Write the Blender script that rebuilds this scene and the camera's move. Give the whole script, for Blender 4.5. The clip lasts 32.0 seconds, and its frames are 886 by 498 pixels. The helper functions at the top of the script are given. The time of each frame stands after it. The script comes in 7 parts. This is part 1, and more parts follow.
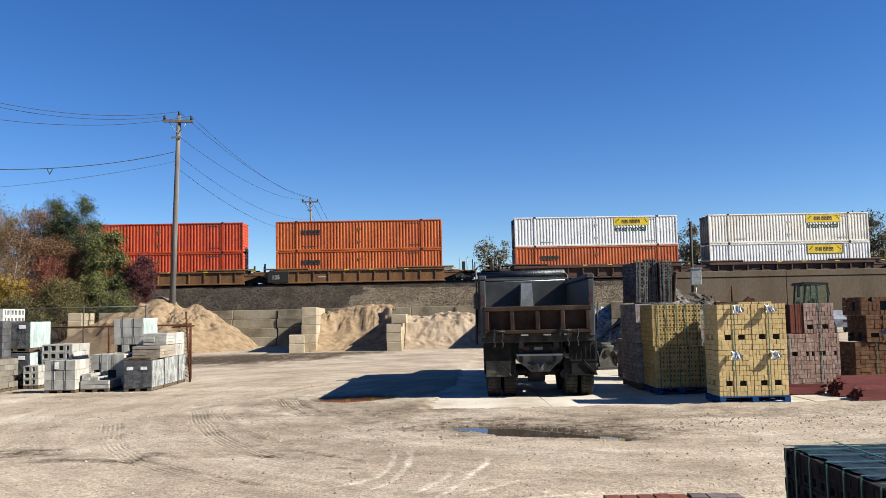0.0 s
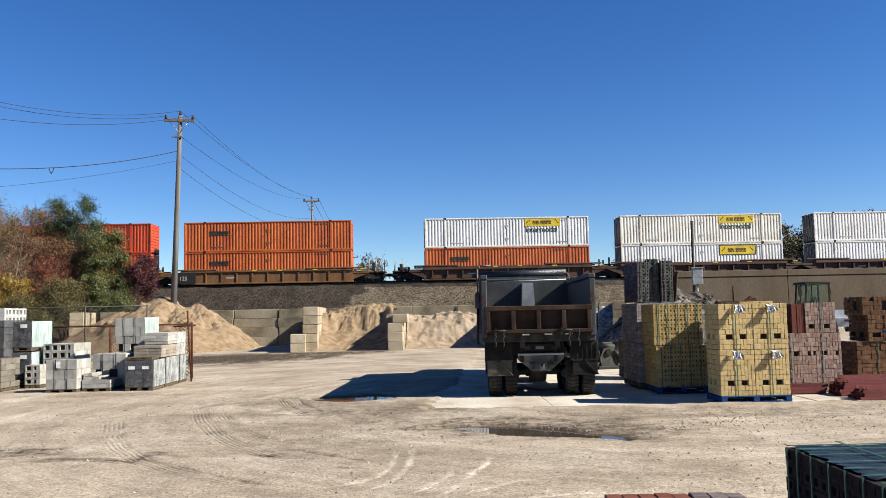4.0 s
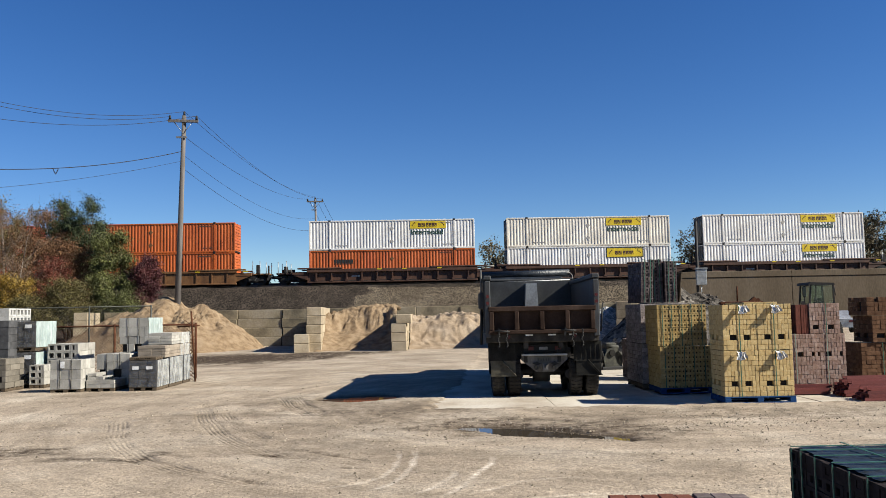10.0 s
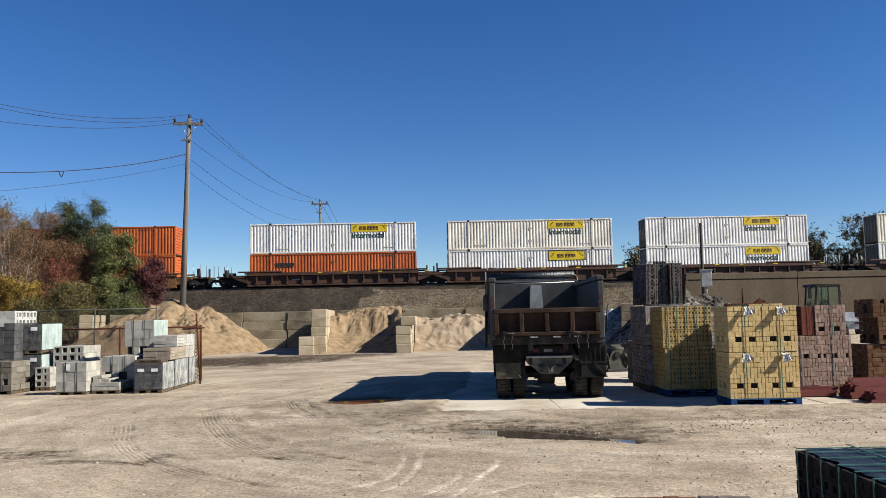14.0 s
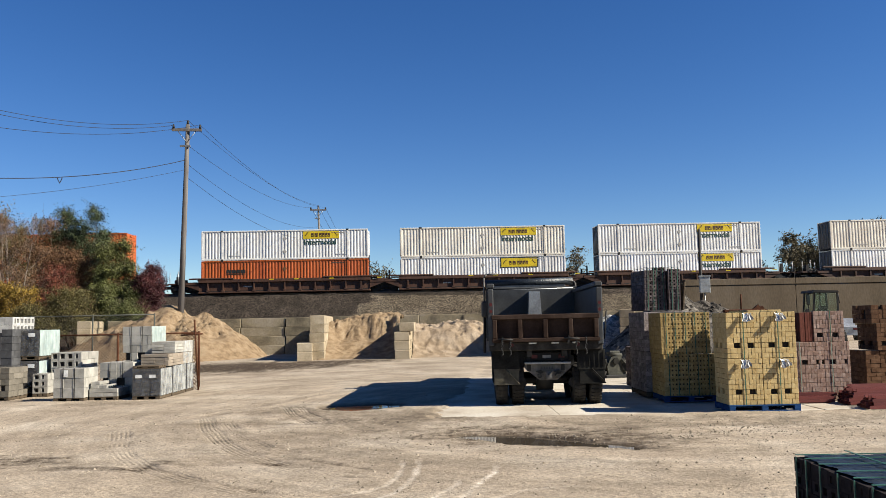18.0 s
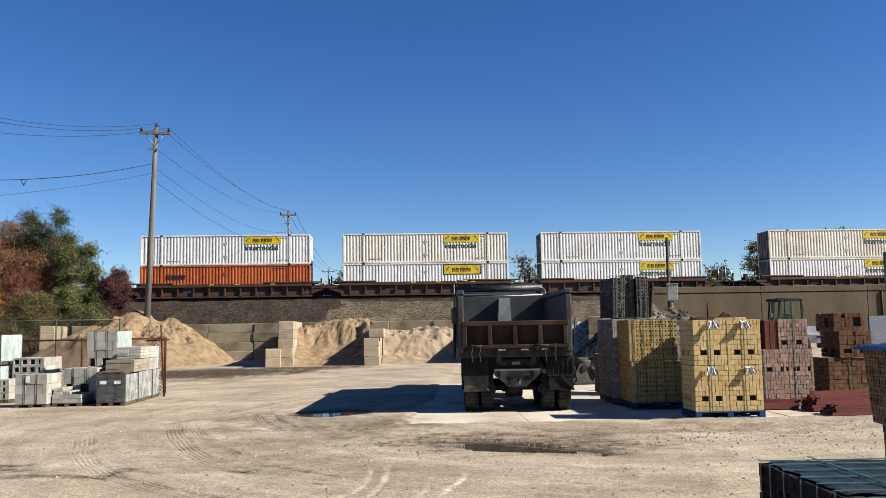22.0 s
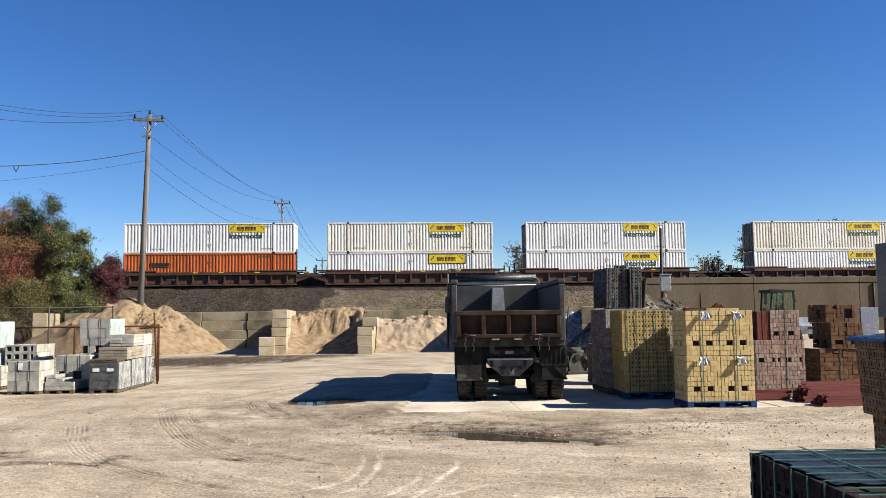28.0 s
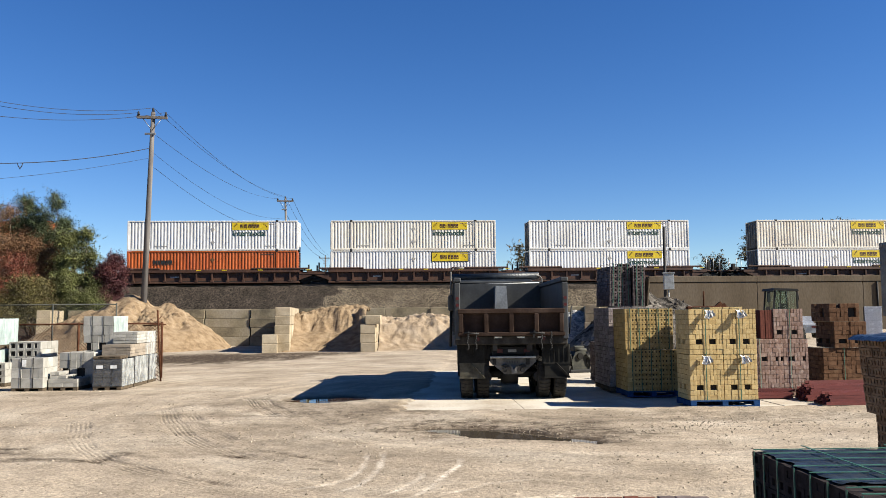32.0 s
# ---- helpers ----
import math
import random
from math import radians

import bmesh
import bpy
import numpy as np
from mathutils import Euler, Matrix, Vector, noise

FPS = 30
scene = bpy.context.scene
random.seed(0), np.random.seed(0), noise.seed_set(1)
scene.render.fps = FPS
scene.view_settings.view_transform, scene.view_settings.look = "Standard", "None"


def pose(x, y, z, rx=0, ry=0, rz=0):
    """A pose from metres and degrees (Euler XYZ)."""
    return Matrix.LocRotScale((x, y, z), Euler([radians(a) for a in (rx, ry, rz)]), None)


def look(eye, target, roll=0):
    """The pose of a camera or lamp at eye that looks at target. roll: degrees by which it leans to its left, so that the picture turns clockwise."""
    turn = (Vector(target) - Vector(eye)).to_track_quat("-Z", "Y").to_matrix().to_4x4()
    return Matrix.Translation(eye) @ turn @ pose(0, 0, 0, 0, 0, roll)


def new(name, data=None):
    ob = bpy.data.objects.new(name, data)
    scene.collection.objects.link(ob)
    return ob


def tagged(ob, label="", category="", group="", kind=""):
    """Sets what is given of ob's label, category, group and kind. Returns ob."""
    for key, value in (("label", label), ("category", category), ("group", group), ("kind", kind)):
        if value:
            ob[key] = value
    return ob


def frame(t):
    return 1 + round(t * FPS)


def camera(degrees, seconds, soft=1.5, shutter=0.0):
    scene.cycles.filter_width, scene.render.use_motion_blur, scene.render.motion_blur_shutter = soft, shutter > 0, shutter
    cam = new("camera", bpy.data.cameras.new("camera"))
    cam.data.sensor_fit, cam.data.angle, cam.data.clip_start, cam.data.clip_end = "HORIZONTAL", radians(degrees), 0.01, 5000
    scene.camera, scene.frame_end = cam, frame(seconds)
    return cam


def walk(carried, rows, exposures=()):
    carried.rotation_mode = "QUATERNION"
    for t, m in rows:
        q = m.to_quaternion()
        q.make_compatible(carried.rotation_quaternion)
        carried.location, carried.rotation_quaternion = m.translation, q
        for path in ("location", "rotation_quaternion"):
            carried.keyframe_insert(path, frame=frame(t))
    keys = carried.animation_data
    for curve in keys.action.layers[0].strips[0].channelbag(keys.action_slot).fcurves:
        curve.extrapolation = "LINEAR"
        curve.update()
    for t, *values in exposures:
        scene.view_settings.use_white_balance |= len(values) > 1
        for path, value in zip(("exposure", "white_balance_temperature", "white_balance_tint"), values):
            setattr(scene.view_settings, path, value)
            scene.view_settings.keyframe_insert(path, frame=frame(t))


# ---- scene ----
# ---------------------------------------------------------------- camera
EYE = (0.0, 0.0, 1.78)
cam = camera(57.0, 32.0, soft=0.8)
TURNS = [(0, 94.513, 1.180, -0.410), (0.5, 94.524, 1.187, -0.425), (1, 94.548, 1.173, -0.398), (1.5, 94.558, 1.173, -0.351), (2, 94.536, 1.167, -0.356), (2.5, 94.506, 1.167, -0.374), (3, 94.496, 1.159, -0.340), (3.5, 94.493, 1.166, -0.323), (5.5, 94.418, 1.166, -0.327), (6, 94.438, 1.133, -0.301), (6.5, 94.440, 1.141, -0.264), (7, 94.419, 1.158, -0.234), (7.5, 94.383, 1.143, -0.250), (8, 94.389, 1.119, -0.243), (8.5, 94.419, 1.161, -0.212), (9, 94.454, 1.105, -0.236), (9.5, 94.466, 1.132, -0.152), (10, 94.510, 1.127, -0.079), (10.5, 94.517, 1.104, -0.035), (11, 94.573, 1.116, -0.014), (11.5, 94.584, 1.080, 0.008), (12, 94.632, 1.118, 0.018), (12.5, 94.633, 1.117, 0.037), (13, 94.633, 1.116, 0.090), (13.5, 94.636, 1.121, 0.140), (14, 94.666, 1.188, 0.250), (14.5, 94.695, 1.111, 0.259), (16.5, 94.241, 1.066, -0.452), (17, 93.938, 1.262, 0.086), (17.5, 94.424, 1.218, 0.205), (18, 95.088, 1.187, 0.142), (18.5, 95.593, 1.261, 0.391), (19, 95.478, 1.169, 0.450), (19.5, 95.179, 1.046, 0.121), (20, 95.134, 1.179, -0.036), (20.5, 94.527, 1.457, -0.204), (21, 93.780, 1.806, -0.240), (21.5, 94.465, 1.485, -0.772), (22, 95.493, 0.965, -1.964), (22.5, 95.791, 0.739, -2.843), (23, 95.409, 0.551, -2.755), (23.5, 94.696, 0.083, -2.257), (24, 94.079, -0.145, -2.201), (24.5, 93.901, 0.422, -1.873), (25, 93.967, 0.965, -1.578), (25.5, 94.241, 1.026, -1.893), (27.5, 94.850, 0.668, -2.421), (28, 94.735, 0.658, -2.413), (28.5, 94.706, 0.594, -2.212), (29, 94.632, 0.576, -2.142), (29.5, 94.612, 0.561, -2.209), (30, 94.541, 0.519, -2.190), (30.5, 94.428, 0.488, -2.167), (31, 94.450, 0.502, -2.202), (31.5, 94.551, 0.536, -2.254), (32, 94.597, 0.522, -2.210)]
EXPOSURES = [(0, 1.36, 6400, 7), (3, 1.35, 6400, 7), (7, 1.30, 6450, 7), (9, 1.17, 6500, 7), (10, 1.12, 6500, 7), (14, 1.11, 6500, 7), (17, 1.17, 6550, 7), (19, 1.2, 6770, 7), (22, 1.26, 6680, 7), (25, 1.35, 6650, 7), (28, 1.38, 6600, 7), (32, 1.38, 6600, 7)]
walk(cam, [(t, pose(*EYE, rx, ry, rz)) for t, rx, ry, rz in TURNS], EXPOSURES)

# ---------------------------------------------------------------- light
SUN_EL, SUN_BACK = 35.0, 15.5     # height of the sun; how far behind the right-hand side it stands
world = bpy.data.worlds.new("sky")
scene.world = world
world.use_nodes = True
wn = world.node_tree.nodes
sky = wn.new("ShaderNodeTexSky")
sky.sky_type = "NISHITA"
sky.sun_disc = False
sky.sun_elevation = radians(SUN_EL)
sky.sun_rotation = radians(90.0 + SUN_BACK)
sky.altitude = 1700.0
sky.air_density, sky.dust_density, sky.ozone_density = 1.0, 0.1, 3.4
tint = wn.new("ShaderNodeHueSaturation")
tint.inputs["Hue"].default_value, tint.inputs["Saturation"].default_value = 0.512, 1.27
world.node_tree.links.new(sky.outputs[0], tint.inputs["Color"])
world.node_tree.links.new(tint.outputs[0], wn["Background"].inputs[0])
wn["Background"].inputs[1].default_value = 0.053
sun = new("sun", bpy.data.lights.new("sun", "SUN"))
sun.data.energy, sun.data.angle, sun.data.color = 5.0, radians(0.5), (1.0, 0.93, 0.83)
sd = Vector((math.cos(radians(SUN_EL)) * math.cos(radians(SUN_BACK)), -math.cos(radians(SUN_EL)) * math.sin(radians(SUN_BACK)), math.sin(radians(SUN_EL))))
sun.matrix_world = look(sd * 100, (0, 0, 0))


# ---------------------------------------------------------------- materials
def mat(name, base, dark=None, light=None, scale=6.0, grain=60.0, rough=0.85, metal=0.0, bump=0.25, depth=0.01, island=0.0, each=0.0, stretch=(1, 1, 1), spec=0.4, contrast=0.2, cells=0.0, cellvar=0.5):
    """A procedural surface: broad stains, fine grain, bump, and a tone for each piece."""
    m = bpy.data.materials.new(name)
    m.use_nodes = True
    nt = m.node_tree
    N, L = nt.nodes, nt.links
    b = N["Principled BSDF"]
    b.inputs["Roughness"].default_value, b.inputs["Metallic"].default_value = rough, metal
    b.inputs["Specular IOR Level"].default_value = spec if rough < 0.8 else 0.08
    dark = dark or tuple(c * 0.72 for c in base)
    light = light or tuple(min(1, c * 1.22) for c in base)
    co = N.new("ShaderNodeTexCoord")
    mp = N.new("ShaderNodeMapping")
    mp.inputs["Scale"].default_value = stretch
    L.new(co.outputs["Object"], mp.inputs[0])
    n1, n2 = N.new("ShaderNodeTexNoise"), N.new("ShaderNodeTexNoise")
    n1.inputs["Scale"].default_value, n1.inputs["Detail"].default_value = scale, 5
    n2.inputs["Scale"].default_value, n2.inputs["Detail"].default_value = grain, 4
    vec = mp.outputs[0]
    if each:
        oi, ad = N.new("ShaderNodeObjectInfo"), N.new("ShaderNodeVectorMath")
        ad.operation = "MULTIPLY_ADD"
        L.new(oi.outputs["Random"], ad.inputs[0])
        ad.inputs[1].default_value = (37, 53, 71)
        L.new(vec, ad.inputs[2])
        vec = ad.outputs[0]
    L.new(vec, n1.inputs["Vector"])
    L.new(vec, n2.inputs["Vector"])
    r1 = N.new("ShaderNodeValToRGB")
    r1.color_ramp.elements[0].position, r1.color_ramp.elements[1].position = 0.30, 0.72
    r1.color_ramp.elements[0].color, r1.color_ramp.elements[1].color = (*dark, 1), (*light, 1)
    mid = r1.color_ramp.elements.new(0.5)
    mid.color = (*base, 1)
    L.new(n1.outputs["Fac"], r1.inputs[0])
    hs = N.new("ShaderNodeHueSaturation")
    L.new(r1.outputs[0], hs.inputs["Color"])
    val = N.new("ShaderNodeMapRange")
    val.inputs[1].default_value, val.inputs[2].default_value = 0.25, 0.75
    val.inputs[3].default_value, val.inputs[4].default_value = 1 - contrast, 1 + contrast
    L.new(n2.outputs["Fac"], val.inputs[0])
    out = val.outputs[0]
    if cells:      # single stones: each cell a tone of its own
        vo, sp, cm, cu = N.new("ShaderNodeTexVoronoi"), N.new("ShaderNodeSeparateColor"), N.new("ShaderNodeMapRange"), N.new("ShaderNodeMath")
        vo.inputs["Scale"].default_value = cells
        L.new(vec, vo.inputs["Vector"])
        L.new(vo.outputs["Color"], sp.inputs[0])
        cm.inputs[3].default_value, cm.inputs[4].default_value = 1 - cellvar, 1 + cellvar
        L.new(sp.outputs[0], cm.inputs[0])
        cu.operation = "MULTIPLY"
        L.new(out, cu.inputs[0])
        L.new(cm.outputs[0], cu.inputs[1])
        out = cu.outputs[0]
    for amount, node, sock in ((each, "ShaderNodeObjectInfo", "Random"), (island, "ShaderNodeNewGeometry", "Random Per Island")):
        if amount:
            src, mr, mu = N.new(node), N.new("ShaderNodeMapRange"), N.new("ShaderNodeMath")
            mr.inputs[3].default_value, mr.inputs[4].default_value = 1 - amount, 1 + amount
            L.new(src.outputs[sock], mr.inputs[0])
            mu.operation = "MULTIPLY"
            L.new(out, mu.inputs[0])
            L.new(mr.outputs[0], mu.inputs[1])
            out = mu.outputs[0]
    L.new(out, hs.inputs["Value"])
    L.new(hs.outputs[0], b.inputs["Base Color"])
    if bump:
        bp = N.new("ShaderNodeBump")
        bp.inputs["Strength"].default_value, bp.inputs["Distance"].default_value = bump, depth
        L.new(n2.outputs["Fac"], bp.inputs["Height"])
        L.new(bp.outputs[0], b.inputs["Normal"])
    return m


M_CONC = mat("concrete_block_grey", (0.2907, 0.2791, 0.2489), scale=3, grain=90, each=0.14, bump=0.4, depth=0.006)
M_CONCW = mat("concrete_block_pale", (0.359, 0.3551, 0.3356), scale=3, grain=90, each=0.10, bump=0.3, depth=0.006)
M_BIGBLOCK = mat("precast_block_buff", (0.300, 0.246, 0.170), (0.205, 0.164, 0.108), (0.365, 0.310, 0.228), scale=1.3, grain=30, each=0.10, bump=0.35, depth=0.015)
M_WALLBLOCK = mat("precast_block_weathered", (0.2204, 0.1856, 0.1253), (0.1047, 0.0898, 0.0648), (0.2694, 0.2344, 0.1746), scale=0.8, grain=12, each=0.08, bump=0.5, depth=0.02)
M_RUBBLEC = mat("rubble_fines", (0.0619, 0.0552, 0.0475), (0.031, 0.0273, 0.0232), (0.1032, 0.0929, 0.08), scale=1.5, grain=9, rough=0.95, bump=1.0, depth=0.08, cells=6, cellvar=0.85, contrast=0.4)
M_SLAB = mat("slab_concrete", (0.3913, 0.3494, 0.2865), (0.2795, 0.2341, 0.1816), (0.4753, 0.4403, 0.3773), scale=0.9, grain=35, bump=0.3, depth=0.01)
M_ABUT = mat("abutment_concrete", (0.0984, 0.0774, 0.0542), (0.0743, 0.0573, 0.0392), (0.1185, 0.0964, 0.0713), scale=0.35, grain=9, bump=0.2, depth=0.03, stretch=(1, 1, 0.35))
M_SAND = mat("sand", (0.192, 0.137, 0.084), (0.122, 0.083, 0.049), (0.245, 0.184, 0.120), scale=2.6, grain=30, rough=0.95, bump=0.9, depth=0.03, contrast=0.28)
M_SANDPALE = mat("sand_pale", (0.2475, 0.1908, 0.1332), (0.1845, 0.1368, 0.0918), (0.3015, 0.2430, 0.1800), scale=1.6, grain=30, rough=0.95, bump=0.9, depth=0.03, contrast=0.26)
M_BALLAST = mat("ballast_dark", (0.03, 0.024, 0.019), (0.022, 0.018, 0.014), (0.042, 0.034, 0.027), scale=0.6, grain=12, rough=0.95, bump=0.8, depth=0.08, contrast=0.5, cells=12, cellvar=0.9, stretch=(1, 0.5, 1))
M_BALLAST2 = mat("ballast_pale", (0.074, 0.06, 0.043), (0.055, 0.044, 0.031), (0.095, 0.08, 0.06), scale=0.6, grain=12, rough=0.95, bump=0.8, depth=0.08, contrast=0.5, cells=12, cellvar=0.9, stretch=(1, 0.5, 1))
M_GRAVEL = mat("crushed_stone", (0.2253, 0.2206, 0.2066), (0.1409, 0.1362, 0.1267), (0.2911, 0.2864, 0.2722), scale=2, grain=12, rough=0.95, bump=1.0, depth=0.06, cells=9, cellvar=0.5)
M_RUBBLE = mat("rubble_grey", (0.0738, 0.0624, 0.0511), (0.0284, 0.0238, 0.0199), (0.1476, 0.1277, 0.105), scale=2, grain=15, each=0.3, island=0.35, bump=0.8, depth=0.05)
M_ORANGE = mat("container_orange", (0.3480, 0.0731, 0.0116), (0.2842, 0.0545, 0.0099), (0.3886, 0.0928, 0.0168), scale=0.5, grain=8, rough=0.55, bump=0.05, each=0.06, stretch=(1, 1, 0.3))
M_RED = mat("container_red_orange", (0.3688, 0.0428, 0.0092), (0.3029, 0.0329, 0.0079), (0.4082, 0.0559, 0.0132), scale=0.5, grain=8, rough=0.55, bump=0.05, stretch=(1, 1, 0.3))
M_WHITE = mat("container_white", (0.5726, 0.5657, 0.5452), (0.4907, 0.4703, 0.4362), (0.5997, 0.5930, 0.5861), scale=0.5, grain=7, rough=0.5, bump=0.05, each=0.05, stretch=(1, 1, 0.25))
M_CREAM = mat("container_cream", (0.5410, 0.5054, 0.4343), (0.4414, 0.3987, 0.3345), (0.5837, 0.5553, 0.4983), scale=0.5, grain=7, rough=0.5, bump=0.05, each=0.05, stretch=(1, 1, 0.25))
M_YELLOW = mat("logo_yellow", (0.5268, 0.3819, 0.0132), scale=1, grain=20, rough=0.5, bump=0)
M_INK = mat("ink_dark", (0.0114, 0.017, 0.017), scale=1, grain=20, rough=0.6, bump=0)
M_LOGOINK = mat("logo_dark_brown", (0.050, 0.018, 0.008), scale=1, grain=20, rough=0.6, bump=0)
M_GREENINK = mat("ink_green", (0.0114, 0.0426, 0.0312), scale=1, grain=20, rough=0.6, bump=0)
M_GREYTAG = mat("placard_grey", (0.2838, 0.2724, 0.2554), scale=1, grain=20, rough=0.6, bump=0)
M_DARKEND = mat("container_end_dark", (0.0568, 0.0511, 0.0482), scale=1, grain=9, rough=0.6, bump=0.1)
M_CARBROWN = mat("railcar_brown", (0.0534, 0.0226, 0.0122), (0.0313, 0.0133, 0.0079), (0.0835, 0.0383, 0.0209), scale=1.2, grain=9, rough=0.7, bump=0.15, stretch=(1, 1, 0.4))
M_CARYEL = mat("railcar_ochre", (0.1288, 0.0588, 0.0196), (0.0783, 0.0347, 0.0123), (0.1679, 0.0840, 0.0307), scale=1.2, grain=9, rough=0.7, bump=0.15, stretch=(1, 1, 0.4))
M_IRON = mat("iron_black", (0.0139, 0.0127, 0.0119), scale=3, grain=30, rough=0.7, bump=0.2, spec=0.3)
M_RAIL = mat("rail_steel", (0.1135, 0.0851, 0.0681), scale=2, grain=20, rough=0.5, metal=0.6, bump=0.1)
M_WOODTIE = mat("tie_wood", (0.0318, 0.025, 0.0204), scale=3, grain=20, each=0.2)
M_POLE = mat("pole_wood", (0.105, 0.096, 0.090), (0.060, 0.054, 0.050), (0.155, 0.145, 0.136), scale=2, grain=14, rough=0.9, bump=0.5, stretch=(3, 3, 0.15))
M_WIRE = mat("cable_black", (0.0284, 0.0284, 0.0312), scale=1, grain=9, bump=0)
M_GALV = mat("galvanised_steel", (0.2384, 0.2441, 0.2441), scale=6, grain=40, rough=0.5, metal=0.7, bump=0.1)
M_RUST = mat("rusty_steel", (0.0596, 0.0238, 0.0127), (0.0318, 0.0127, 0.0079), (0.0914, 0.0437, 0.0238), scale=6, grain=50, rough=0.9, bump=0.3)


# ---------------------------------------------------------------- mesh helpers
def part(name, bm, material, parent=None, label=""):
    me = bpy.data.meshes.new(name)
    bm.normal_update()
    bm.to_mesh(me)
    bm.free()
    me.materials.append(material)
    ob = new(name, me)
    ob.parent = parent
    if label:
        ob["label"] = label
    return ob


def empty(name, m, label, category, group="", kind=""):
    ob = new(name)
    ob.empty_display_size = 0.2
    ob.matrix_basis = m
    return tagged(ob, label, category, group, kind)


def box(bm, x0, x1, y0, y1, z0, z1, bevel=0.0, m=None):
    v = [bm.verts.new((x, y, z)) for x in (x0, x1) for y in (y0, y1) for z in (z0, z1)]
    fs = [bm.faces.new([v[i] for i in f]) for f in ((0, 1, 3, 2), (4, 6, 7, 5), (0, 4, 5, 1), (2, 3, 7, 6), (0, 2, 6, 4), (1, 5, 7, 3))]
    if bevel:
        es = list({e for f in fs for e in f.edges})
        r = bmesh.ops.bevel(bm, geom=es, offset=bevel, segments=1, affect="EDGES")
        v = list({w for f in r["faces"] for w in f.verts} | {w for w in v if w.is_valid})
    if m is not None:
        bmesh.ops.transform(bm, matrix=m, verts=[w for w in v if w.is_valid])
    return bm


def abox(*a, bevel=0.0, m=None):
    return box(bmesh.new(), *a, bevel=bevel, m=m)


def tube(bm, p, q, r, n=10, r2=None):
    p, q = Vector(p), Vector(q)
    d = q - p
    u = d.normalized().to_track_quat("Z", "Y").to_matrix()
    r2 = r if r2 is None else r2
    a = [bm.verts.new(p + u @ Vector((math.cos(t) * r, math.sin(t) * r, 0))) for t in (2 * math.pi * i / n for i in range(n))]
    b = [bm.verts.new(q + u @ Vector((math.cos(t) * r2, math.sin(t) * r2, 0))) for t in (2 * math.pi * i / n for i in range(n))]
    for i in range(n):
        f = bm.faces.new((a[i], a[(i + 1) % n], b[(i + 1) % n], b[i]))
        f.smooth = True
    bm.faces.new(a[::-1])
    bm.faces.new(b)
    return bm


def atube(*a, **k):
    return tube(bmesh.new(), *a, **k)


def prism(pts, axis, lo, hi):
    """A closed outline (u, v) drawn out along an axis from lo to hi."""
    bm = bmesh.new()
    put = {"x": lambda u, v, w: (w, u, v), "y": lambda u, v, w: (u, w, v), "z": lambda u, v, w: (u, v, w)}[axis]
    a = [bm.verts.new(put(u, v, lo)) for u, v in pts]
    b = [bm.verts.new(put(u, v, hi)) for u, v in pts]
    n = len(pts)
    for i in range(n):
        bm.faces.new((a[i], a[(i + 1) % n], b[(i + 1) % n], b[i]))
    bm.faces.new(a[::-1])
    bm.faces.new(b)
    bmesh.ops.recalc_face_normals(bm, faces=bm.faces)
    return bm


def mesh_of(name, bm, material):
    me = bpy.data.meshes.new(name)
    bm.normal_update()
    bm.to_mesh(me)
    bm.free()
    me.materials.append(material)
    return me


def piece(name, me, parent, m):
    ob = new(name, me)
    ob.parent = parent
    ob.matrix_basis = m
    return ob


def fbm(x, y, z=0.0, o=4):
    return noise.fractal(Vector((x, y, z)), 1.0, 2.0, o)


def smooth(a, b, x):
    t = max(0.0, min(1.0, (x - a) / (b - a)))
    return t * t * (3 - 2 * t)


# ---------------------------------------------------------------- ground
TRACK_YAW = radians(1.56)
TRACK = Matrix.Translation((0, 79.46 + 1.3, 0)) @ Matrix.Rotation(TRACK_YAW, 4, "Z")   # middle line of the railway
RAIL_Z = 4.84
PUDDLES = [(1.46, 12.25, 1.50, 0.44, -33), (-1.75, 17.75, 0.80, 0.75, 0)]
STAINS = [(-5.7, 11.2, 1.0, 0.42, -30, 0.85), (-4.5, 10.5, 0.75, 0.22, -10, 0.8), (1.4, 12.7, 2.7, 1.15, -22, 0.85), (-1.2, 15.0, 2.4, 1.0, -12, 0.55), (-2.4, 16.6, 1.5, 1.2, 0, 0.45), (5.4, 13.9, 4.0, 0.8, 2, 0.45), (-2.2, 11.4, 2.6, 0.9, -32, 0.26), (-0.6, 13.6, 3.8, 2.6, -10, 0.30), (0.6, 9.6, 3.4, 1.6, 0, 0.16), (-5.0, 13.2, 3.6, 1.6, 10, 0.14), (-3.7, 10.9, 0.42, 0.16, -42, 0.75), (-8.8, 35.4, 4.4, 4.4, 0, 1.9), (-5.4, 38.6, 3.4, 1.6, 0, 1.5), (-6.7, 11.4, 1.6, 0.5, 0, 0.75), (-3.2, 17.2, 1.3, 1.1, 10, 0.5), (-7.5, 19.2, 3.0, 0.25, 0, 0.35)]


def puddle_depth(x, y):
    d = 0.0
    for px, py, a, b, turn in PUDDLES:
        c, s = math.cos(radians(turn)), math.sin(radians(turn))
        u, v = ((x - px) * c + (y - py) * s) / a, (-(x - px) * s + (y - py) * c) / b
        r = math.hypot(u, v) + 0.35 * fbm(x * 1.3, y * 1.3, 5)
        d = max(d, 1 - smooth(0.55, 1.25, r))
    return d


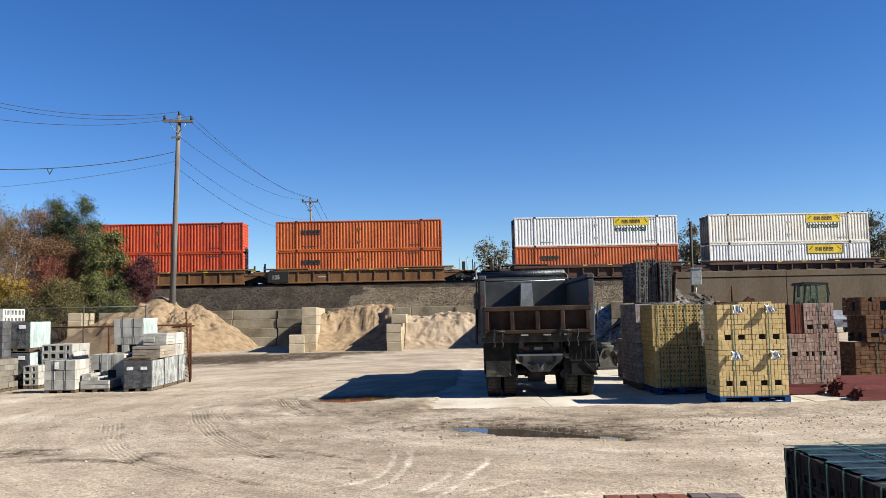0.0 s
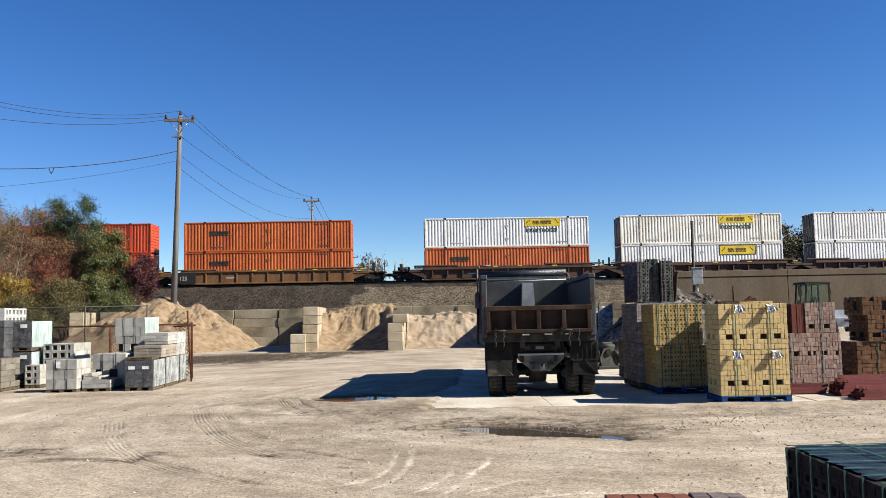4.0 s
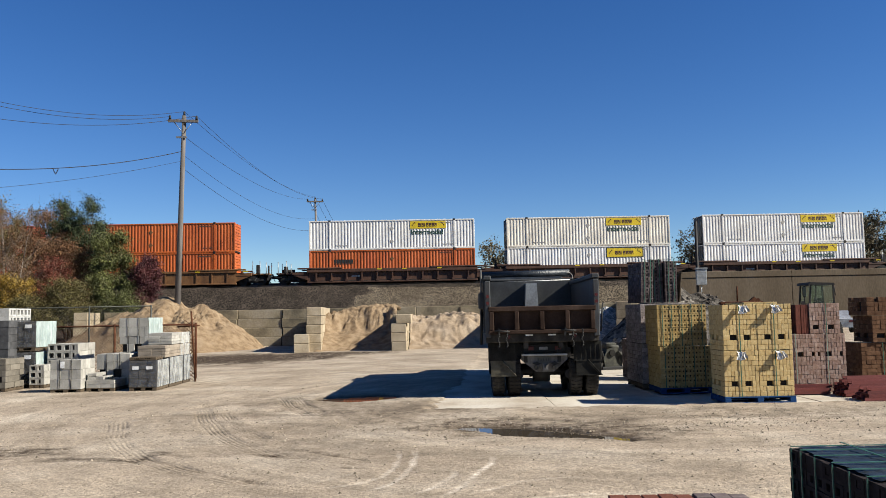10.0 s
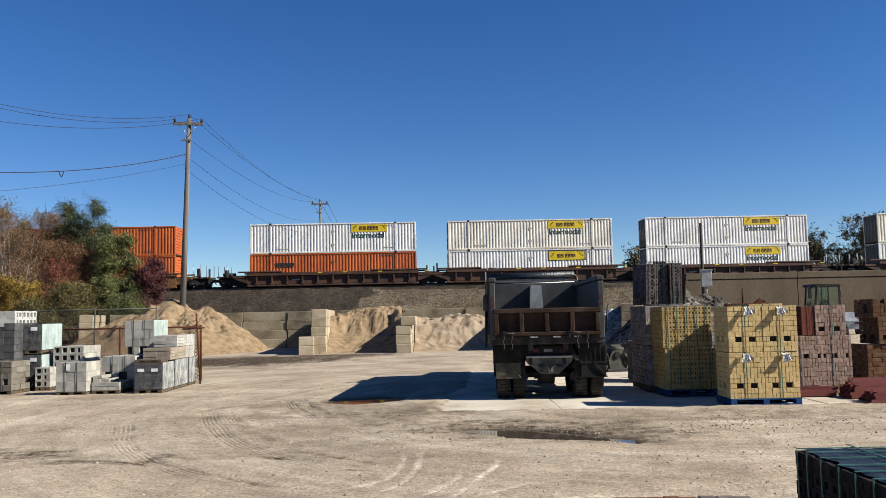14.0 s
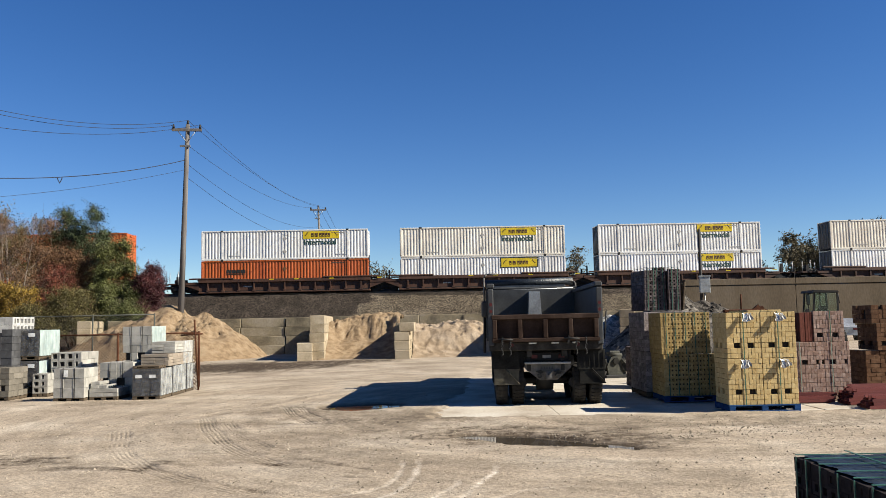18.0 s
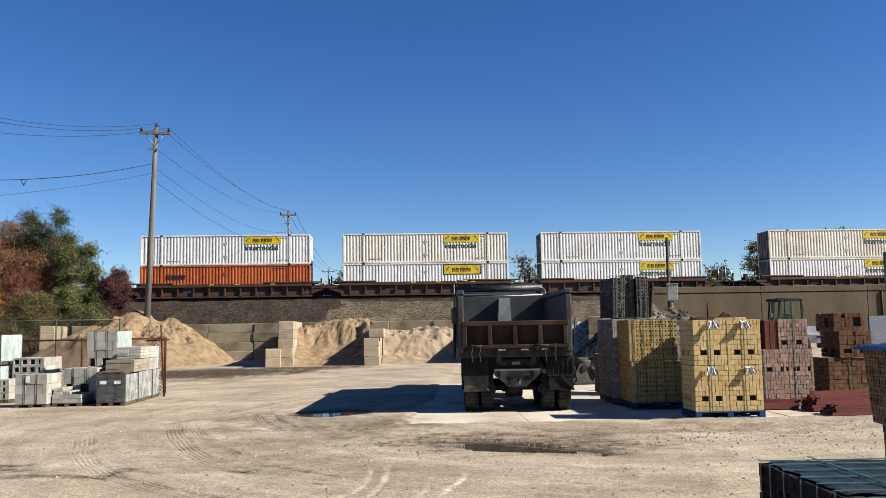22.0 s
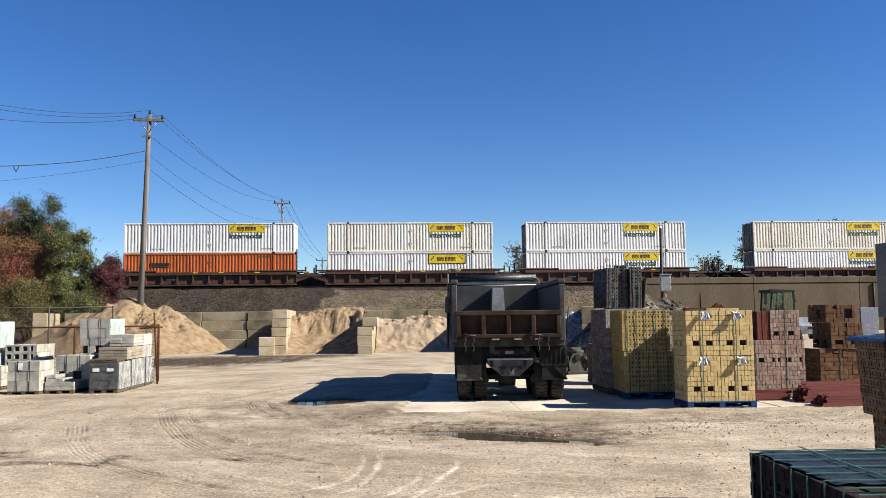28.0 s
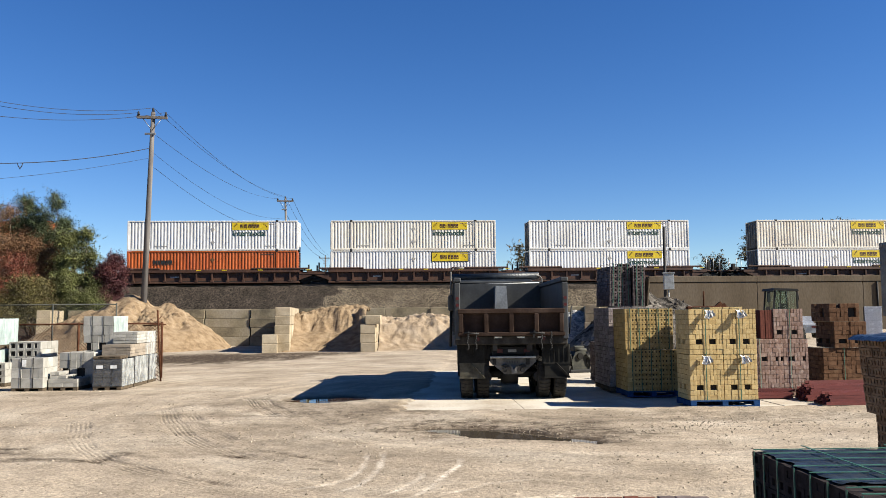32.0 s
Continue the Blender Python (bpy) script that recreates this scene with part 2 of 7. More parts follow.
# wheel tracks as lines over the ground: width, how dark (-) or powdery pale (+) they are, whether tread shows, then the way
TRACKS = [(0.17, -0.25, 1, (-5.7, 14.4), (-5.0, 12.5), (-4.54, 11.62), (-3.85, 10.53), (-3.12, 9.71), (-2.24, 8.89), (-1.4, 8.3)),
          (0.05, -0.5, 0, (-4.1, 10.98), (-3.7, 10.45), (-3.1, 9.85), (-2.4, 9.2), (-1.75, 8.72)),
          (0.16, -0.12, 1, (-4.75, 16.2), (-4.1, 14.22), (-3.39, 12.51), (-2.7, 11.24), (-2.1, 10.5), (-1.4, 9.95)),
          (0.15, -0.12, 1, (-4.1, 15.3), (-3.49, 13.57), (-2.72, 12.13), (-2.0, 11.3)),
          (0.13, -0.15, 1, (-3.6, 18.2), (-3.19, 16.84), (-2.81, 15.7), (-2.3, 14.6)),
          (0.12, -0.12, 1, (-3.25, 18.0), (-2.85, 16.7), (-2.3, 15.3), (-1.8, 14.5)),
          (0.05, -0.85, 0, (-1.5, 9.84), (-0.75, 9.5)), (0.05, -0.75, 0, (-1.85, 10.88), (-0.79, 9.96)), (0.05, -0.8, 0, (-1.38, 11.2), (-0.81, 10.72)),
          (0.05, -0.7, 0, (-2.1, 11.16), (-1.26, 10.37)), (0.05, -0.7, 0, (-1.43, 10.08), (-0.85, 9.68)), (0.05, -0.6, 0, (-2.6, 11.0), (-1.9, 10.4)), (0.05, -0.6, 0, (-1.0, 11.6), (-0.4, 11.3)),
          (0.032, 0.6, 0, (-1.4, 8.55), (-1.01, 8.68), (-0.84, 8.86), (-0.7, 9.11), (-0.58, 9.62), (-0.53, 10.12), (-0.58, 10.78)),
          (0.032, 0.7, 0, (-0.9, 8.3), (-0.65, 8.56), (-0.47, 9.08), (-0.38, 9.66), (-0.33, 10.29), (-0.4, 10.9)),
          (0.032, 0.6, 0, (-0.45, 8.0), (-0.19, 8.37), (-0.06, 8.69), (0.10, 9.11), (0.13, 9.5)),
          (0.032, 0.8, 0, (-0.2, 7.7), (0.03, 8.15), (0.21, 8.66), (0.37, 9.24), (0.53, 9.7), (0.58, 10.3)),
          (0.05, -0.5, 0, (0.10, 7.9), (0.28, 8.35), (0.43, 8.9), (0.53, 9.4)), (0.032, 0.5, 0, (0.1, 7.9), (0.29, 8.2), (0.51, 8.41), (0.75, 8.71), (1.12, 8.85), (1.7, 8.9)),
          (0.032, 0.45, 0, (-1.6, 8.6), (-1.33, 8.91), (-0.9, 9.49)), (0.032, 0.45, 0, (-0.1, 7.5), (0.8, 7.9), (1.6, 8.05), (2.4, 8.0)),
          (0.05, -0.5, 0, (1.4, 9.6), (1.9, 9.25), (2.6, 9.0)), (0.14, -0.1, 0, (3.0, 13.9), (4.5, 13.6), (6.5, 13.4), (9.0, 13.5)), (0.12, -0.15, 0, (2.8, 12.9), (4.5, 12.7), (6.8, 12.6), (9.0, 12.7)),
          (0.16, 0.15, 0, (0.6, 10.6), (3.0, 10.3), (6.0, 10.6)), (0.14, -0.1, 0, (-7.8, 18.4), (-5.6, 18.9), (-3.8, 20.5), (-3.0, 23.5)), (0.14, -0.1, 0, (-7.9, 17.2), (-5.2, 17.6), (-3.4, 19.0), (-2.2, 22.0)),
          (0.18, -0.15, 0, (-8.5, 14.2), (-6.5, 14.6), (-4.8, 16.3), (-3.9, 18.7)), (0.16, -0.12, 0, (-9.5, 13.4), (-7.0, 13.7), (-5.2, 15.2), (-4.5, 17.0))]


def stain(x, y):
    d = 0.0
    for px, py, a, b, turn, k in STAINS:
        if abs(x - px) > a * 2 or abs(y - py) > a * 2:
            continue
        c, s = math.cos(radians(turn)), math.sin(radians(turn))
        u, v = ((x - px) * c + (y - py) * s) / a, (-(x - px) * s + (y - py) * c) / b
        d = max(d, k * (1 - smooth(0.35, 1.3, math.hypot(u, v) + (0.42 if py > 30 else 0.75) * fbm(x * 1.6, y * 2.6, 9))))
    return d



def rut(x, y):
    """Wheel tracks: how deep the ground is pressed, how far off the track's middle, how fresh its tread is, how dark or pale it lies."""
    h, off, fresh, tone = 0.0, 0.0, 0.0, 0.0
    wob = 0.05 * noise.noise(Vector((x * 0.9, y * 0.9, 4)))
    for (w, t, tread, *pts), (bx0, bx1, by0, by1) in zip(TRACKS, TRACK_BOXES):
        if x < bx0 or x > bx1 or y < by0 or y > by1:
            continue
        best, along, side, run, total = 9.0, 0.0, 0.0, 0.0, 0.0
        for (ax, ay), (cx, cy) in zip(pts, pts[1:]):
            dx, dy = cx - ax, cy - ay
            ln = math.hypot(dx, dy)
            k = max(0.0, min(1.0, ((x - ax) * dx + (y - ay) * dy) / (ln * ln)))
            d = math.hypot(x - ax - k * dx, y - ay - k * dy)
            if d < best:
                best, along, side = d, total + k * ln, math.copysign(d, (x - ax) * dy - (y - ay) * dx) + wob
            total += ln
        if abs(side) > w * 1.3 or best > w * 1.6:
            continue
        k = smooth(0, 0.5, along) * smooth(0, 0.5, total - along) * min(1.0, 2.2 * max(0.0, 1.25 - abs(side) / w)) * max(0.0, min(1.0, 0.78 + 1.2 * noise.noise(Vector((x * 1.7, y * 1.7, w * 90)))))
        h += k * (1.0 if tread else 0.55)
        tone += t * k
        if tread and k > fresh:
            off, fresh = side, k
    return h, off, fresh, tone


TRACK_BOXES = [(min(p[0] for p in tr[3:]) - 0.4, max(p[0] for p in tr[3:]) + 0.4, min(p[1] for p in tr[3:]) - 0.4, max(p[1] for p in tr[3:]) + 0.4) for tr in TRACKS]


def ground_z(x, y):
    if y > 60 or y < -5 or abs(x) > 45:
        return 0.0
    z = 0.02 * fbm(x * 0.35, y * 0.35) + (0.010 * fbm(x * 1.6, y * 2.2, 3) + 0.004 * fbm(x * 7, y * 7, 7) if y < 30 else 0)
    if y < 30:
        r = rut(x, y)
        z -= 0.022 * min(1.5, r[0]) - (0.020 * min(1.0, r[3]) * (0.5 + noise.noise(Vector((x * 9, y * 9, 2)))) if r[3] > 0 else 0)
    z -= 0.115 * puddle_depth(x, y)
    slab = smooth(-0.40, -0.10, x - 0.10 * (y - 15) + 0.25 * fbm(x * 0.9, y * 0.9, 11) + 0.12 * fbm(x * 3, y * 3, 14)) * smooth(14.98, 15.28, y + 0.22 * fbm(x * 1.1, y * 1.1, 12) + 0.12 * fbm(x * 4, y * 4, 13))
    berm = 0.028 * smooth(-2.2, -0.4, x) * smooth(13.6, 15.0, y) if y < 26 else 0.0     # dirt banked against the slab
    return (z + 0.014 + berm) * (1 - slab) - 0.02 * slab


def axis_steps(lo, hi, fine_lo, fine_hi, fine, coarse):
    v, out = lo, []
    while v < hi:
        out.append(v)
        step = fine if fine_lo <= v < fine_hi else min(coarse, fine + 0.07 * min(abs(v - fine_lo), abs(v - fine_hi)))
        v += step
    return out + [hi]


def build_ground():
    xs = axis_steps(-1500, 1500, -7.5, 6.0, 0.04, 120)
    ys = axis_steps(-600, 2500, 7.4, 19, 0.04, 120)
    nx, ny = len(xs), len(ys)
    verts, wet, soil, off, fresh, powder = [], [], [], [], [], []
    for y in ys:
        for x in xs:
            verts.append((x, y, ground_z(x, y)))
            near = -6 < x < 9 and 8 < y < 26
            wet.append(puddle_depth(x, y) if near else 0.0)
            close = -16 < x < 11 and 4 < y < 45
            soil.append(stain(x, y) if close else 0.0)
            r = rut(x, y) if close and y < 30 else (0, 0.0, 0.0, 0.0)
            off.append(r[1])
            fresh.append(r[2])
            powder.append(max(0.0, r[3]))
            soil[-1] += max(0.0, -r[3])
    faces = [(j * nx + i, j * nx + i + 1, (j + 1) * nx + i + 1, (j + 1) * nx + i) for j in range(ny - 1) for i in range(nx - 1)]
    me = bpy.data.meshes.new("ground")
    me.from_pydata(verts, [], faces)
    me.polygons.foreach_set("use_smooth", [True] * len(faces))
    at = me.attributes.new("wet", "FLOAT", "POINT")
    at.data.foreach_set("value", wet)
    for word, values in (("soil", soil), ("off", off), ("fresh", fresh), ("powder", powder)):
        me.attributes.new(word, "FLOAT", "POINT").data.foreach_set("value", values)
    m = mat("yard_dirt", (0.300, 0.247, 0.186), (0.225, 0.182, 0.135), (0.372, 0.320, 0.252), scale=0.55, grain=24, rough=0.95, bump=0.8, depth=0.018, contrast=0.20)
    nt = m.node_tree
    N, L = nt.nodes, nt.links
    b = N["Principled BSDF"]
    base = b.inputs["Base Color"].links[0].from_socket
    # damp mud round the puddles
    a = N.new("ShaderNodeAttribute")
    a.attribute_name = "wet"
    mx = N.new("ShaderNodeMix")
    mx.data_type = "RGBA"
    mr = N.new("ShaderNodeMapRange")
    mr.inputs[1].default_value, mr.inputs[2].default_value = 0.02, 0.5
    L.new(a.outputs["Fac"], mr.inputs[0])
    L.new(mr.outputs[0], mx.inputs["Factor"])
    L.new(base, mx.inputs["A"])
    mx.inputs["B"].default_value = (0.075, 0.056, 0.04, 1)
    # dark oily streaks and scattered stones
    co = N.new("ShaderNodeTexCoord")
    mp = N.new("ShaderNodeMapping")
    mp.inputs["Scale"].default_value = (0.16, 0.62, 1)
    L.new(co.outputs["Object"], mp.inputs[0])
    n = N.new("ShaderNodeTexNoise")
    n.inputs["Scale"].default_value, n.inputs["Detail"].default_value = 1.0, 8
    n.inputs["Roughness"].default_value = 0.68
    L.new(mp.outputs[0], n.inputs["Vector"])
    r = N.new("ShaderNodeValToRGB")
    r.color_ramp.elements[0].position, r.color_ramp.elements[1].position = 0.56, 0.72
    L.new(n.outputs["Fac"], r.inputs[0])
    mx2 = N.new("ShaderNodeMix")
    mx2.data_type = "RGBA"
    sc = N.new("ShaderNodeMath")
    sc.operation = "MULTIPLY"
    sc.inputs[1].default_value = 0.35
    L.new(r.outputs[0], sc.inputs[0])
    at2, at3, at4 = N.new("ShaderNodeAttribute"), N.new("ShaderNodeAttribute"), N.new("ShaderNodeAttribute")
    at2.attribute_name, at3.attribute_name, at4.attribute_name = "soil", "off", "fresh"
    # tread ribs: fine ridges across the wheel track, worn away in places
    rib, rs, rk, wear = N.new("ShaderNodeMath"), N.new("ShaderNodeMath"), N.new("ShaderNodeMath"), N.new("ShaderNodeTexNoise")
    rib.operation, rs.operation, rk.operation = "MULTIPLY", "SINE", "MULTIPLY"
    rib.inputs[1].default_value = 2 * math.pi / 0.068
    wear.inputs["Scale"].default_value, wear.inputs["Detail"].default_value = 3.0, 4
    L.new(co.outputs["Object"], wear.inputs["Vector"])
    wm, wk = N.new("ShaderNodeMapRange"), N.new("ShaderNodeMath")
    wm.inputs[1].default_value, wm.inputs[2].default_value, wm.inputs[3].default_value, wm.inputs[4].default_value = 0.30, 0.60, 0.0, 0.8
    L.new(wear.outputs["Fac"], wm.inputs[0])
    wk.operation = "MULTIPLY"
    L.new(wm.outputs[0], wk.inputs[0])
    L.new(at4.outputs["Fac"], wk.inputs[1])
    L.new(at3.outputs["Fac"], rib.inputs[0])
    L.new(rib.outputs[0], rs.inputs[0])
    L.new(rs.outputs[0], rk.inputs[0])
    L.new(wk.outputs[0], rk.inputs[1])
    # broken edges: the stain shows where grit lets it through
    gr = N.new("ShaderNodeTexNoise")
    gr.inputs["Scale"].default_value, gr.inputs["Detail"].default_value, gr.inputs["Roughness"].default_value = 5.0, 8, 0.75
    L.new(co.outputs["Object"], gr.inputs["Vector"])
    gm = N.new("ShaderNodeMapRange")
    gm.inputs[1].default_value, gm.inputs[2].default_value, gm.inputs[3].default_value, gm.inputs[4].default_value = 0.40, 0.60, 0.25, 1.2
    L.new(gr.outputs["Fac"], gm.inputs[0])
    sm = N.new("ShaderNodeMath")
    sm.operation = "MULTIPLY"
    L.new(at2.outputs["Fac"], sm.inputs[0])
    L.new(gm.outputs[0], sm.inputs[1])
    tm = N.new("ShaderNodeMath")
    tm.operation = "MULTIPLY_ADD"
    tm.inputs[1].default_value = 0.2
    L.new(rk.outputs[0], tm.inputs[0])
    L.new(sm.outputs[0], tm.inputs[2])
    ad = N.new("ShaderNodeMath")
    ad.operation = "ADD"
    ad.use_clamp = True
    L.new(tm.outputs[0], ad.inputs[0])
    L.new(sc.outputs[0], ad.inputs[1])
    L.new(ad.outputs[0], mx2.inputs["Factor"])
    # pebbles: small cells, some dark, some pale, in relief
    vo = N.new("ShaderNodeTexVoronoi")
    vo.inputs["Scale"].default_value, vo.inputs["Randomness"].default_value = 42.0, 1.0
    L.new(co.outputs["Object"], vo.inputs["Vector"])
    sx = N.new("ShaderNodeSeparateColor")
    L.new(vo.outputs["Color"], sx.inputs[0])
    pm = N.new("ShaderNodeMapRange")
    pm.inputs[1].default_value, pm.inputs[2].default_value, pm.inputs[3].default_value, pm.inputs[4].default_value = 0.0, 1.0, 0.75, 1.2
    L.new(sx.outputs[0], pm.inputs[0])
    hv = N.new("ShaderNodeHueSaturation")
    bump2 = N.new("ShaderNodeBump")
    bump2.inputs["Strength"].default_value, bump2.inputs["Distance"].default_value, bump2.invert = 0.35, 0.012, True
    L.new(vo.outputs["Distance"], bump2.inputs["Height"])
    L.new(b.inputs["Normal"].links[0].from_socket, bump2.inputs["Normal"])
    bump3 = N.new("ShaderNodeBump")
    bump3.inputs["Strength"].default_value, bump3.inputs["Distance"].default_value = 0.4, 0.015
    L.new(rk.outputs[0], bump3.inputs["Height"])
    L.new(bump2.outputs[0], bump3.inputs["Normal"])
    L.new(bump3.outputs[0], b.inputs["Normal"])
    L.new(mx.outputs["Result"], mx2.inputs["A"])
    # faint sweeping scuffs where lorries turn
    ds, cx3, sn, sr = N.new("ShaderNodeVectorMath"), N.new("ShaderNodeCombineXYZ"), N.new("ShaderNodeTexNoise"), N.new("ShaderNodeMapRange")
    ds.operation = "DISTANCE"
    ds.inputs[1].default_value = (4.2, 16.9, 0)
    L.new(co.outputs["Object"], ds.inputs[0])
    slow = N.new("ShaderNodeTexNoise")
    slow.inputs["Scale"].default_value = 0.35
    L.new(co.outputs["Object"], slow.inputs["Vector"])
    L.new(ds.outputs["Value"], cx3.inputs[0])
    s5 = N.new("ShaderNodeMath")
    s5.operation = "MULTIPLY"
    s5.inputs[1].default_value = 3.0
    L.new(slow.outputs["Fac"], s5.inputs[0])
    L.new(s5.outputs[0], cx3.inputs[1])
    sn.inputs["Scale"].default_value, sn.inputs["Detail"].default_value, sn.inputs["Roughness"].default_value = 2.2, 6, 0.7
    L.new(cx3.outputs[0], sn.inputs["Vector"])
    sr.inputs[1].default_value, sr.inputs[2].default_value, sr.inputs[3].default_value, sr.inputs[4].default_value = 0.32, 0.68, 0.72, 1.2
    L.new(sn.outputs["Fac"], sr.inputs[0])
    pv = N.new("ShaderNodeMath")
    pv.operation = "MULTIPLY"
    L.new(sr.outputs[0], pv.inputs[0])
    L.new(pm.outputs[0], pv.inputs[1])
    L.new(pv.outputs[0], hv.inputs["Value"])
    mx2.inputs["B"].default_value = (0.048, 0.034, 0.023, 1)
    # dry white powder crumbled up by the wheels
    at5, mx3, pk = N.new("ShaderNodeAttribute"), N.new("ShaderNodeMix"), N.new("ShaderNodeMath")
    at5.attribute_name = "powder"
    mx3.data_type = "RGBA"
    mx3.inputs["B"].default_value = (0.54, 0.48, 0.40, 1)
    pk.operation, pk.use_clamp = "MULTIPLY", True
    L.new(at5.outputs["Fac"], pk.inputs[0])
    L.new(gm.outputs[0], pk.inputs[1])
    L.new(pk.outputs[0], mx3.inputs["Factor"])
    L.new(mx2.outputs["Result"], mx3.inputs["A"])
    L.new(mx3.outputs["Result"], hv.inputs["Color"])
    L.new(hv.outputs[0], b.inputs["Base Color"])
    me.materials.append(m)
    tagged(new("ground", me), "pale dusty dirt yard with tyre ruts and damp patches", "ground", kind="structure")


build_ground()


def build_water():
    m = bpy.data.materials.new("muddy_water")
    m.use_nodes = True
    b = m.node_tree.nodes["Principled BSDF"]
    b.inputs["Base Color"].default_value = (0.045, 0.036, 0.027, 1)
    b.inputs["Roughness"].default_value = 0.03
    b.inputs["IOR"].default_value = 1.33
    for px, py, a, bb, turn in PUDDLES:
        bm = bmesh.new()
        bmesh.ops.create_circle(bm, cap_ends=True, radius=1.0, segments=48)
        bmesh.ops.transform(bm, matrix=pose(px, py, -0.027, 0, 0, turn) @ Matrix.Diagonal((a * 1.05, bb * 1.05, 1, 1)), verts=bm.verts)
        tagged(part("water", bm, m), "shallow muddy rain puddle on the dirt", "puddle", "puddles", "structure")


build_water()


def build_slab():
    root = empty("pavement", pose(0, 0, 0), "worn pale concrete loading slab under the truck", "concrete slab", kind="structure")
    xs, ys = [-0.28, 2.1, 4.4, 7.0, 9.6, 12.2], [15.0, 18.4, 22.0, 26.0]
    for i in range(5):
        for j in range(3):
            bm = abox(xs[i] + 0.004, xs[i + 1] - 0.004, ys[j] + (0.004 if j else 0.0), ys[j + 1] - 0.004, -0.15, 0.010 + 0.006 * math.sin(i * 5 + j), bevel=0.006)
            part("slab", bm, M_SLAB, root)


build_slab()


# ---------------------------------------------------------------- railway bank
def heap(name, fn, x0, x1, y0, y1, step, material, label, category, kind="stuff"):
    nx, ny = int((x1 - x0) / step) + 1, int((y1 - y0) / step) + 1
    vs = [(x0 + i * step, y0 + j * step, fn(x0 + i * step, y0 + j * step)) for j in range(ny) for i in range(nx)]
    fs = [(j * nx + i, j * nx + i + 1, (j + 1) * nx + i + 1, (j + 1) * nx + i) for j in range(ny - 1) for i in range(nx - 1)
          if max(vs[j * nx + i][2], vs[j * nx + i + 1][2], vs[(j + 1) * nx + i][2], vs[(j + 1) * nx + i + 1][2]) > -0.05]
    me = bpy.data.meshes.new(name)
    me.from_pydata(vs, [], fs)
    me.polygons.foreach_set("use_smooth", [True] * len(fs))
    me.materials.append(material)
    return tagged(new(name, me), label, category, kind=kind)


def bank_z(x, y):
    s = (y - (x * math.tan(TRACK_YAW) + 80.76))     # distance from the track's middle
    z = RAIL_Z - 0.22
    if s < -2.6:
        z -= min((-2.6 - s) * 0.5, 3.0 + (-2.6 - s) * 0.06)
    if s > 1.6:      # bank raised behind the track, added to hide sky below the cars
        z += 0.55 * smooth(1.6, 2.6, s)
    if s > 7:
        z -= (s - 7) * 0.5
    return z + 0.10 * fbm(x * 0.8, y * 0.8) + 0.06 * fbm(x * 3, y * 3, 2)


bank = heap("embankment", bank_z, -120, 22.8, 51, 95, 0.5, M_BALLAST, "gravel railway embankment, dark ballast on the left, pale on the right", "embankment", "structure")
bank.data.materials.append(M_BALLAST2)
for p in bank.data.polygons:      # faces right of a slanting, ragged edge take the pale ballast
    c = p.center
    if c.x + 0.9 * fbm(c.x * 0.5, c.y * 0.5) > -8.6 + 0.35 * (c.y - 73) and c.y < 77.6:
        p.material_index = 1


def build_track():
    for k in (-0.75, 0.75):
        bm = prism([(-0.07, -0.17), (0.07, -0.17), (0.07, -0.14), (0.012, -0.12), (0.012, -0.04), (0.037, -0.03), (0.037, 0), (-0.037, 0), (-0.037, -0.03), (-0.012, -0.04), (-0.012, -0.12), (-0.07, -0.14)], "x", -120, 120)
        ob = part("rail", bm, M_RAIL)
        ob.matrix_basis = TRACK @ pose(0, k, RAIL_Z)
        tagged(ob, "rusty steel rail with a worn bright head", "rail", "rails", "structure")
    bm = bmesh.new()
    for i in range(-200, 200):
        box(bm, i * 0.6 - 0.11, i * 0.6 + 0.11, -1.3, 1.3, -0.36, -0.17)
    ob = part("railway_ties", bm, M_WOODTIE)
    ob.matrix_basis = TRACK @ pose(0, 0, RAIL_Z)
    tagged(ob, "dark weathered wooden railway ties in ballast", "railway ties", kind="stuff")


build_track()


def build_abutment():
    root = empty("wall_abutment", TRACK @ pose(0, 0, 0), "long weathered concrete railway retaining wall with stained joints", "retaining wall", kind="structure")
    x = 22.6
    for i in range(10):
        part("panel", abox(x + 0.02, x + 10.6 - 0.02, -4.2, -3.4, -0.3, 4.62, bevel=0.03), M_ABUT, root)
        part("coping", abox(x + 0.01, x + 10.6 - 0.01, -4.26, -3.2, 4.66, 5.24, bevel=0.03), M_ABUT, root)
        x += 10.6
    part("downspout", atube((45.2, -4.28, 0), (45.2, -4.28, 4.6), 0.09, 8), M_IRON, root)
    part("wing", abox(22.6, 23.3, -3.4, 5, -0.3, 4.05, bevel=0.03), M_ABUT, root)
    part("fill", abox(23.3, 128, -3.2, 5, -0.3, RAIL_Z - 0.36), M_BALLAST, root)


build_abutment()


# ---------------------------------------------------------------- train
def corrugated(length, z0, z1, y, deep, n):
    bm = bmesh.new()
    prof = []
    p = length / n
    for i in range(n):
        x = i * p
        prof += [(x, 0), (x + p * 0.32, 0), (x + p * 0.5, deep), (x + p * 0.82, deep)]
    prof.append((length, 0))
    a = [bm.verts.new((x, y + d, z0)) for x, d in prof]
    b = [bm.verts.new((x, y + d, z1)) for x, d in prof]
    for i in range(len(prof) - 1):
        bm.faces.new((a[i], a[i + 1], b[i + 1], b[i]))
    return bm


CL, CH, CW = 16.15, 2.9, 2.59


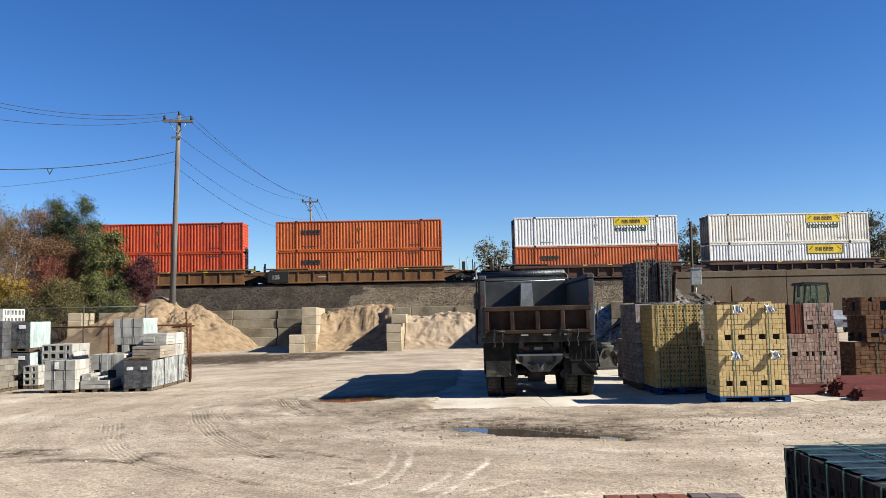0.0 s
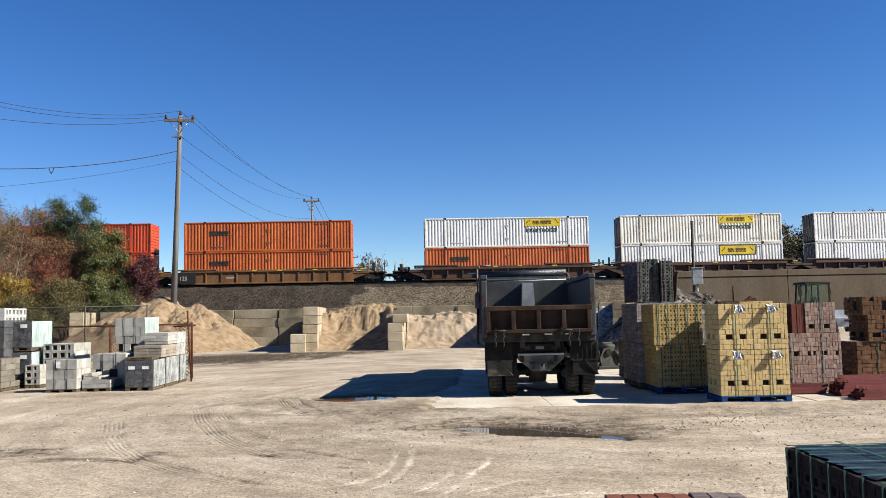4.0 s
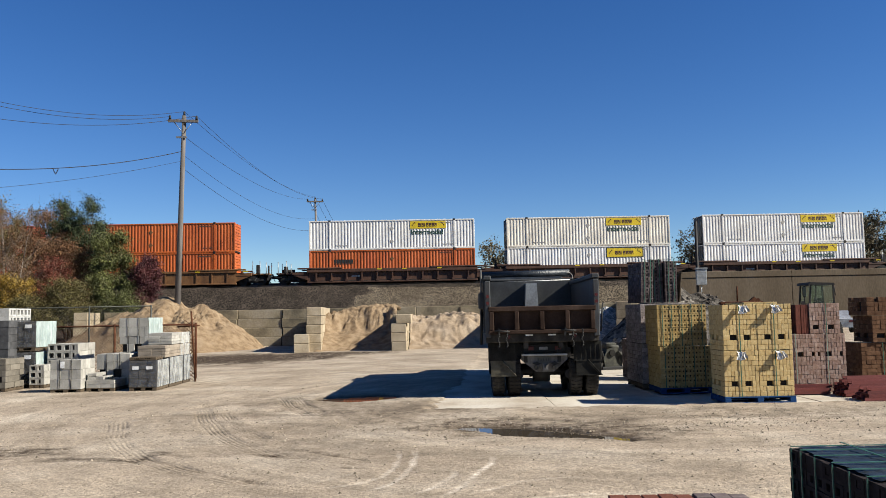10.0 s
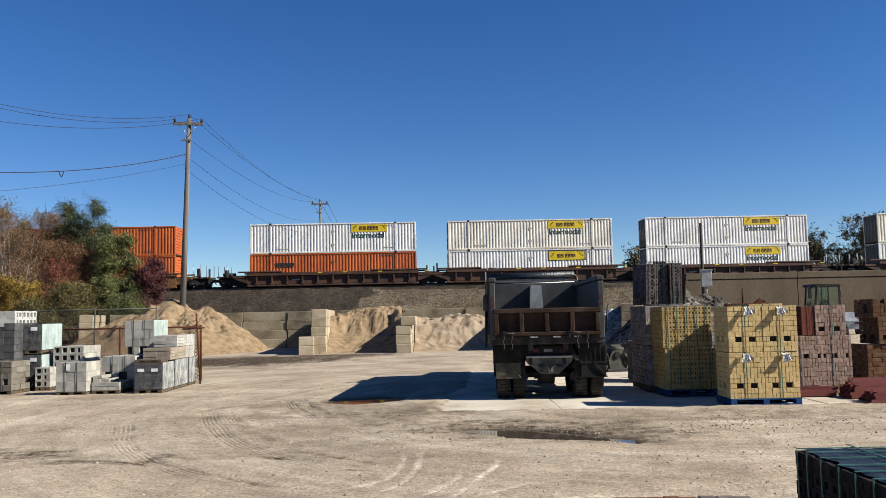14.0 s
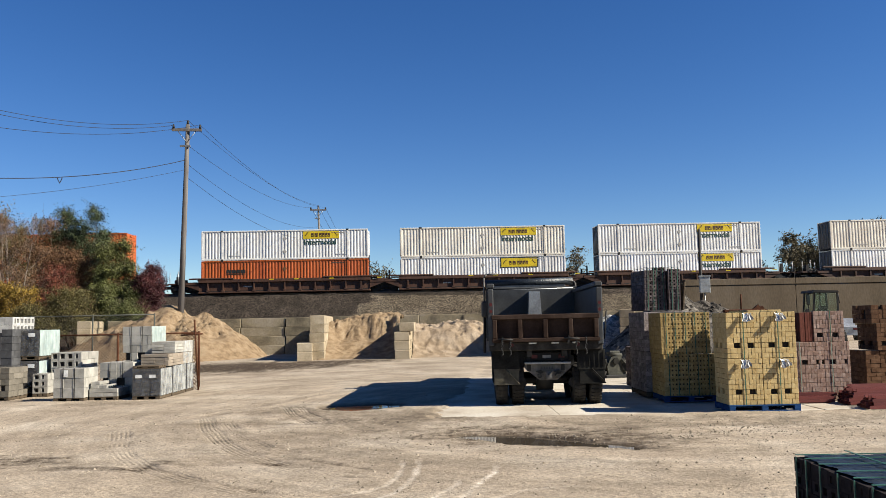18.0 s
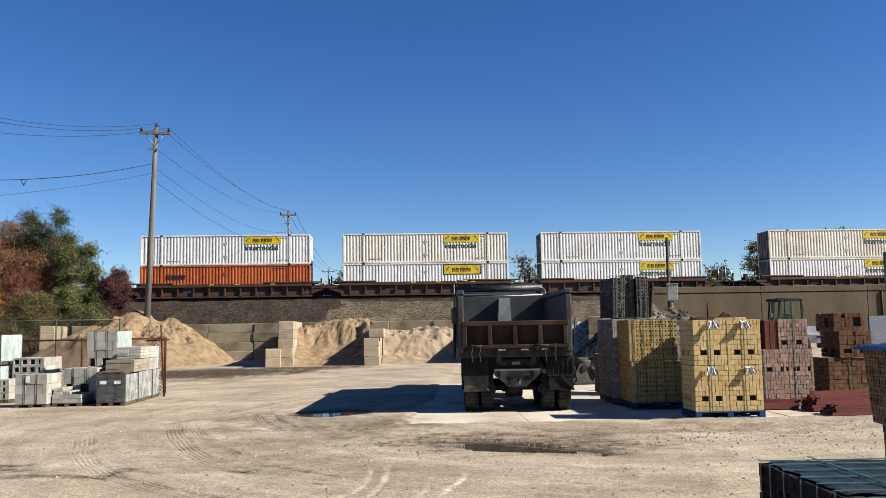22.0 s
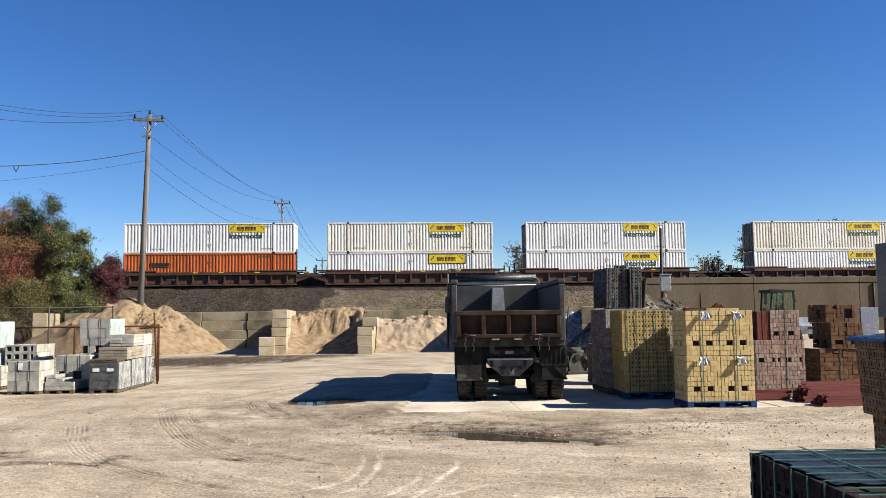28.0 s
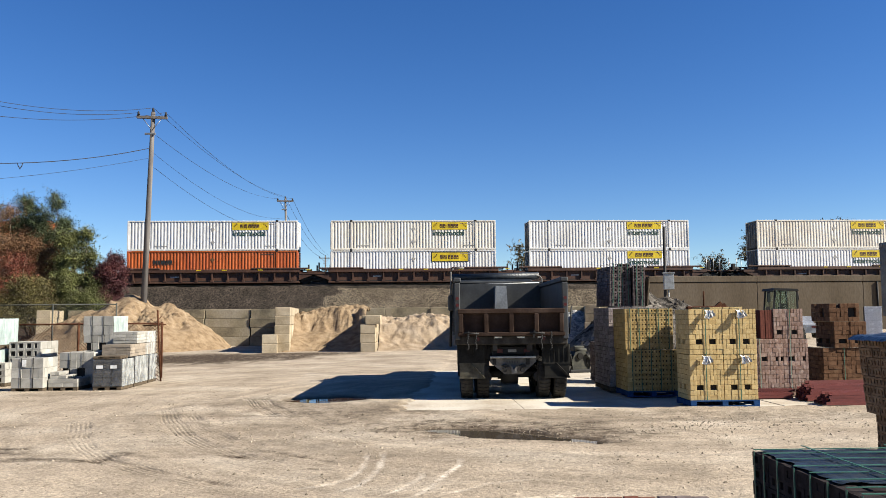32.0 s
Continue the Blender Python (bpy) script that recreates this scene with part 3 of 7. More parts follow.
def lettering(text, size, material, parent, m, label="", bold=0.016):
    cu = bpy.data.curves.new("lettering", "FONT")
    cu.body, cu.size, cu.extrude, cu.offset, cu.align_x = text, size, 0.004, bold, "LEFT"
    tmp = bpy.data.objects.new("lettering_tmp", cu)
    scene.collection.objects.link(tmp)
    dg = bpy.context.evaluated_depsgraph_get()
    me = bpy.data.meshes.new_from_object(tmp.evaluated_get(dg))
    bpy.data.objects.remove(tmp)
    me.materials.clear()
    me.materials.append(material)
    ob = new("lettering", me)
    ob.parent = parent
    ob.matrix_basis = m
    if label:
        ob["label"] = label
    return ob


def container(paint, label, marks):
    """A 53-foot box; its origin is the lower front left corner, its front looks to -y."""
    root = empty("shipping_container", pose(0, 0, 0), label, "shipping container", "containers on the train")
    part("side_panel", corrugated(CL - 0.24, 0.16, CH - 0.12, 0.03, 0.028, 52), paint, root).location.x = 0.12
    part("side_panel", corrugated(CL - 0.24, 0.16, CH - 0.12, CW - 0.08, 0.045, 52), paint, root).location.x = 0.12
    part("roof", abox(0.05, CL - 0.05, 0.05, CW - 0.05, CH - 0.09, CH - 0.03), paint, root)
    part("floor", abox(0.05, CL - 0.05, 0.05, CW - 0.05, 0.06, 0.16), M_IRON, root)
    for y in (0.0, CW - 0.12):
        part("top_rail", abox(0, CL, y, y + 0.12, CH - 0.12, CH, bevel=0.015), paint, root)
        part("bottom_rail", abox(0, CL, y, y + 0.12, 0, 0.17, bevel=0.015), paint, root)
        for x in (0.0, CL - 0.14):
            part("corner_post", abox(x, x + 0.14, y, y + 0.12, 0.17, CH - 0.12, bevel=0.015), paint, root)
        for x in (1.94, CL - 2.06):
            part("stacking_post", abox(x, x + 0.12, y - 0.004, y + 0.08, 0.17, CH - 0.12), paint, root)
            part("corner_casting", abox(x - 0.06, x + 0.18, y - 0.012, y + 0.13, CH - 0.13, CH + 0.045, bevel=0.02), M_IRON, root)
            part("corner_casting", abox(x - 0.06, x + 0.18, y - 0.012, y + 0.13, -0.01, 0.13, bevel=0.02), M_IRON, root)
    door = part("end_door", abox(-0.0, 0.06, 0.12, CW - 0.12, 0.17, CH - 0.12), M_DARKEND if paint in (M_WHITE, M_CREAM) else paint, root)
    for y in (0.45, 1.0, 1.55, 2.1):
        part("locking_bar", atube((-0.03, y, 0.2), (-0.03, y, CH - 0.15), 0.025, 6), M_GALV, door)
    end = part("end_wall", abox(CL - 0.06, CL - 0.02, 0.12, CW - 0.12, 0.17, CH - 0.12), paint, root)
    for k in range(9):
        part("rib", abox(CL - 0.02, CL + 0.02, 0.14, CW - 0.14, 0.3 + k * 0.28, 0.42 + k * 0.28, bevel=0.02), paint, end)
    f = 0.018
    ink = M_GREYTAG if paint in (M_WHITE, M_CREAM) else M_DARKEND
    if marks in ("panel", "framed", "panel_only"):
        if marks == "framed":
            part("logo_frame", abox(9.75, 13.45, 0.022, 0.04, CH - 1.16, CH - 0.16), M_INK, root)
            part("logo_panel", abox(9.85, 13.35, f, 0.022, CH - 1.08, CH - 0.24), M_YELLOW, root, "yellow logo panel in a dark frame")
            z0 = CH - 0.86
        else:
            part("logo_panel", abox(9.85, 13.35, f, 0.04, CH - 0.90, CH - 0.18), M_YELLOW, root, "yellow logo panel with dark marks")
            z0 = CH - 0.72
        for x, w in ((10.64, 0.19), (10.87, 0.06), (10.98, 0.21), (11.23, 0.06), (11.42, 0.23), (11.70, 0.23), (11.98, 0.23), (12.25, 0.20)):
            part("logo_mark", abox(x, x + w, f - 0.006, f, z0, z0 + 0.36), M_LOGOINK, root)
            if w > 0.1:
                part("logo_gap", abox(x + w * 0.36, x + w * 0.66, f - 0.009, f - 0.006, z0 + 0.05, z0 + 0.15), M_YELLOW, root)
        for x, d in ((10.02, 0.12), (12.86, -0.12)):
            for q in range(3):
                part("logo_mark", abox(x + 0.12 * q, x + 0.12 * q + 0.09, f - 0.006, f, z0 + 0.22 + d * (q - 1), z0 + 0.34 + d * (q - 1)), M_LOGOINK, root)
    if marks == "panel":
        lettering("Intermodal", 0.72, M_GREENINK, root, pose(9.90, 0.027, CH - 1.47, 90, 0, 0), "dark green lettering")
    if marks == "dark":
        for x, w in ((2.45, 0.2), (2.7, 0.18), (2.93, 0.2), (3.18, 0.2), (3.43, 0.18), (3.66, 0.1), (3.81, 0.2), (4.06, 0.2)):
            part("logo_mark", abox(x, x + w, f, 0.04, CH - 1.2, CH - 0.88), M_INK, root)
        part("logo_line", abox(2.45, 4.28, f, 0.04, CH - 1.32, CH - 1.26), M_INK, root)
    for z in (CH - 0.85, CH - 2.1):
        part("placard", abox(-0.15, 0.15, f, 0.04, -0.15, 0.15, m=pose(8.05, 0, z, 0, 45, 0)), M_GREYTAG if paint in (M_WHITE, M_CREAM) else M_CARYEL, root)
    for x, w, z in ((2.6, 0.55, 0.42), (3.25, 0.5, 0.42), (13.0, 0.5, 0.42), (13.65, 0.45, 0.42), (12.6, 1.3, CH - 0.35)):
        part("stencil", abox(x, x + w, f, 0.04, z, z + 0.06), ink, root)
    return root


WHEELS = []


def bogie(parent, x):
    b = part("bogie", abox(x - 0.45, x + 0.45, -1.15, 1.15, 0.55, 0.90, bevel=0.05), M_IRON, parent)
    for dx in (-0.35, 0.35):
        for k in range(3):
            part("spring", atube((x + dx * 0.5 + (k - 1) * 0.12, -1.13, 0.36), (x + dx * 0.5 + (k - 1) * 0.12, -1.13, 0.60), 0.05, 8), M_IRON, b)
    part("brake_rigging", prism([(x - 1.5, 0.30), (x + 1.5, 0.30), (x + 1.25, 0.86), (x - 1.25, 0.86)], "y", -0.62, 0.62), M_IRON, b)
    for y in (-1.0, 1.0):
        part("side_frame", prism([(x - 1.2, 0.42), (x - 1.05, 0.62), (x - 0.4, 0.72), (x + 0.4, 0.72), (x + 1.05, 0.62), (x + 1.2, 0.42), (x + 0.7, 0.42), (x + 0.3, 0.28), (x - 0.3, 0.28), (x - 0.7, 0.42)], "y", y - 0.08, y + 0.08), M_IRON, b)
    for dx in (-0.89, 0.89):
        bm = bmesh.new()
        for y in (-0.75, 0.75):
            tube(bm, (0, y - 0.065, 0), (0, y + 0.065, 0), 0.46, 20)
        tube(bm, (0, -0.95, 0), (0, 0.95, 0), 0.08, 8)
        w = part("wheelset", bm, M_IRON, b)
        w.matrix_basis = pose(x + dx, 0, 0.46)
        WHEELS.append(w)
    return b


def well_car(paint, label, low_left, low_right, plate=False):
    """One well of a stack car: origin on the rail, below the container's left end, on the track's middle."""
    root = empty("well_car", pose(0, 0, 0), label, "rail car", "rail cars")
    brown = paint is M_CARBROWN
    for s in (-1, 1):
        def slab(u0, u1, x0, x1, z0, z1, bevel=0.0):
            y0, y1 = sorted((s * u0, s * u1))
            return abox(x0, x1, y0, y1, z0, z1, bevel=bevel)
        web = 1.36 if brown else 1.46
        sill = part("side_sill", slab(web - 0.03, web + 0.03, -0.15, CL + 0.15, 0.16, 1.30), paint, root)
        part("top_chord", slab(web - 0.06, 1.60, -0.2, CL + 0.2, 1.12 if brown else 1.24, 1.44, 0.02), paint, sill)
        part("bottom_chord", slab(web - 0.06, 1.58, -0.2, CL + 0.2, 0.10, 0.24, 0.02), paint, sill)
        for k in range(11):
            x = 0.7 + k * (CL - 1.4) / 10
            part("rib", slab(web, 1.56, x - 0.06, x + 0.06, 0.24, 1.14 if brown else 1.26), paint, sill)
            if brown:
                part("rib_foot", slab(1.50, 1.60, x - 0.14, x + 0.14, 0.24, 0.40), paint, sill)
        for x in (1.2, CL - 3.2):
            part("raised_chord", slab(1.36, 1.64, x - (2.3 if x < 2 else 1.2), x + (2.0 if x < 2 else 4.3), 1.44, 1.58, 0.03), paint, sill)
        for x in (6.6, 9.0, 12.4, 17.0):
            part("reflector", slab(1.60, 1.612, x, x + 0.45, 1.32, 1.40), M_YELLOW, sill)
        part("stencil", slab(web + 0.03, web + 0.034, 4.1, 4.9, 0.66, 0.78), M_GREYTAG, sill)
        if plate:
            p = part("end_panel", slab(1.50, 1.62, -0.75, 1.25, 0.20, 1.30, 0.02), M_IRON, sill, "black end panel with white numerals")
            if s < 0:
                lettering("125", 0.52, M_GREYTAG, p, pose(-0.35, -1.628, 0.55, 90, 0, 0), "white numerals")
    part("well_floor", abox(0, CL, -1.4, 1.4, 0.2, 0.33), M_IRON, root)
    part("centre_sill", abox(-3.2 if low_left else -1.7, 0.0, -0.35, 0.35, 0.5, 1.0), M_IRON, root)
    part("centre_sill", abox(CL, CL + (3.2 if low_right else 1.7), -0.35, 0.35, 0.5, 1.0), M_IRON, root)
    for x0, x1 in ((-1.62, -0.15), (CL + 0.15, CL + 1.62)):
        pl = part("end_platform", abox(x0, x1, -1.5, 1.5, 0.92, 1.20, bevel=0.02), paint, root)
        part("bolster", abox(x0, x1, -0.4, 0.4, 0.8, 1.0), M_IRON, pl)
        for y in (-1.4, 1.4):
            part("bracket", prism([(x0, 0.92), (x1, 0.92), (x0, 0.38)] if x0 > 0 else [(x0, 0.92), (x1, 0.92), (x1, 0.38)], "y", y - 0.06, y + 0.06), paint, pl)
    bogie(root, -1.62)
    if low_right:
        bogie(root, CL + 1.62)
        x0 = CL + 1.4
        pl = part("coupler_deck", abox(x0, x0 + 1.9, -1.2, 1.2, 1.0, 1.14, bevel=0.02), paint, root)
        for x, y, h in ((x0 + 0.3, -1.25, 2.35), (x0 + 1.0, -1.25, 2.35), (x0 + 1.6, -1.25, 2.2), (x0 + 1.7, 1.1, 2.3)):
            part("handrail_post", atube((x, y, 1.0), (x, y, h), 0.035, 6), M_GALV, pl)
        part("brake_housing", abox(x0 + 0.55, x0 + 0.85, -0.9, -0.5, 1.14, 2.0, bevel=0.04), M_IRON, pl)
        part("coupler", abox(x0 + 1.6, x0 + 2.4, -0.14, 0.14, 0.62, 0.92, bevel=0.04), M_IRON, pl)
        part("air_hose", atube((x0 + 2.0, -0.3, 0.9), (x0 + 2.3, -0.3, 0.35), 0.04, 6), M_IRON, pl)
        part("ladder", abox(x0 + 1.75, x0 + 1.82, -1.2, -0.7, 0.5, 1.9), M_IRON, pl)
    if low_left:
        x0 = -3.2
        pl = part("coupler_deck", abox(x0, x0 + 1.9, -1.2, 1.2, 1.0, 1.14, bevel=0.02), paint, root)
        part("air_reservoir", atube((x0 + 0.5, -0.6, 1.32), (x0 + 1.7, -0.6, 1.32), 0.17, 12), M_IRON, pl)
        part("coupler", abox(x0 - 0.5, x0 + 0.3, -0.14, 0.14, 0.62, 0.92, bevel=0.04), M_IRON, pl)
        part("crossover_step", abox(x0 - 0.1, x0 + 0.5, -1.45, -1.1, 0.70, 0.76), M_IRON, pl)
        for x, y, h in ((x0 + 0.2, -1.25, 2.2), (x0 + 1.0, -1.25, 2.3), (x0 + 1.45, -1.25, 2.0), (x0 + 0.2, 1.1, 2.2)):
            part("handrail_post", atube((x, y, 1.0), (x, y, h), 0.035, 6), M_GALV, pl)
        part("brake_housing", abox(x0 + 0.7, x0 + 1.05, -0.9, -0.5, 1.14, 1.8, bevel=0.04), M_IRON, pl)
    else:
        pl = part("link_deck", abox(-2.3, -0.9, -0.9, 0.9, 1.16, 1.3, bevel=0.02), paint, root)
        for x, y, z in ((-2.2, -0.9, 1.9), (-1.2, -0.9, 2.1), (-1.5, 0.4, 1.9)):
            part("hose_post", abox(x, x + 0.14, y, y + 0.14, 1.3, z), M_IRON, pl)
    return root


# left ends of the six stacks along the track when the shift is zero
STACKS = [(-53.6, M_RED, M_RED, "dark", "dark", M_CARYEL, True, False, "bright red-orange"), (-34.3, M_ORANGE, M_ORANGE, "dark", "dark", M_CARYEL, False, True, "orange"),
          (-11.0, M_ORANGE, M_WHITE, "dark", "panel", M_CARBROWN, True, False, ""), (8.30, M_WHITE, M_CREAM, "framed", "panel", M_CARBROWN, False, False, ""),
          (27.75, M_WHITE, M_WHITE, "panel", "panel", M_CARBROWN, False, True, ""), (50.9, M_WHITE, M_CREAM, "panel", "panel", M_CARBROWN, True, False, "")]
SHIFT = [(0, 18.73), (0.5, 17.55), (1, 16.4), (1.5, 15.31), (2, 14.24), (2.5, 13.08), (3, 11.95), (3.5, 10.85), (5.5, 6.7), (6, 5.73), (6.5, 4.81), (7, 3.83), (7.5, 2.80), (8, 1.83), (8.5, 0.86), (9, 0.0), (9.5, -0.90), (10, -1.83), (10.5, -2.72), (11, -3.55), (11.5, -4.34), (12, -5.15), (12.5, -5.93), (13, -6.64), (13.5, -7.34), (14, -8.03), (14.5, -8.74), (16.5, -11.0), (17, -11.54), (17.5, -12.08), (18, -12.55), (18.5, -12.96), (19, -13.38), (19.5, -13.76), (20, -14.11), (20.5, -14.43), (21, -14.73), (21.5, -15.0), (22, -15.24), (22.5, -15.46), (23, -15.64), (23.5, -15.79), (24, -15.92), (24.5, -16.04), (25, -16.11), (25.5, -16.14), (26, -16.14), (32, -16.14)]
MOVERS = []
for s, low, top, lm, tm, paint, cl, cr, tone in STACKS:
    name = lambda p: {M_RED: "bright red-orange", M_ORANGE: "orange", M_WHITE: "white", M_CREAM: "cream-white"}[p]
    car = well_car(paint, "rust-brown articulated well car on the rails" if paint is M_CARBROWN else "ochre-brown articulated well car on the rails", cl, cr, s == -34.3)
    MOVERS.append((car, TRACK @ pose(s, 0, RAIL_Z)))
    a = container(low, "corrugated %s container sitting in a well car" % name(low), lm)
    MOVERS.append((a, TRACK @ pose(s, -1.3, RAIL_Z + 0.33)))
    b = container(top, "corrugated %s container stacked on another container" % name(top), tm)
    MOVERS.append((b, TRACK @ pose(s, -1.3, RAIL_Z + 0.33 + CH + 0.03)))

# ---------------------------------------------------------------- storage bays
def big_block(w, d, h, material=M_BIGBLOCK):
    bm = abox(0.022, w - 0.022, 0, d, 0.003, h - 0.003, bevel=0.018)
    for v in bm.verts:
        v.co += Vector((noise.noise(v.co * 3), noise.noise(v.co * 3 + Vector((9, 0, 0))), 0)) * 0.02
    return mesh_of("block", bm, material)


def build_bays():
    h = 0.555
    long_me = big_block(2.72, 0.75, h, M_WALLBLOCK)
    wall = empty("wall_bays", pose(0, 50, 0), "rear wall of stacked buff precast concrete blocks", "block wall", kind="structure")
    for r in range(4):
        for i in range(1, 13):
            x = -23.4 + i * 2.72 + (0.06 if r % 2 else 0)
            piece("block", long_me, wall, pose(x, 0.03 * math.sin(i * 3 + r), r * h))
    cross = big_block(0.78, 1.8, 0.44)
    for x, y0, rows, jut, skew in ((-6.75, 40.6, 5, 0.55, 5.0), (-2.5, 39.9, 4, 0.0, 0), (3.5, 40.2, 5, 0.0, 0), (-20.9, 46.4, 5, 0.0, 12), (8.85, 41.6, 5, 0.0, -12)):
        root = empty("wall_divider", pose(x, y0, 0, 0, 0, skew), "bay divider of stacked buff precast concrete blocks", "block wall", kind="structure")
        for r in range(rows):
            for k in range(2 if x < -20 else 5):
                dx = 0.22 if (rows == 4 and r == 3 and k == 0) else 0.0
                piece("block", cross, root, pose(dx + 0.02 * math.sin(r * 5 + k), k * 1.82, r * 0.445, 0, 0, 0.6 * math.sin(k * 2 + r)))
        if jut:
            for r in range(2):
                piece("block", cross, root, pose(-jut, -0.75, r * 0.445, 0, 0, 3))


build_bays()


def lump(x, y, cx, cy, rx, ry, h, p=1.3):
    r = math.hypot((x - cx) / rx, (y - cy) / ry)
    return h * max(0.0, 1 - r ** p) if r < 1 else -0.2


def sand_left(x, y):
    z = max(lump(x, y, -15.9, 47.2, 5.2, 6.4, 3.1, 1.25), lump(x, y, -14.2, 46.6, 3.9, 5.4, 2.75, 1.35), lump(x, y, -18.4, 47.8, 4.0, 4.5, 2.3, 1.2), lump(x, y, -12.8, 46.2, 2.6, 4.0, 1.7, 1.2))
    if z <= 0:
        return z
    slump = 0.45 * abs(noise.noise(Vector((x * 0.8 + y * 0.3, y * 0.4, 8)))) * smooth(0.5, 1.6, z)
    # a scarp where a loader bit into the side, with clods hanging at its lip
    bite = smooth(-15.4, -14.9, x + 0.4 * fbm(y * 0.8, x * 0.3, 2)) * smooth(47.4, 45.6, y) * smooth(1.2, 2.2, z)
    rough = 0.13 * abs(noise.noise(Vector((x * 2.6, y * 1.6, 12)))) + 0.16 * fbm(x * 5, y * 4, 9) + 0.08 * fbm(x * 12, y * 9, 5)
    return z - slump - 0.38 * bite + rough * (0.45 + bite) * smooth(0.8, 2.0, z) + 0.16 * fbm(x * 0.7, y * 0.7) + 0.04 * fbm(x * 2.6, y * 2.6, 4)


def sand_mid(x, y):
    """A fan of slipped sand below, a finely fluted standing face above it, a rough crest on top."""
    left = -6.35 - 0.087 * (y - 40.6)
    if x < left:
        return -0.2
    flute = 0.16 * abs(noise.noise(Vector((x * 6.5, 0.2 * y, 3)))) + 0.10 * abs(noise.noise(Vector((x * 15.0, 0.4 * y, 5))))
    bowl = 0.50 * ((x + 4.3) / 1.8) ** 2
    lean = 1.5 * smooth(left + 1.3, left, x) + 1.0 * smooth(-3.2, -2.45, x)
    t = y - 41.0 - 0.6 * fbm(x * 0.6, y * 0.3, 2) + lean - bowl
    fan = 1.30 * smooth(-0.6, 5.4, t) + 0.025 * noise.noise(Vector((math.atan2(x + 4.3, y - 47.5) * 22, 0.2 * t, 7)))
    face = smooth(3.3, 5.2, t + flute * 0.9 + 0.25 * fbm(x * 1.2, y * 0.6, 15))
    top = 0.80 + 0.20 * math.sin((x + 5.2) * 1.1) + 0.20 * fbm(x * 1.3, y * 1.1, 5) + 0.13 * fbm(x * 4, y * 3.5, 6) * smooth(4.2, 5.2, t) + 0.06 * fbm(x * 10, y * 8, 9)
    return fan + face * top - 0.05 * smooth(0.5, -0.4, t) - 0.03


def sand_right(x, y):
    t = y - 41.0 + 0.5 * fbm(x * 0.6, y * 0.6, 6)
    s = smooth(-0.4, 4.6, t)
    flute = 0.45 * abs(noise.noise(Vector((x * 2.2 + y * 0.7, y * 0.5, 3)))) + 0.22 * abs(noise.noise(Vector((x * 5.5 + y, y * 1.1, 8)))) + 0.10 * abs(noise.noise(Vector((x * 13, y * 3, 4))))
    face = smooth(2.0, 4.2, t + flute)
    return s * 1.25 + face * (0.50 + 0.10 * math.sin(x * 1.7) + 0.18 * fbm(x * 2.0, y * 1.6, 2)) - 0.30 * flute * smooth(0.4, 2.0, t) + 0.06 * fbm(x * 7, y * 6, 3) * s - 0.05 - 0.3 * smooth(1.0, 3.6, x) * (1 - s)


def stone_heap(x, y):
    return max(lump(x, y, 9.3, 46.5, 3.6, 4.6, 2.0, 1.1), lump(x, y, 7.0, 46.0, 3.2, 4.0, 1.7, 1.1)) + 0.15 * fbm(x * 2.5, y * 2.5)


heap("sand_heap", sand_left, -22, -10, 40, 49.9, 0.09, M_SAND, "tall heap of tan sand against a block wall", "sand heap")
heap("sand_heap", sand_mid, -7.7, -2.45, 40.3, 49.9, 0.06, M_SAND, "tan sand bank with rain gullies inside a bay", "sand heap")
heap("sand_heap", sand_right, -1.70, 3.5, 40.6, 49.9, 0.07, M_SANDPALE, "low pale tan sand bank inside a bay", "sand heap")
heap("gravel_heap", stone_heap, 4.3, 12.5, 41.5, 49.9, 0.13, M_GRAVEL, "pale crushed stone heap inside a bay", "gravel heap")


def rubble_z(x, y):
    return max(lump(x, y, 8.5, 30.6, 3.2, 3.0, 3.0, 1.0), lump(x, y, 9.7, 30.6, 5.0, 2.8, 2.45, 1.0))


def build_rubble():
    random.seed(5)
    bm = bmesh.new()
    for i in range(4200):
        u, v = random.random(), random.random()
        x, y = 6.8 + 6.5 * u, 28.0 + 3.2 * v
        top = rubble_z(x, y)
        if top < 0:
            continue
        s = random.uniform(0.02, 0.045) + 0.07 * random.random() ** 5
        box(bm, -s, s, -s * 0.7, s * 0.7, -s * 0.35, s * 0.35, m=pose(x, y, top * random.uniform(0.85, 1.0), random.uniform(-50, 50), random.uniform(-50, 50), random.uniform(0, 180)))
    ob = part("rubble_pile", bm, M_RUBBLE)
    tagged(ob, "grey heap of broken concrete rubble", "rubble", kind="stuff")
    heap("rubble_core", lambda x, y: rubble_z(x, y) + 0.1 * fbm(x * 3, y * 3), 5.8, 14.2, 27.2, 33.8, 0.14, M_RUBBLEC, "grey rubble and dirt heap", "rubble")


build_rubble()


# ---------------------------------------------------------------- poles and cables
def sag_cable(name, p, q, sag, r, label, n=20):
    bm = bmesh.new()
    p, q = Vector(p), Vector(q)
    pts = [p.lerp(q, i / n) - Vector((0, 0, sag * 4 * (i / n) * (1 - i / n))) for i in range(n + 1)]
    d = (q - p).normalized()
    u = d.orthogonal().normalized()
    w = d.cross(u)
    rings = [[bm.verts.new(c + (u * math.cos(k * 1.2566) + w * math.sin(k * 1.2566)) * r) for k in range(5)] for c in pts]
    for a, b in zip(rings, rings[1:]):
        for k in range(5):
            bm.faces.new((a[k], a[(k + 1) % 5], b[(k + 1) % 5], b[k]))
    ob = part(name, bm, M_WIRE)
    return tagged(ob, label, "cable", "overhead cables")


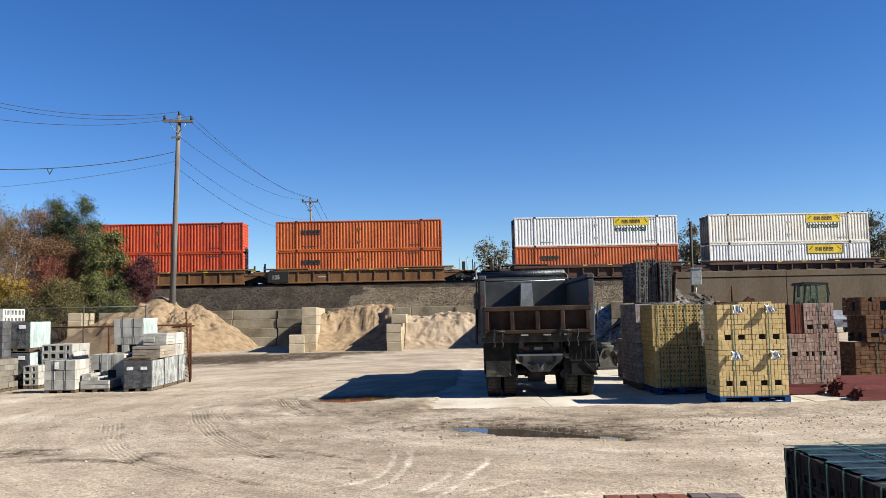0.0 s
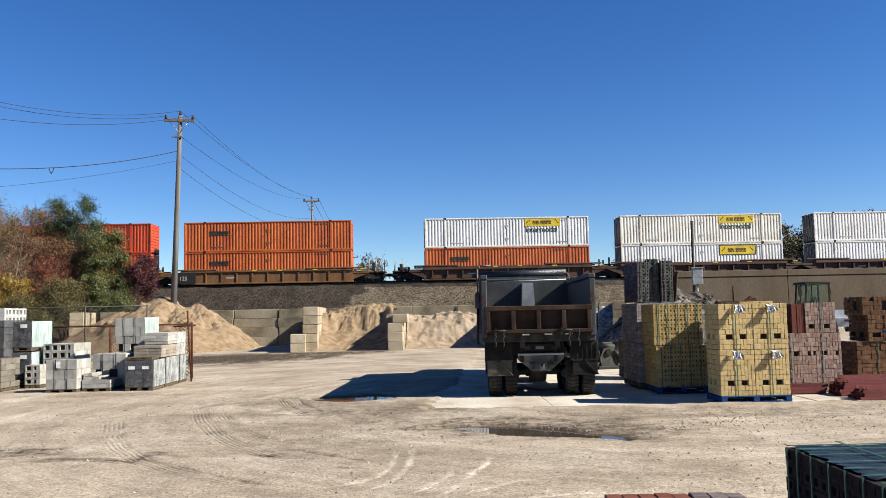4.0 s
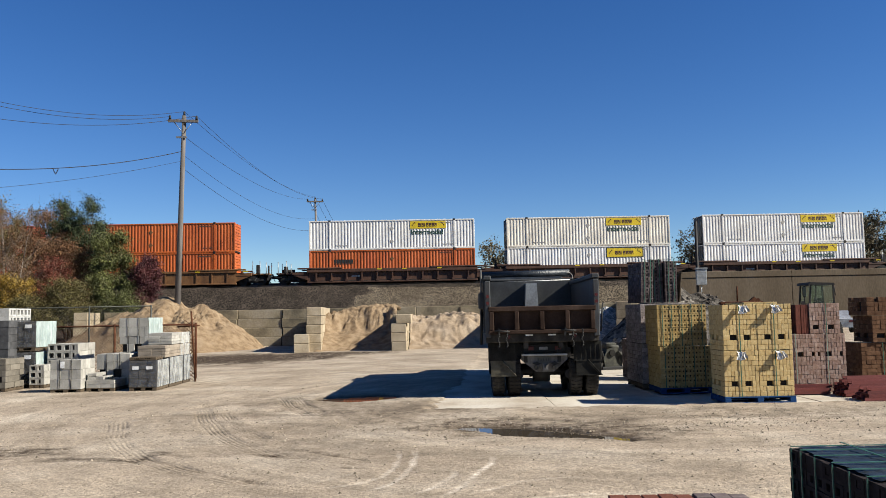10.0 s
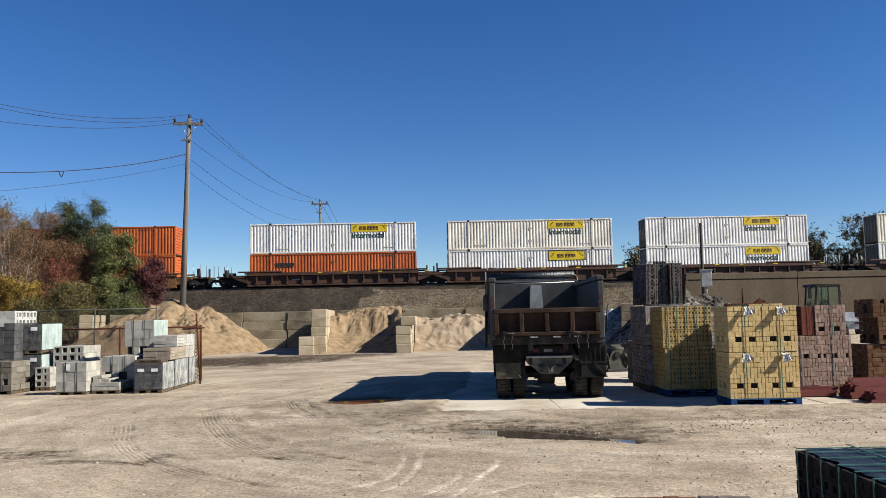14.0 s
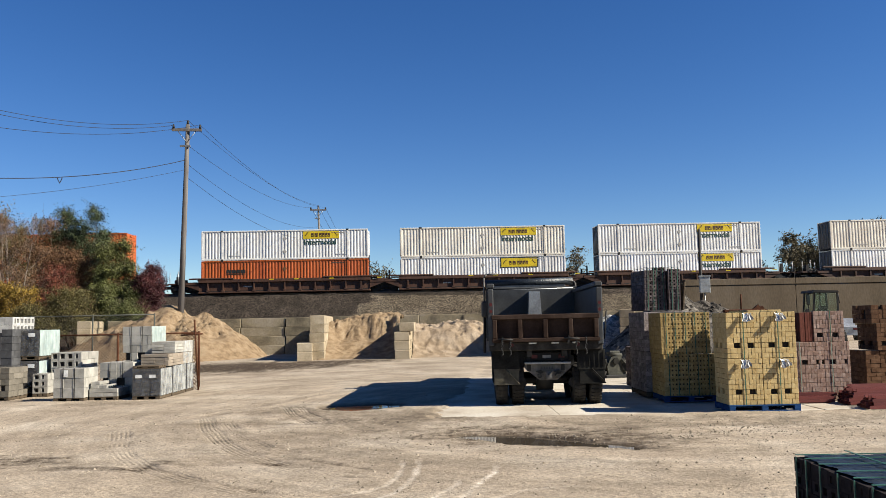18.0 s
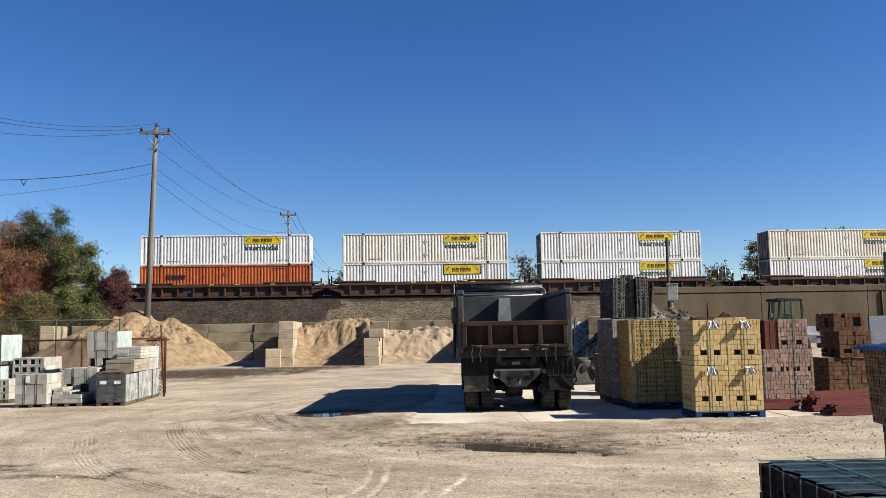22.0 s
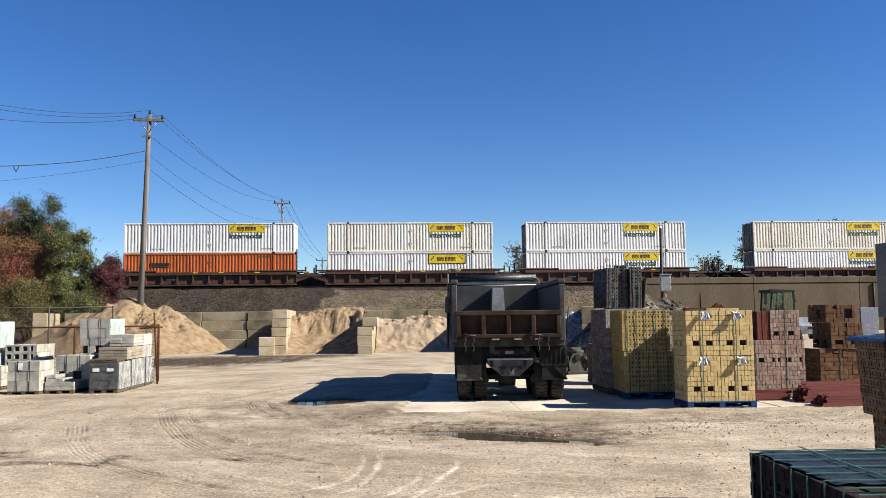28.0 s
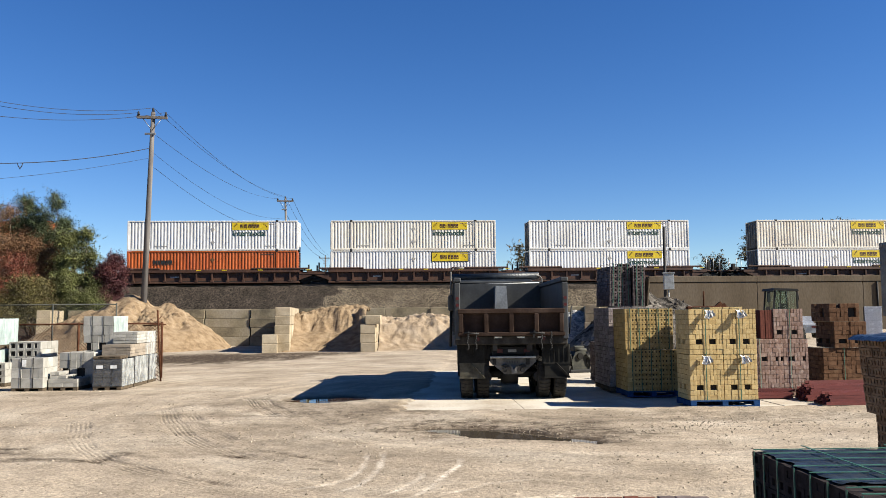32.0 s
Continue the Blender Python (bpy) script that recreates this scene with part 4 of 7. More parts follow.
def utility_pole(base, top, arm_z, arm_half, r, yaw):
    root = empty("utility_pole", pose(*base), "weathered wooden utility pole with a crossarm", "utility pole", "utility poles")
    t = Vector(top) - Vector(base)
    part("pole", atube((0, 0, 0), t, r, 14, r * 0.62), M_POLE, root)
    c = t * (arm_z / t.z)
    arm = part("crossarm", abox(-arm_half, arm_half, -0.06, 0.06, -0.08, 0.08, bevel=0.01, m=Matrix.Translation(c) @ pose(0, -0.16, 0, 0, 0, yaw)), M_POLE, root)
    for k in (-1, 1):
        p = Matrix.Translation(c) @ pose(0, -0.16, 0, 0, 0, yaw) @ Vector((k * (arm_half - 0.1), 0, 0))
        part("insulator", atube(p + Vector((0, 0, 0.08)), p + Vector((0, 0, 0.32)), 0.085, 8, 0.05), M_IRON, arm)
        b = Matrix.Translation(c) @ pose(0, -0.16, 0, 0, 0, yaw) @ Vector((k * arm_half * 0.62, 0, -0.05))
        part("brace", atube(b, c + Vector((0, -0.12, -0.75)), 0.022, 5), M_GALV, arm)
    part("insulator", atube(t, t + Vector((0, 0, 0.25)), 0.085, 8, 0.05), M_IRON, root)
    part("bracket", abox(-0.4, 0.2, -0.05, 0.05, -0.05, 0.05, m=Matrix.Translation(c + Vector((0, -0.15, -0.95)))), M_GALV, root)
    return c


P1B, P1T = (-15.25, 47, 0), (-14.84, 47, 13.6)
P2B, P2T = (-13.75, 92, 2.0), (-14.15, 92, 15.0)
c1 = utility_pole(P1B, P1T, 13.25, 0.85, 0.19, 8) + Vector(P1B)
c2 = utility_pole(P2B, P2T, 12.7, 0.92, 0.17, 8) + Vector(P2B)
sag_cable("cable", Vector(P1T) + Vector((0, 0, 0.25)), Vector(P2T) + Vector((0, 0, 0.25)), 0.9, 0.012, "thin black overhead power cable")
sag_cable("cable", c1 + Vector((0.75, -0.1, 0.3)), c2 + Vector((0.8, 0, 0.3)), 1.1, 0.012, "thin black overhead power cable")
sag_cable("cable", c1 + Vector((0.1, 0, -0.95)), c2 + Vector((-0.8, 0, 0.3)), 0.9, 0.012, "thin black overhead power cable")
sag_cable("cable", c1 + Vector((0, 0, -2.0)), c2 + Vector((0, 0, -1.9)), 1.2, 0.011, "thin black overhead power cable")
sag_cable("cable", c1 + Vector((0, 0, -2.8)), c2 + Vector((0, 0, -3.2)), 1.2, 0.012, "thin black overhead power cable")
sag_cable("cable", Vector(P1T) + Vector((0, 0, 0.25)), (-22.5, 35, 12.30), 0.73, 0.013, "thin black overhead power cable")
sag_cable("cable", c1 + Vector((-0.75, -0.1, 0.3)), (-22.5, 35, 12.12), 0.67, 0.013, "thin black overhead power cable")
sag_cable("cable", c1 + Vector((0.75, -0.1, 0.3)), (-22.5, 35, 11.25), 0.70, 0.013, "thin black overhead power cable")
sag_cable("cable", c1 + Vector((-0.1, 0, -1.75)), (-22.5, 35, 8.61), 0.52, 0.020, "thick twisted black service cable")
sag_cable("cable", c1 + Vector((0, 0, -2.3)), (-22.5, 35, 7.41), 0.28, 0.009, "thin black overhead power cable")
c3 = utility_pole((-15.6, 150, 0), (-15.7, 150, 12.6), 12.3, 1.15, 0.19, 8) + Vector((-15.6, 150, 0))
sag_cable("cable", Vector(P2T) + Vector((0, 0, 0.25)), c3 + Vector((0, 0, 0.5)), 1.2, 0.019, "thin black overhead power cable")
sag_cable("cable", c2 + Vector((0.8, 0, 0.3)), c3 + Vector((1.0, 0, 0.3)), 1.2, 0.019, "thin black overhead power cable")
sag_cable("cable", c2 + Vector((-0.8, 0, 0.3)), c3 + Vector((-1.0, 0, 0.3)), 1.2, 0.019, "thin black overhead power cable")


def drip_loop():
    bm = bmesh.new()
    p = c1 + Vector((-0.1, 0, -1.75))
    q = p.lerp(Vector((-22.5, 35, 8.61)), 0.555) - Vector((0, 0, 0.52))
    d = (Vector((-22.5, 35, 8.61)) - p).normalized()
    pts = [q + d * (0.13 * math.cos(a) ** 3) + Vector((0, 0, -0.30 * abs(math.sin(a)))) for a in (math.pi * i / 14 for i in range(15))]
    for u, v in zip(pts, pts[1:]):
        tube(bm, u, v, 0.02, 5)
    tagged(part("cable", bm, M_WIRE), "small hanging loop in a black service cable", "cable", "overhead cables")


drip_loop()


def build_boxpole():
    root = empty("pole_with_box", pose(12.55, 40, 0), "thin dark steel post carrying a pale meter box", "post")
    part("pole", atube((0, 0, 0), (0.05, 0, 6.05), 0.075, 8), M_IRON, root)
    b = part("meter_box", abox(-0.1, 0.42, -0.22, -0.07, 2.9, 3.7, bevel=0.03), M_GALV, root)
    part("hood", abox(-0.13, 0.45, -0.26, -0.05, 3.7, 3.76), M_GALV, b)
    part("conduit", atube((0.15, -0.14, 0), (0.15, -0.14, 2.9), 0.03, 6), M_GALV, root)


build_boxpole()


# ---------------------------------------------------------------- fences
def chain_fence(x0, x1, y, h, step, posts, cell, wire, steel, label):
    root = empty("chain_link_fence", pose(x0, y, 0), label, "fence", "chain-link fences")
    w = x1 - x0
    for i in range(posts + 1):
        part("post", atube((w * i / posts, 0, 0), (w * i / posts, 0, h + 0.05), 0.035, 8), steel, root)
    part("top_rail", atube((0, 0, h), (w, 0, h), 0.028, 6), steel, root)
    bm = bmesh.new()
    c = -h
    while c < w:
        for s in (1, -1):
            a, b = (c, 0.0), (c + h, h)
            if a[0] < 0:
                a = (0.0, -c)
            if b[0] > w:
                b = (w, w - c)
            za, zb = (a[1], b[1]) if s > 0 else (h - a[1], h - b[1])
            if abs(b[0] - a[0]) > 0.02:
                tube(bm, (a[0], 0.004 * s, za), (b[0], 0.004 * s, zb), wire, 3)
        c += cell
    part("mesh", bm, steel, root)
    return root


M_FENCE = mat("fence_wire_dark", (0.0397, 0.0426, 0.0369), scale=4, grain=30, rough=0.6, metal=0.3, bump=0)
chain_fence(-26, -12.6, 35.5, 2.35, 3.0, 5, 0.14, 0.004, M_FENCE, "dark chain-link fence in front of the trees")
chain_fence(-14.5, -7.3, 24.3, 1.6, 3.0, 3, 0.10, 0.0035, M_RUST, "rusty chain-link fence beside the block stacks")


def build_rusty_gatepost():
    root = empty("fence_post", pose(-6.95, 23.1, 0), "leaning rusty steel fence post with a mesh remnant", "fence post")
    part("post", atube((0, 0, 0), (-0.12, 0, 1.98), 0.026, 8), M_RUST, root)
    part("rail", atube((-0.5, 0, 1.55), (0.12, 0, 1.58), 0.025, 6), M_RUST, root)
    bm = bmesh.new()
    for i in range(16):
        z = i * 0.1
        tube(bm, (-0.34, 0, z), (0.0, 0, z + 0.3), 0.007, 3)
        tube(bm, (-0.34, 0, z + 0.26), (0.0, 0, z), 0.007, 3)
    part("mesh", bm, M_RUST, root)


build_rusty_gatepost()


# ---------------------------------------------------------------- trees
def leaf_mat(name, a, b):
    m = mat(name, a, tuple(c * 0.6 for c in a), b, scale=1.2, grain=9, rough=0.7, bump=0, island=0.45, spec=0.3)
    return m


def limb(bm, p, d, length, r, depth, tips, rng, spread):
    q = p + d * length
    tube(bm, p, q, r, 6, r * 0.62)
    if depth == 0:
        tips.append((p.lerp(q, 0.5), r))
        tips.append((q, r))
        return
    tips.append((q, r))
    for k in range(rng.choice((2, 3, 3))):
        nd = (d + Vector((rng.uniform(-1, 1), rng.uniform(-1, 1), rng.uniform(-0.35, 0.75))) * spread).normalized()
        limb(bm, p.lerp(q, rng.uniform(0.65, 1.0)), nd, length * rng.uniform(0.6, 0.85), r * 0.58, depth - 1, tips, rng, spread)


def tree(x, y, z, h, width, seed, leafm, bark, label, leaves=2600, size=0.16, depth=3, stems=1, clump=0.7, name="tree", low=0.15):
    rng = random.Random(seed)
    root = empty(name, pose(x, y, z), label, "tree" if name == "tree" else "shrub", "trees beside the railway")
    bm, tips = bmesh.new(), []
    for s in range(stems):
        d = Vector((rng.uniform(-0.35, 0.35) * (stems > 1), rng.uniform(-0.3, 0.3) * (stems > 1), 1)).normalized()
        base = Vector((rng.uniform(-0.4, 0.4), rng.uniform(-0.4, 0.4), -0.1)) * (stems > 1)
        n = 4
        p, r = base, 0.012 * h + 0.03
        for i in range(n):
            q = p + d * (h * 0.22) + Vector((rng.uniform(-0.2, 0.2), rng.uniform(-0.2, 0.2), 0))
            tube(bm, p, q, r, 7, r * 0.75)
            if i > 0:
                for k in range(4):
                    a = rng.uniform(0, 2 * math.pi)
                    nd = Vector((math.cos(a), math.sin(a), rng.uniform(0.35, 1.0))).normalized()
                    limb(bm, p.lerp(q, rng.random()), nd, width * 0.34 * rng.uniform(0.7, 1.1) * (1.15 - 0.18 * i), r * 0.45, depth - 1, tips, rng, 0.55)
            p, r = q, r * 0.75
        limb(bm, p, d, h * 0.10, r, 2, tips, rng, 0.6)
    # keep the limbs inside the tree's own height and width
    top = max(t[0].z for t in tips)
    wide = max(1e-3, max(math.hypot(t[0].x, t[0].y) for t in tips))
    fx, fz = width / 2 / wide, h / top
    for v in bm.verts:
        v.co = Vector((v.co.x * fx, v.co.y * fx, v.co.z * fz))
    part("trunk", bm, bark, root)
    pts = np.array([(t.x * fx, t.y * fx, t.z * fz) for t, r in tips if t.z * fz > low * h])
    near = y < 100
    n = int(leaves * (5.5 if near else 1.6))
    g = np.random.default_rng(seed)
    # sprays: every leaf sits on a drooping twig that leaves a limb's tip
    ns = max(60, n // 14)
    root_i = g.integers(0, len(pts), ns)
    tip = pts[root_i] + g.normal(0, 1, (ns, 3)) * np.array([0.5, 0.5, 0.42]) * clump
    k = g.integers(0, ns, n)
    f = g.random((n, 1)) ** 0.6
    c = pts[root_i[k]] * (1 - f) + tip[k] * f + g.normal(0, 0.06 + 0.05 * clump, (n, 3))
    u = g.normal(0, 1, (n, 3))
    u /= np.linalg.norm(u, axis=1, keepdims=True)
    w = np.cross(u, g.normal(0, 1, (n, 3)))
    w /= np.linalg.norm(w, axis=1, keepdims=True)
    sz = size * g.uniform(0.35, 1.0, (n, 1)) * (0.50 if near else 0.85)
    vs = np.stack([c - u * sz, c + w * sz * 0.45, c + u * sz, c - w * sz * 0.45], axis=1).reshape(-1, 3)
    fs = np.arange(4 * n).reshape(n, 4).tolist()
    if near:
        tw, tf = [], []
        for j in range(0, ns, 2):
            p0, p1 = pts[root_i[j]], tip[j]
            i = len(tw)
            tw += [tuple(p0 + (0.012, 0, 0)), tuple(p0 - (0.012, 0, 0)), tuple(p1)]
            tw += [tuple(p0 + (0, 0.012, 0)), tuple(p0 - (0, 0.012, 0))]
            tf += [(i, i + 1, i + 2), (i + 3, i + 4, i + 2)]
        tm = bpy.data.meshes.new("branchwork")
        tm.from_pydata(tw, [], tf)
        tm.materials.append(bark)
        new("branchwork", tm).parent = root
    me = bpy.data.meshes.new("crown")
    me.from_pydata(vs.tolist(), [], fs)
    me.materials.append(leafm)
    cr = new("crown", me)
    cr.parent = root
    return root


BARK = mat("bark_grey", (0.1135, 0.0908, 0.0681), scale=4, grain=20, rough=0.95, bump=0.5)
BARKP = mat("bark_pale", (0.165, 0.135, 0.112), scale=4, grain=20, rough=0.95, bump=0.5)
L_GREEN = leaf_mat("leaves_green", (0.0740, 0.0803, 0.0230), (0.1345, 0.1424, 0.0403))
L_DKGREEN = leaf_mat("leaves_dark_green", (0.0350, 0.0498, 0.0200), (0.0748, 0.0896, 0.0350))
L_OLIVE = leaf_mat("leaves_olive", (0.0796, 0.0678, 0.0200), (0.1295, 0.1046, 0.0350))
L_BROWN = leaf_mat("leaves_brown", (0.1046, 0.0518, 0.0220), (0.1694, 0.0896, 0.0379))
L_RED = leaf_mat("leaves_red", (0.1295, 0.0317, 0.0180), (0.1993, 0.0618, 0.0298))
L_WINE = leaf_mat("leaves_wine", (0.0618, 0.0180, 0.0200), (0.1095, 0.0317, 0.0298))
L_YELLOW = leaf_mat("leaves_yellow", (0.1845, 0.1144, 0.0163), (0.2804, 0.1919, 0.0331))
L_FAR = leaf_mat("leaves_far_olive", (0.0846, 0.0697, 0.0360), (0.1396, 0.1146, 0.0618))

tree(-27.9, 62, 0.4, 10.6, 5.8, 21, L_DKGREEN, BARK, "tall dark green tree with a feathery uneven crown", 11000, 0.17, 3, 5, 0.9, low=0.52)
tree(-33.0, 60, 0.3, 10.6, 8.0, 2, L_OLIVE, BARKP, "tall autumn tree with thin olive-brown leaves", 7000, 0.16, 3, 3, 1.0, low=0.3)
tree(-28.9, 54.5, 0.3, 9.3, 6.2, 3, L_BROWN, BARKP, "half-bare autumn tree with pale forked branches", 3200, 0.13, 3, 7, 0.9, low=0.3)
tree(-26.6, 58.5, 0.3, 6.9, 5.6, 4, L_BROWN, BARK, "rust-brown autumn tree among green ones", 6500, 0.15, 3, 3, 0.8)
tree(-22.9, 56.5, 0.3, 7.5, 3.9, 5, L_GREEN, BARK, "dense mid-green leafy tree", 8000, 0.17, 3, 2, 0.7, low=0.05)
tree(-21.3, 57.0, 0.3, 5.8, 3.4, 6, L_WINE, BARK, "dark wine-red shrub at the end of the tree row", 6200, 0.14, 3, 3, 0.5, "shrub", 0.0)
tree(-27.3, 52.0, 0.0, 4.6, 4.6, 7, L_YELLOW, BARK, "bright yellow autumn shrub", 3000, 0.16, 2, 4, 0.6, "shrub", 0.35)
tree(-30.0, 62.0, 0.3, 9.6, 6.5, 13, L_BROWN, BARK, "rust-brown autumn tree at the back of the row", 6500, 0.15, 3, 3, 1.0)
tree(-25.6, 54.0, 0.2, 5.8, 3.6, 8, L_RED, BARK, "red autumn shrub behind a fence", 2000, 0.13, 3, 3, 0.6, "shrub", 0.4)
tree(-23.6, 52.5, 0.0, 4.2, 4.6, 9, L_OLIVE, BARK, "olive-green undergrowth shrub behind a fence", 4600, 0.14, 2, 4, 0.7, "shrub", 0.0)
tree(-20.8, 53.0, 0.0, 3.4, 3.8, 10, L_GREEN, BARK, "low green undergrowth shrub behind a fence", 4200, 0.13, 2, 4, 0.6, "shrub", 0.0)
tree(-30.5, 50.0, 0.0, 5.2, 4.6, 11, L_OLIVE, BARK, "olive-yellow undergrowth shrub behind a fence", 4200, 0.15, 2, 4, 0.7, "shrub", 0.0)
tree(-25.2, 50.5, 0.0, 3.2, 4.4, 12, L_OLIVE, BARK, "olive-green undergrowth shrub behind a fence", 3600, 0.14, 2, 4, 0.7, "shrub", 0.0)
for i, (x, y, h, w, lv) in enumerate(((-9, 118, 10, 6, 700), (8.8, 118, 12.0, 6, 1200), (18.5, 122, 12.6, 6, 1300), (28.5, 120, 11.2, 7, 1500), (37.0, 118, 13.6, 5.5, 1800), (45.5, 122, 10.5, 6, 1200), (53.5, 118, 13.4, 10, 3200), (60.0, 116, 14.6, 11, 3600), (67.0, 118, 13.6, 10, 3000), (76, 116, 13, 9, 2000))):
    tree(x, y, 0, h, w, 30 + i, L_FAR, BARK, "distant olive-brown autumn tree behind the railway", lv * 4, 0.24, 3, 4, 1.5, low=0.15)

# ---------------------------------------------------------------- stacks of blocks and bricks
M_YBRICK = mat("brick_buff_yellow", (0.4402, 0.3242, 0.1508), (0.3689, 0.2575, 0.1137), (0.5104, 0.3886, 0.1972), scale=8, grain=70, each=0.06, bump=0.3, depth=0.004)
M_PBRICK = mat("brick_dusty_pink", (0.2445, 0.1668, 0.1336), (0.1630, 0.1010, 0.0771), (0.3350, 0.2575, 0.2158), scale=8, grain=70, each=0.14, bump=0.3, depth=0.004)
M_BBRICK = mat("brick_brown", (0.1013, 0.0534, 0.0299), (0.0666, 0.0331, 0.0176), (0.1440, 0.0826, 0.0480), scale=8, grain=70, each=0.16, bump=0.3, depth=0.004)
M_TBRICK = mat("brick_tan", (0.1833, 0.1114, 0.0638), (0.1299, 0.0742, 0.0406), (0.2320, 0.1508, 0.0928), scale=8, grain=70, each=0.12, bump=0.3, depth=0.004)
M_DBRICK = mat("brick_dark_plum", (0.0974, 0.0766, 0.0742), (0.0557, 0.0418, 0.0418), (0.1450, 0.1183, 0.1137), scale=8, grain=70, each=0.2, bump=0.3, depth=0.004)
M_GBRICK = mat("brick_grey_mottled", (0.2726, 0.2320, 0.2181), (0.1740, 0.1438, 0.1369), (0.3828, 0.3422, 0.3190), scale=9, grain=70, each=0.25, bump=0.3, depth=0.004)
M_MAROON = mat("brick_maroon", (0.0986, 0.0348, 0.0255), scale=8, grain=70, each=0.15, bump=0.3, depth=0.004)
M_RBRICK = mat("brick_red", (0.135, 0.052, 0.036), scale=8, grain=70, each=0.15, bump=0.3, depth=0.004)
M_BLKTAN = mat("block_tan_grey", (0.1362, 0.122, 0.0993), scale=4, grain=80, each=0.2, bump=0.35, depth=0.005)
M_BLKDARK = mat("block_dark_grey", (0.0596, 0.0596, 0.0613), (0.0397, 0.0397, 0.0415), (0.0908, 0.0908, 0.0925), scale=4, grain=80, each=0.12, bump=0.3, depth=0.005)
# plum brick again, darker: the foreground cubes' shade is put into its colour
M_XBRICK = mat("brick_plum_shaded", (0.022, 0.0175, 0.0170), (0.0125, 0.0095, 0.0095), (0.036, 0.029, 0.028), scale=8, grain=70, each=0.2, bump=0.3, depth=0.004)
# near-black filler for inner bricks: shade of gaps and fork holes as colour
M_CORE_SHADE = mat("gap_shade_core", (0.0284, 0.0255, 0.0227), scale=4, grain=30, bump=0)
M_WRAP = mat("plastic_film_white", (0.58, 0.60, 0.58), (0.50, 0.53, 0.52), (0.66, 0.67, 0.65), scale=5, grain=12, rough=0.3, bump=0.5, depth=0.01, stretch=(1, 1, 1.6), contrast=0.1)


def film_alpha(m, lo, hi):
    """Stretch film: more or less see-through in crinkled streaks."""
    N, L = m.node_tree.nodes, m.node_tree.links
    co, mp, n, r = N.new("ShaderNodeTexCoord"), N.new("ShaderNodeMapping"), N.new("ShaderNodeTexNoise"), N.new("ShaderNodeMapRange")
    mp.inputs["Scale"].default_value = (2.2, 2.2, 1.0)
    n.inputs["Scale"].default_value, n.inputs["Detail"].default_value, n.inputs["Roughness"].default_value = 2.6, 7, 0.65
    r.inputs[1].default_value, r.inputs[2].default_value, r.inputs[3].default_value, r.inputs[4].default_value = 0.36, 0.66, lo, hi
    L.new(co.outputs["Object"], mp.inputs[0])
    L.new(mp.outputs[0], n.inputs["Vector"])
    L.new(n.outputs["Fac"], r.inputs[0])
    L.new(r.outputs[0], m.node_tree.nodes["Principled BSDF"].inputs["Alpha"])
    return m


film_alpha(M_WRAP, 0.12, 0.55)
M_WRAPT = film_alpha(mat("plastic_film_pale_teal", (0.36, 0.43, 0.41), (0.29, 0.37, 0.355), (0.44, 0.49, 0.475), scale=5, grain=12, rough=0.3, bump=0.5, depth=0.01, stretch=(2.5, 2.5, 0.4), contrast=0.1), 0.65, 0.95)
M_FILMD = film_alpha(mat("plastic_film_dark", (0.09, 0.09, 0.093), (0.06, 0.06, 0.062), (0.16, 0.16, 0.16), scale=3, grain=14, rough=0.28, bump=0.5, depth=0.012, stretch=(1, 1, 2.5)), 0.15, 0.8)
M_BUFFSLAB = mat("slab_buff_grey", (0.225, 0.190, 0.150), scale=3, grain=90, each=0.12, bump=0.4, depth=0.006)
M_WRAPD = mat("plastic_film_grey", (0.0624, 0.0624, 0.0642), (0.0397, 0.0397, 0.0415), (0.1022, 0.1022, 0.1022), scale=3, grain=14, rough=0.3, bump=0.5, depth=0.015, stretch=(1, 1, 2.5))
M_STRAP = mat("strap_green", (0.030, 0.098, 0.066), scale=6, grain=40, rough=0.5, bump=0)
M_STRAPG = mat("strap_grey_green", (0.16, 0.21, 0.17), scale=6, grain=40, rough=0.5, bump=0)
M_STRAPW = mat("strap_white", (0.3519, 0.3633, 0.3519), scale=6, grain=40, rough=0.5, bump=0)
M_PALLET = mat("pallet_wood", (0.0851, 0.0653, 0.0454), scale=3, grain=25, each=0.2, stretch=(0.3, 3, 3), bump=0.4)
M_BLUE = mat("pallet_blue", (0.0114, 0.0426, 0.1249), (0.0085, 0.0284, 0.0851), (0.0284, 0.0681, 0.1589), scale=3, grain=25, each=0.15, stretch=(0.3, 3, 3), bump=0.4)
M_TAG = mat("tag_white", (0.6057, 0.6057, 0.5906), scale=3, grain=25, rough=0.6, bump=0)
M_TARP = mat("tarp_black", (0.010, 0.014, 0.019), (0.0055, 0.0075, 0.0105), (0.021, 0.028, 0.037), scale=4, grain=20, rough=0.45, bump=0.7, depth=0.02)
M_COVER = mat("plastic_dark_blue", (0.010, 0.015, 0.026), scale=4, grain=20, rough=0.35, bump=0.5, depth=0.01)
M_REDSTEEL = mat("steel_red_primer", (0.1351, 0.0265, 0.0217), (0.0869, 0.0169, 0.0145), (0.1737, 0.0434, 0.0362), scale=2.5, grain=25, rough=0.65, each=0.12, bump=0.15, stretch=(0.3, 2, 2))

MESHES = {}


def brick_mesh(w, h, d, material, bevel=0.004):
    key = (round(w, 3), round(h, 3), round(d, 3), material.name)
    if key not in MESHES:
        MESHES[key] = mesh_of("brick", abox(0.002, w - 0.002, 0, d, 0.002, h - 0.002, bevel=bevel), material)
    return MESHES[key]


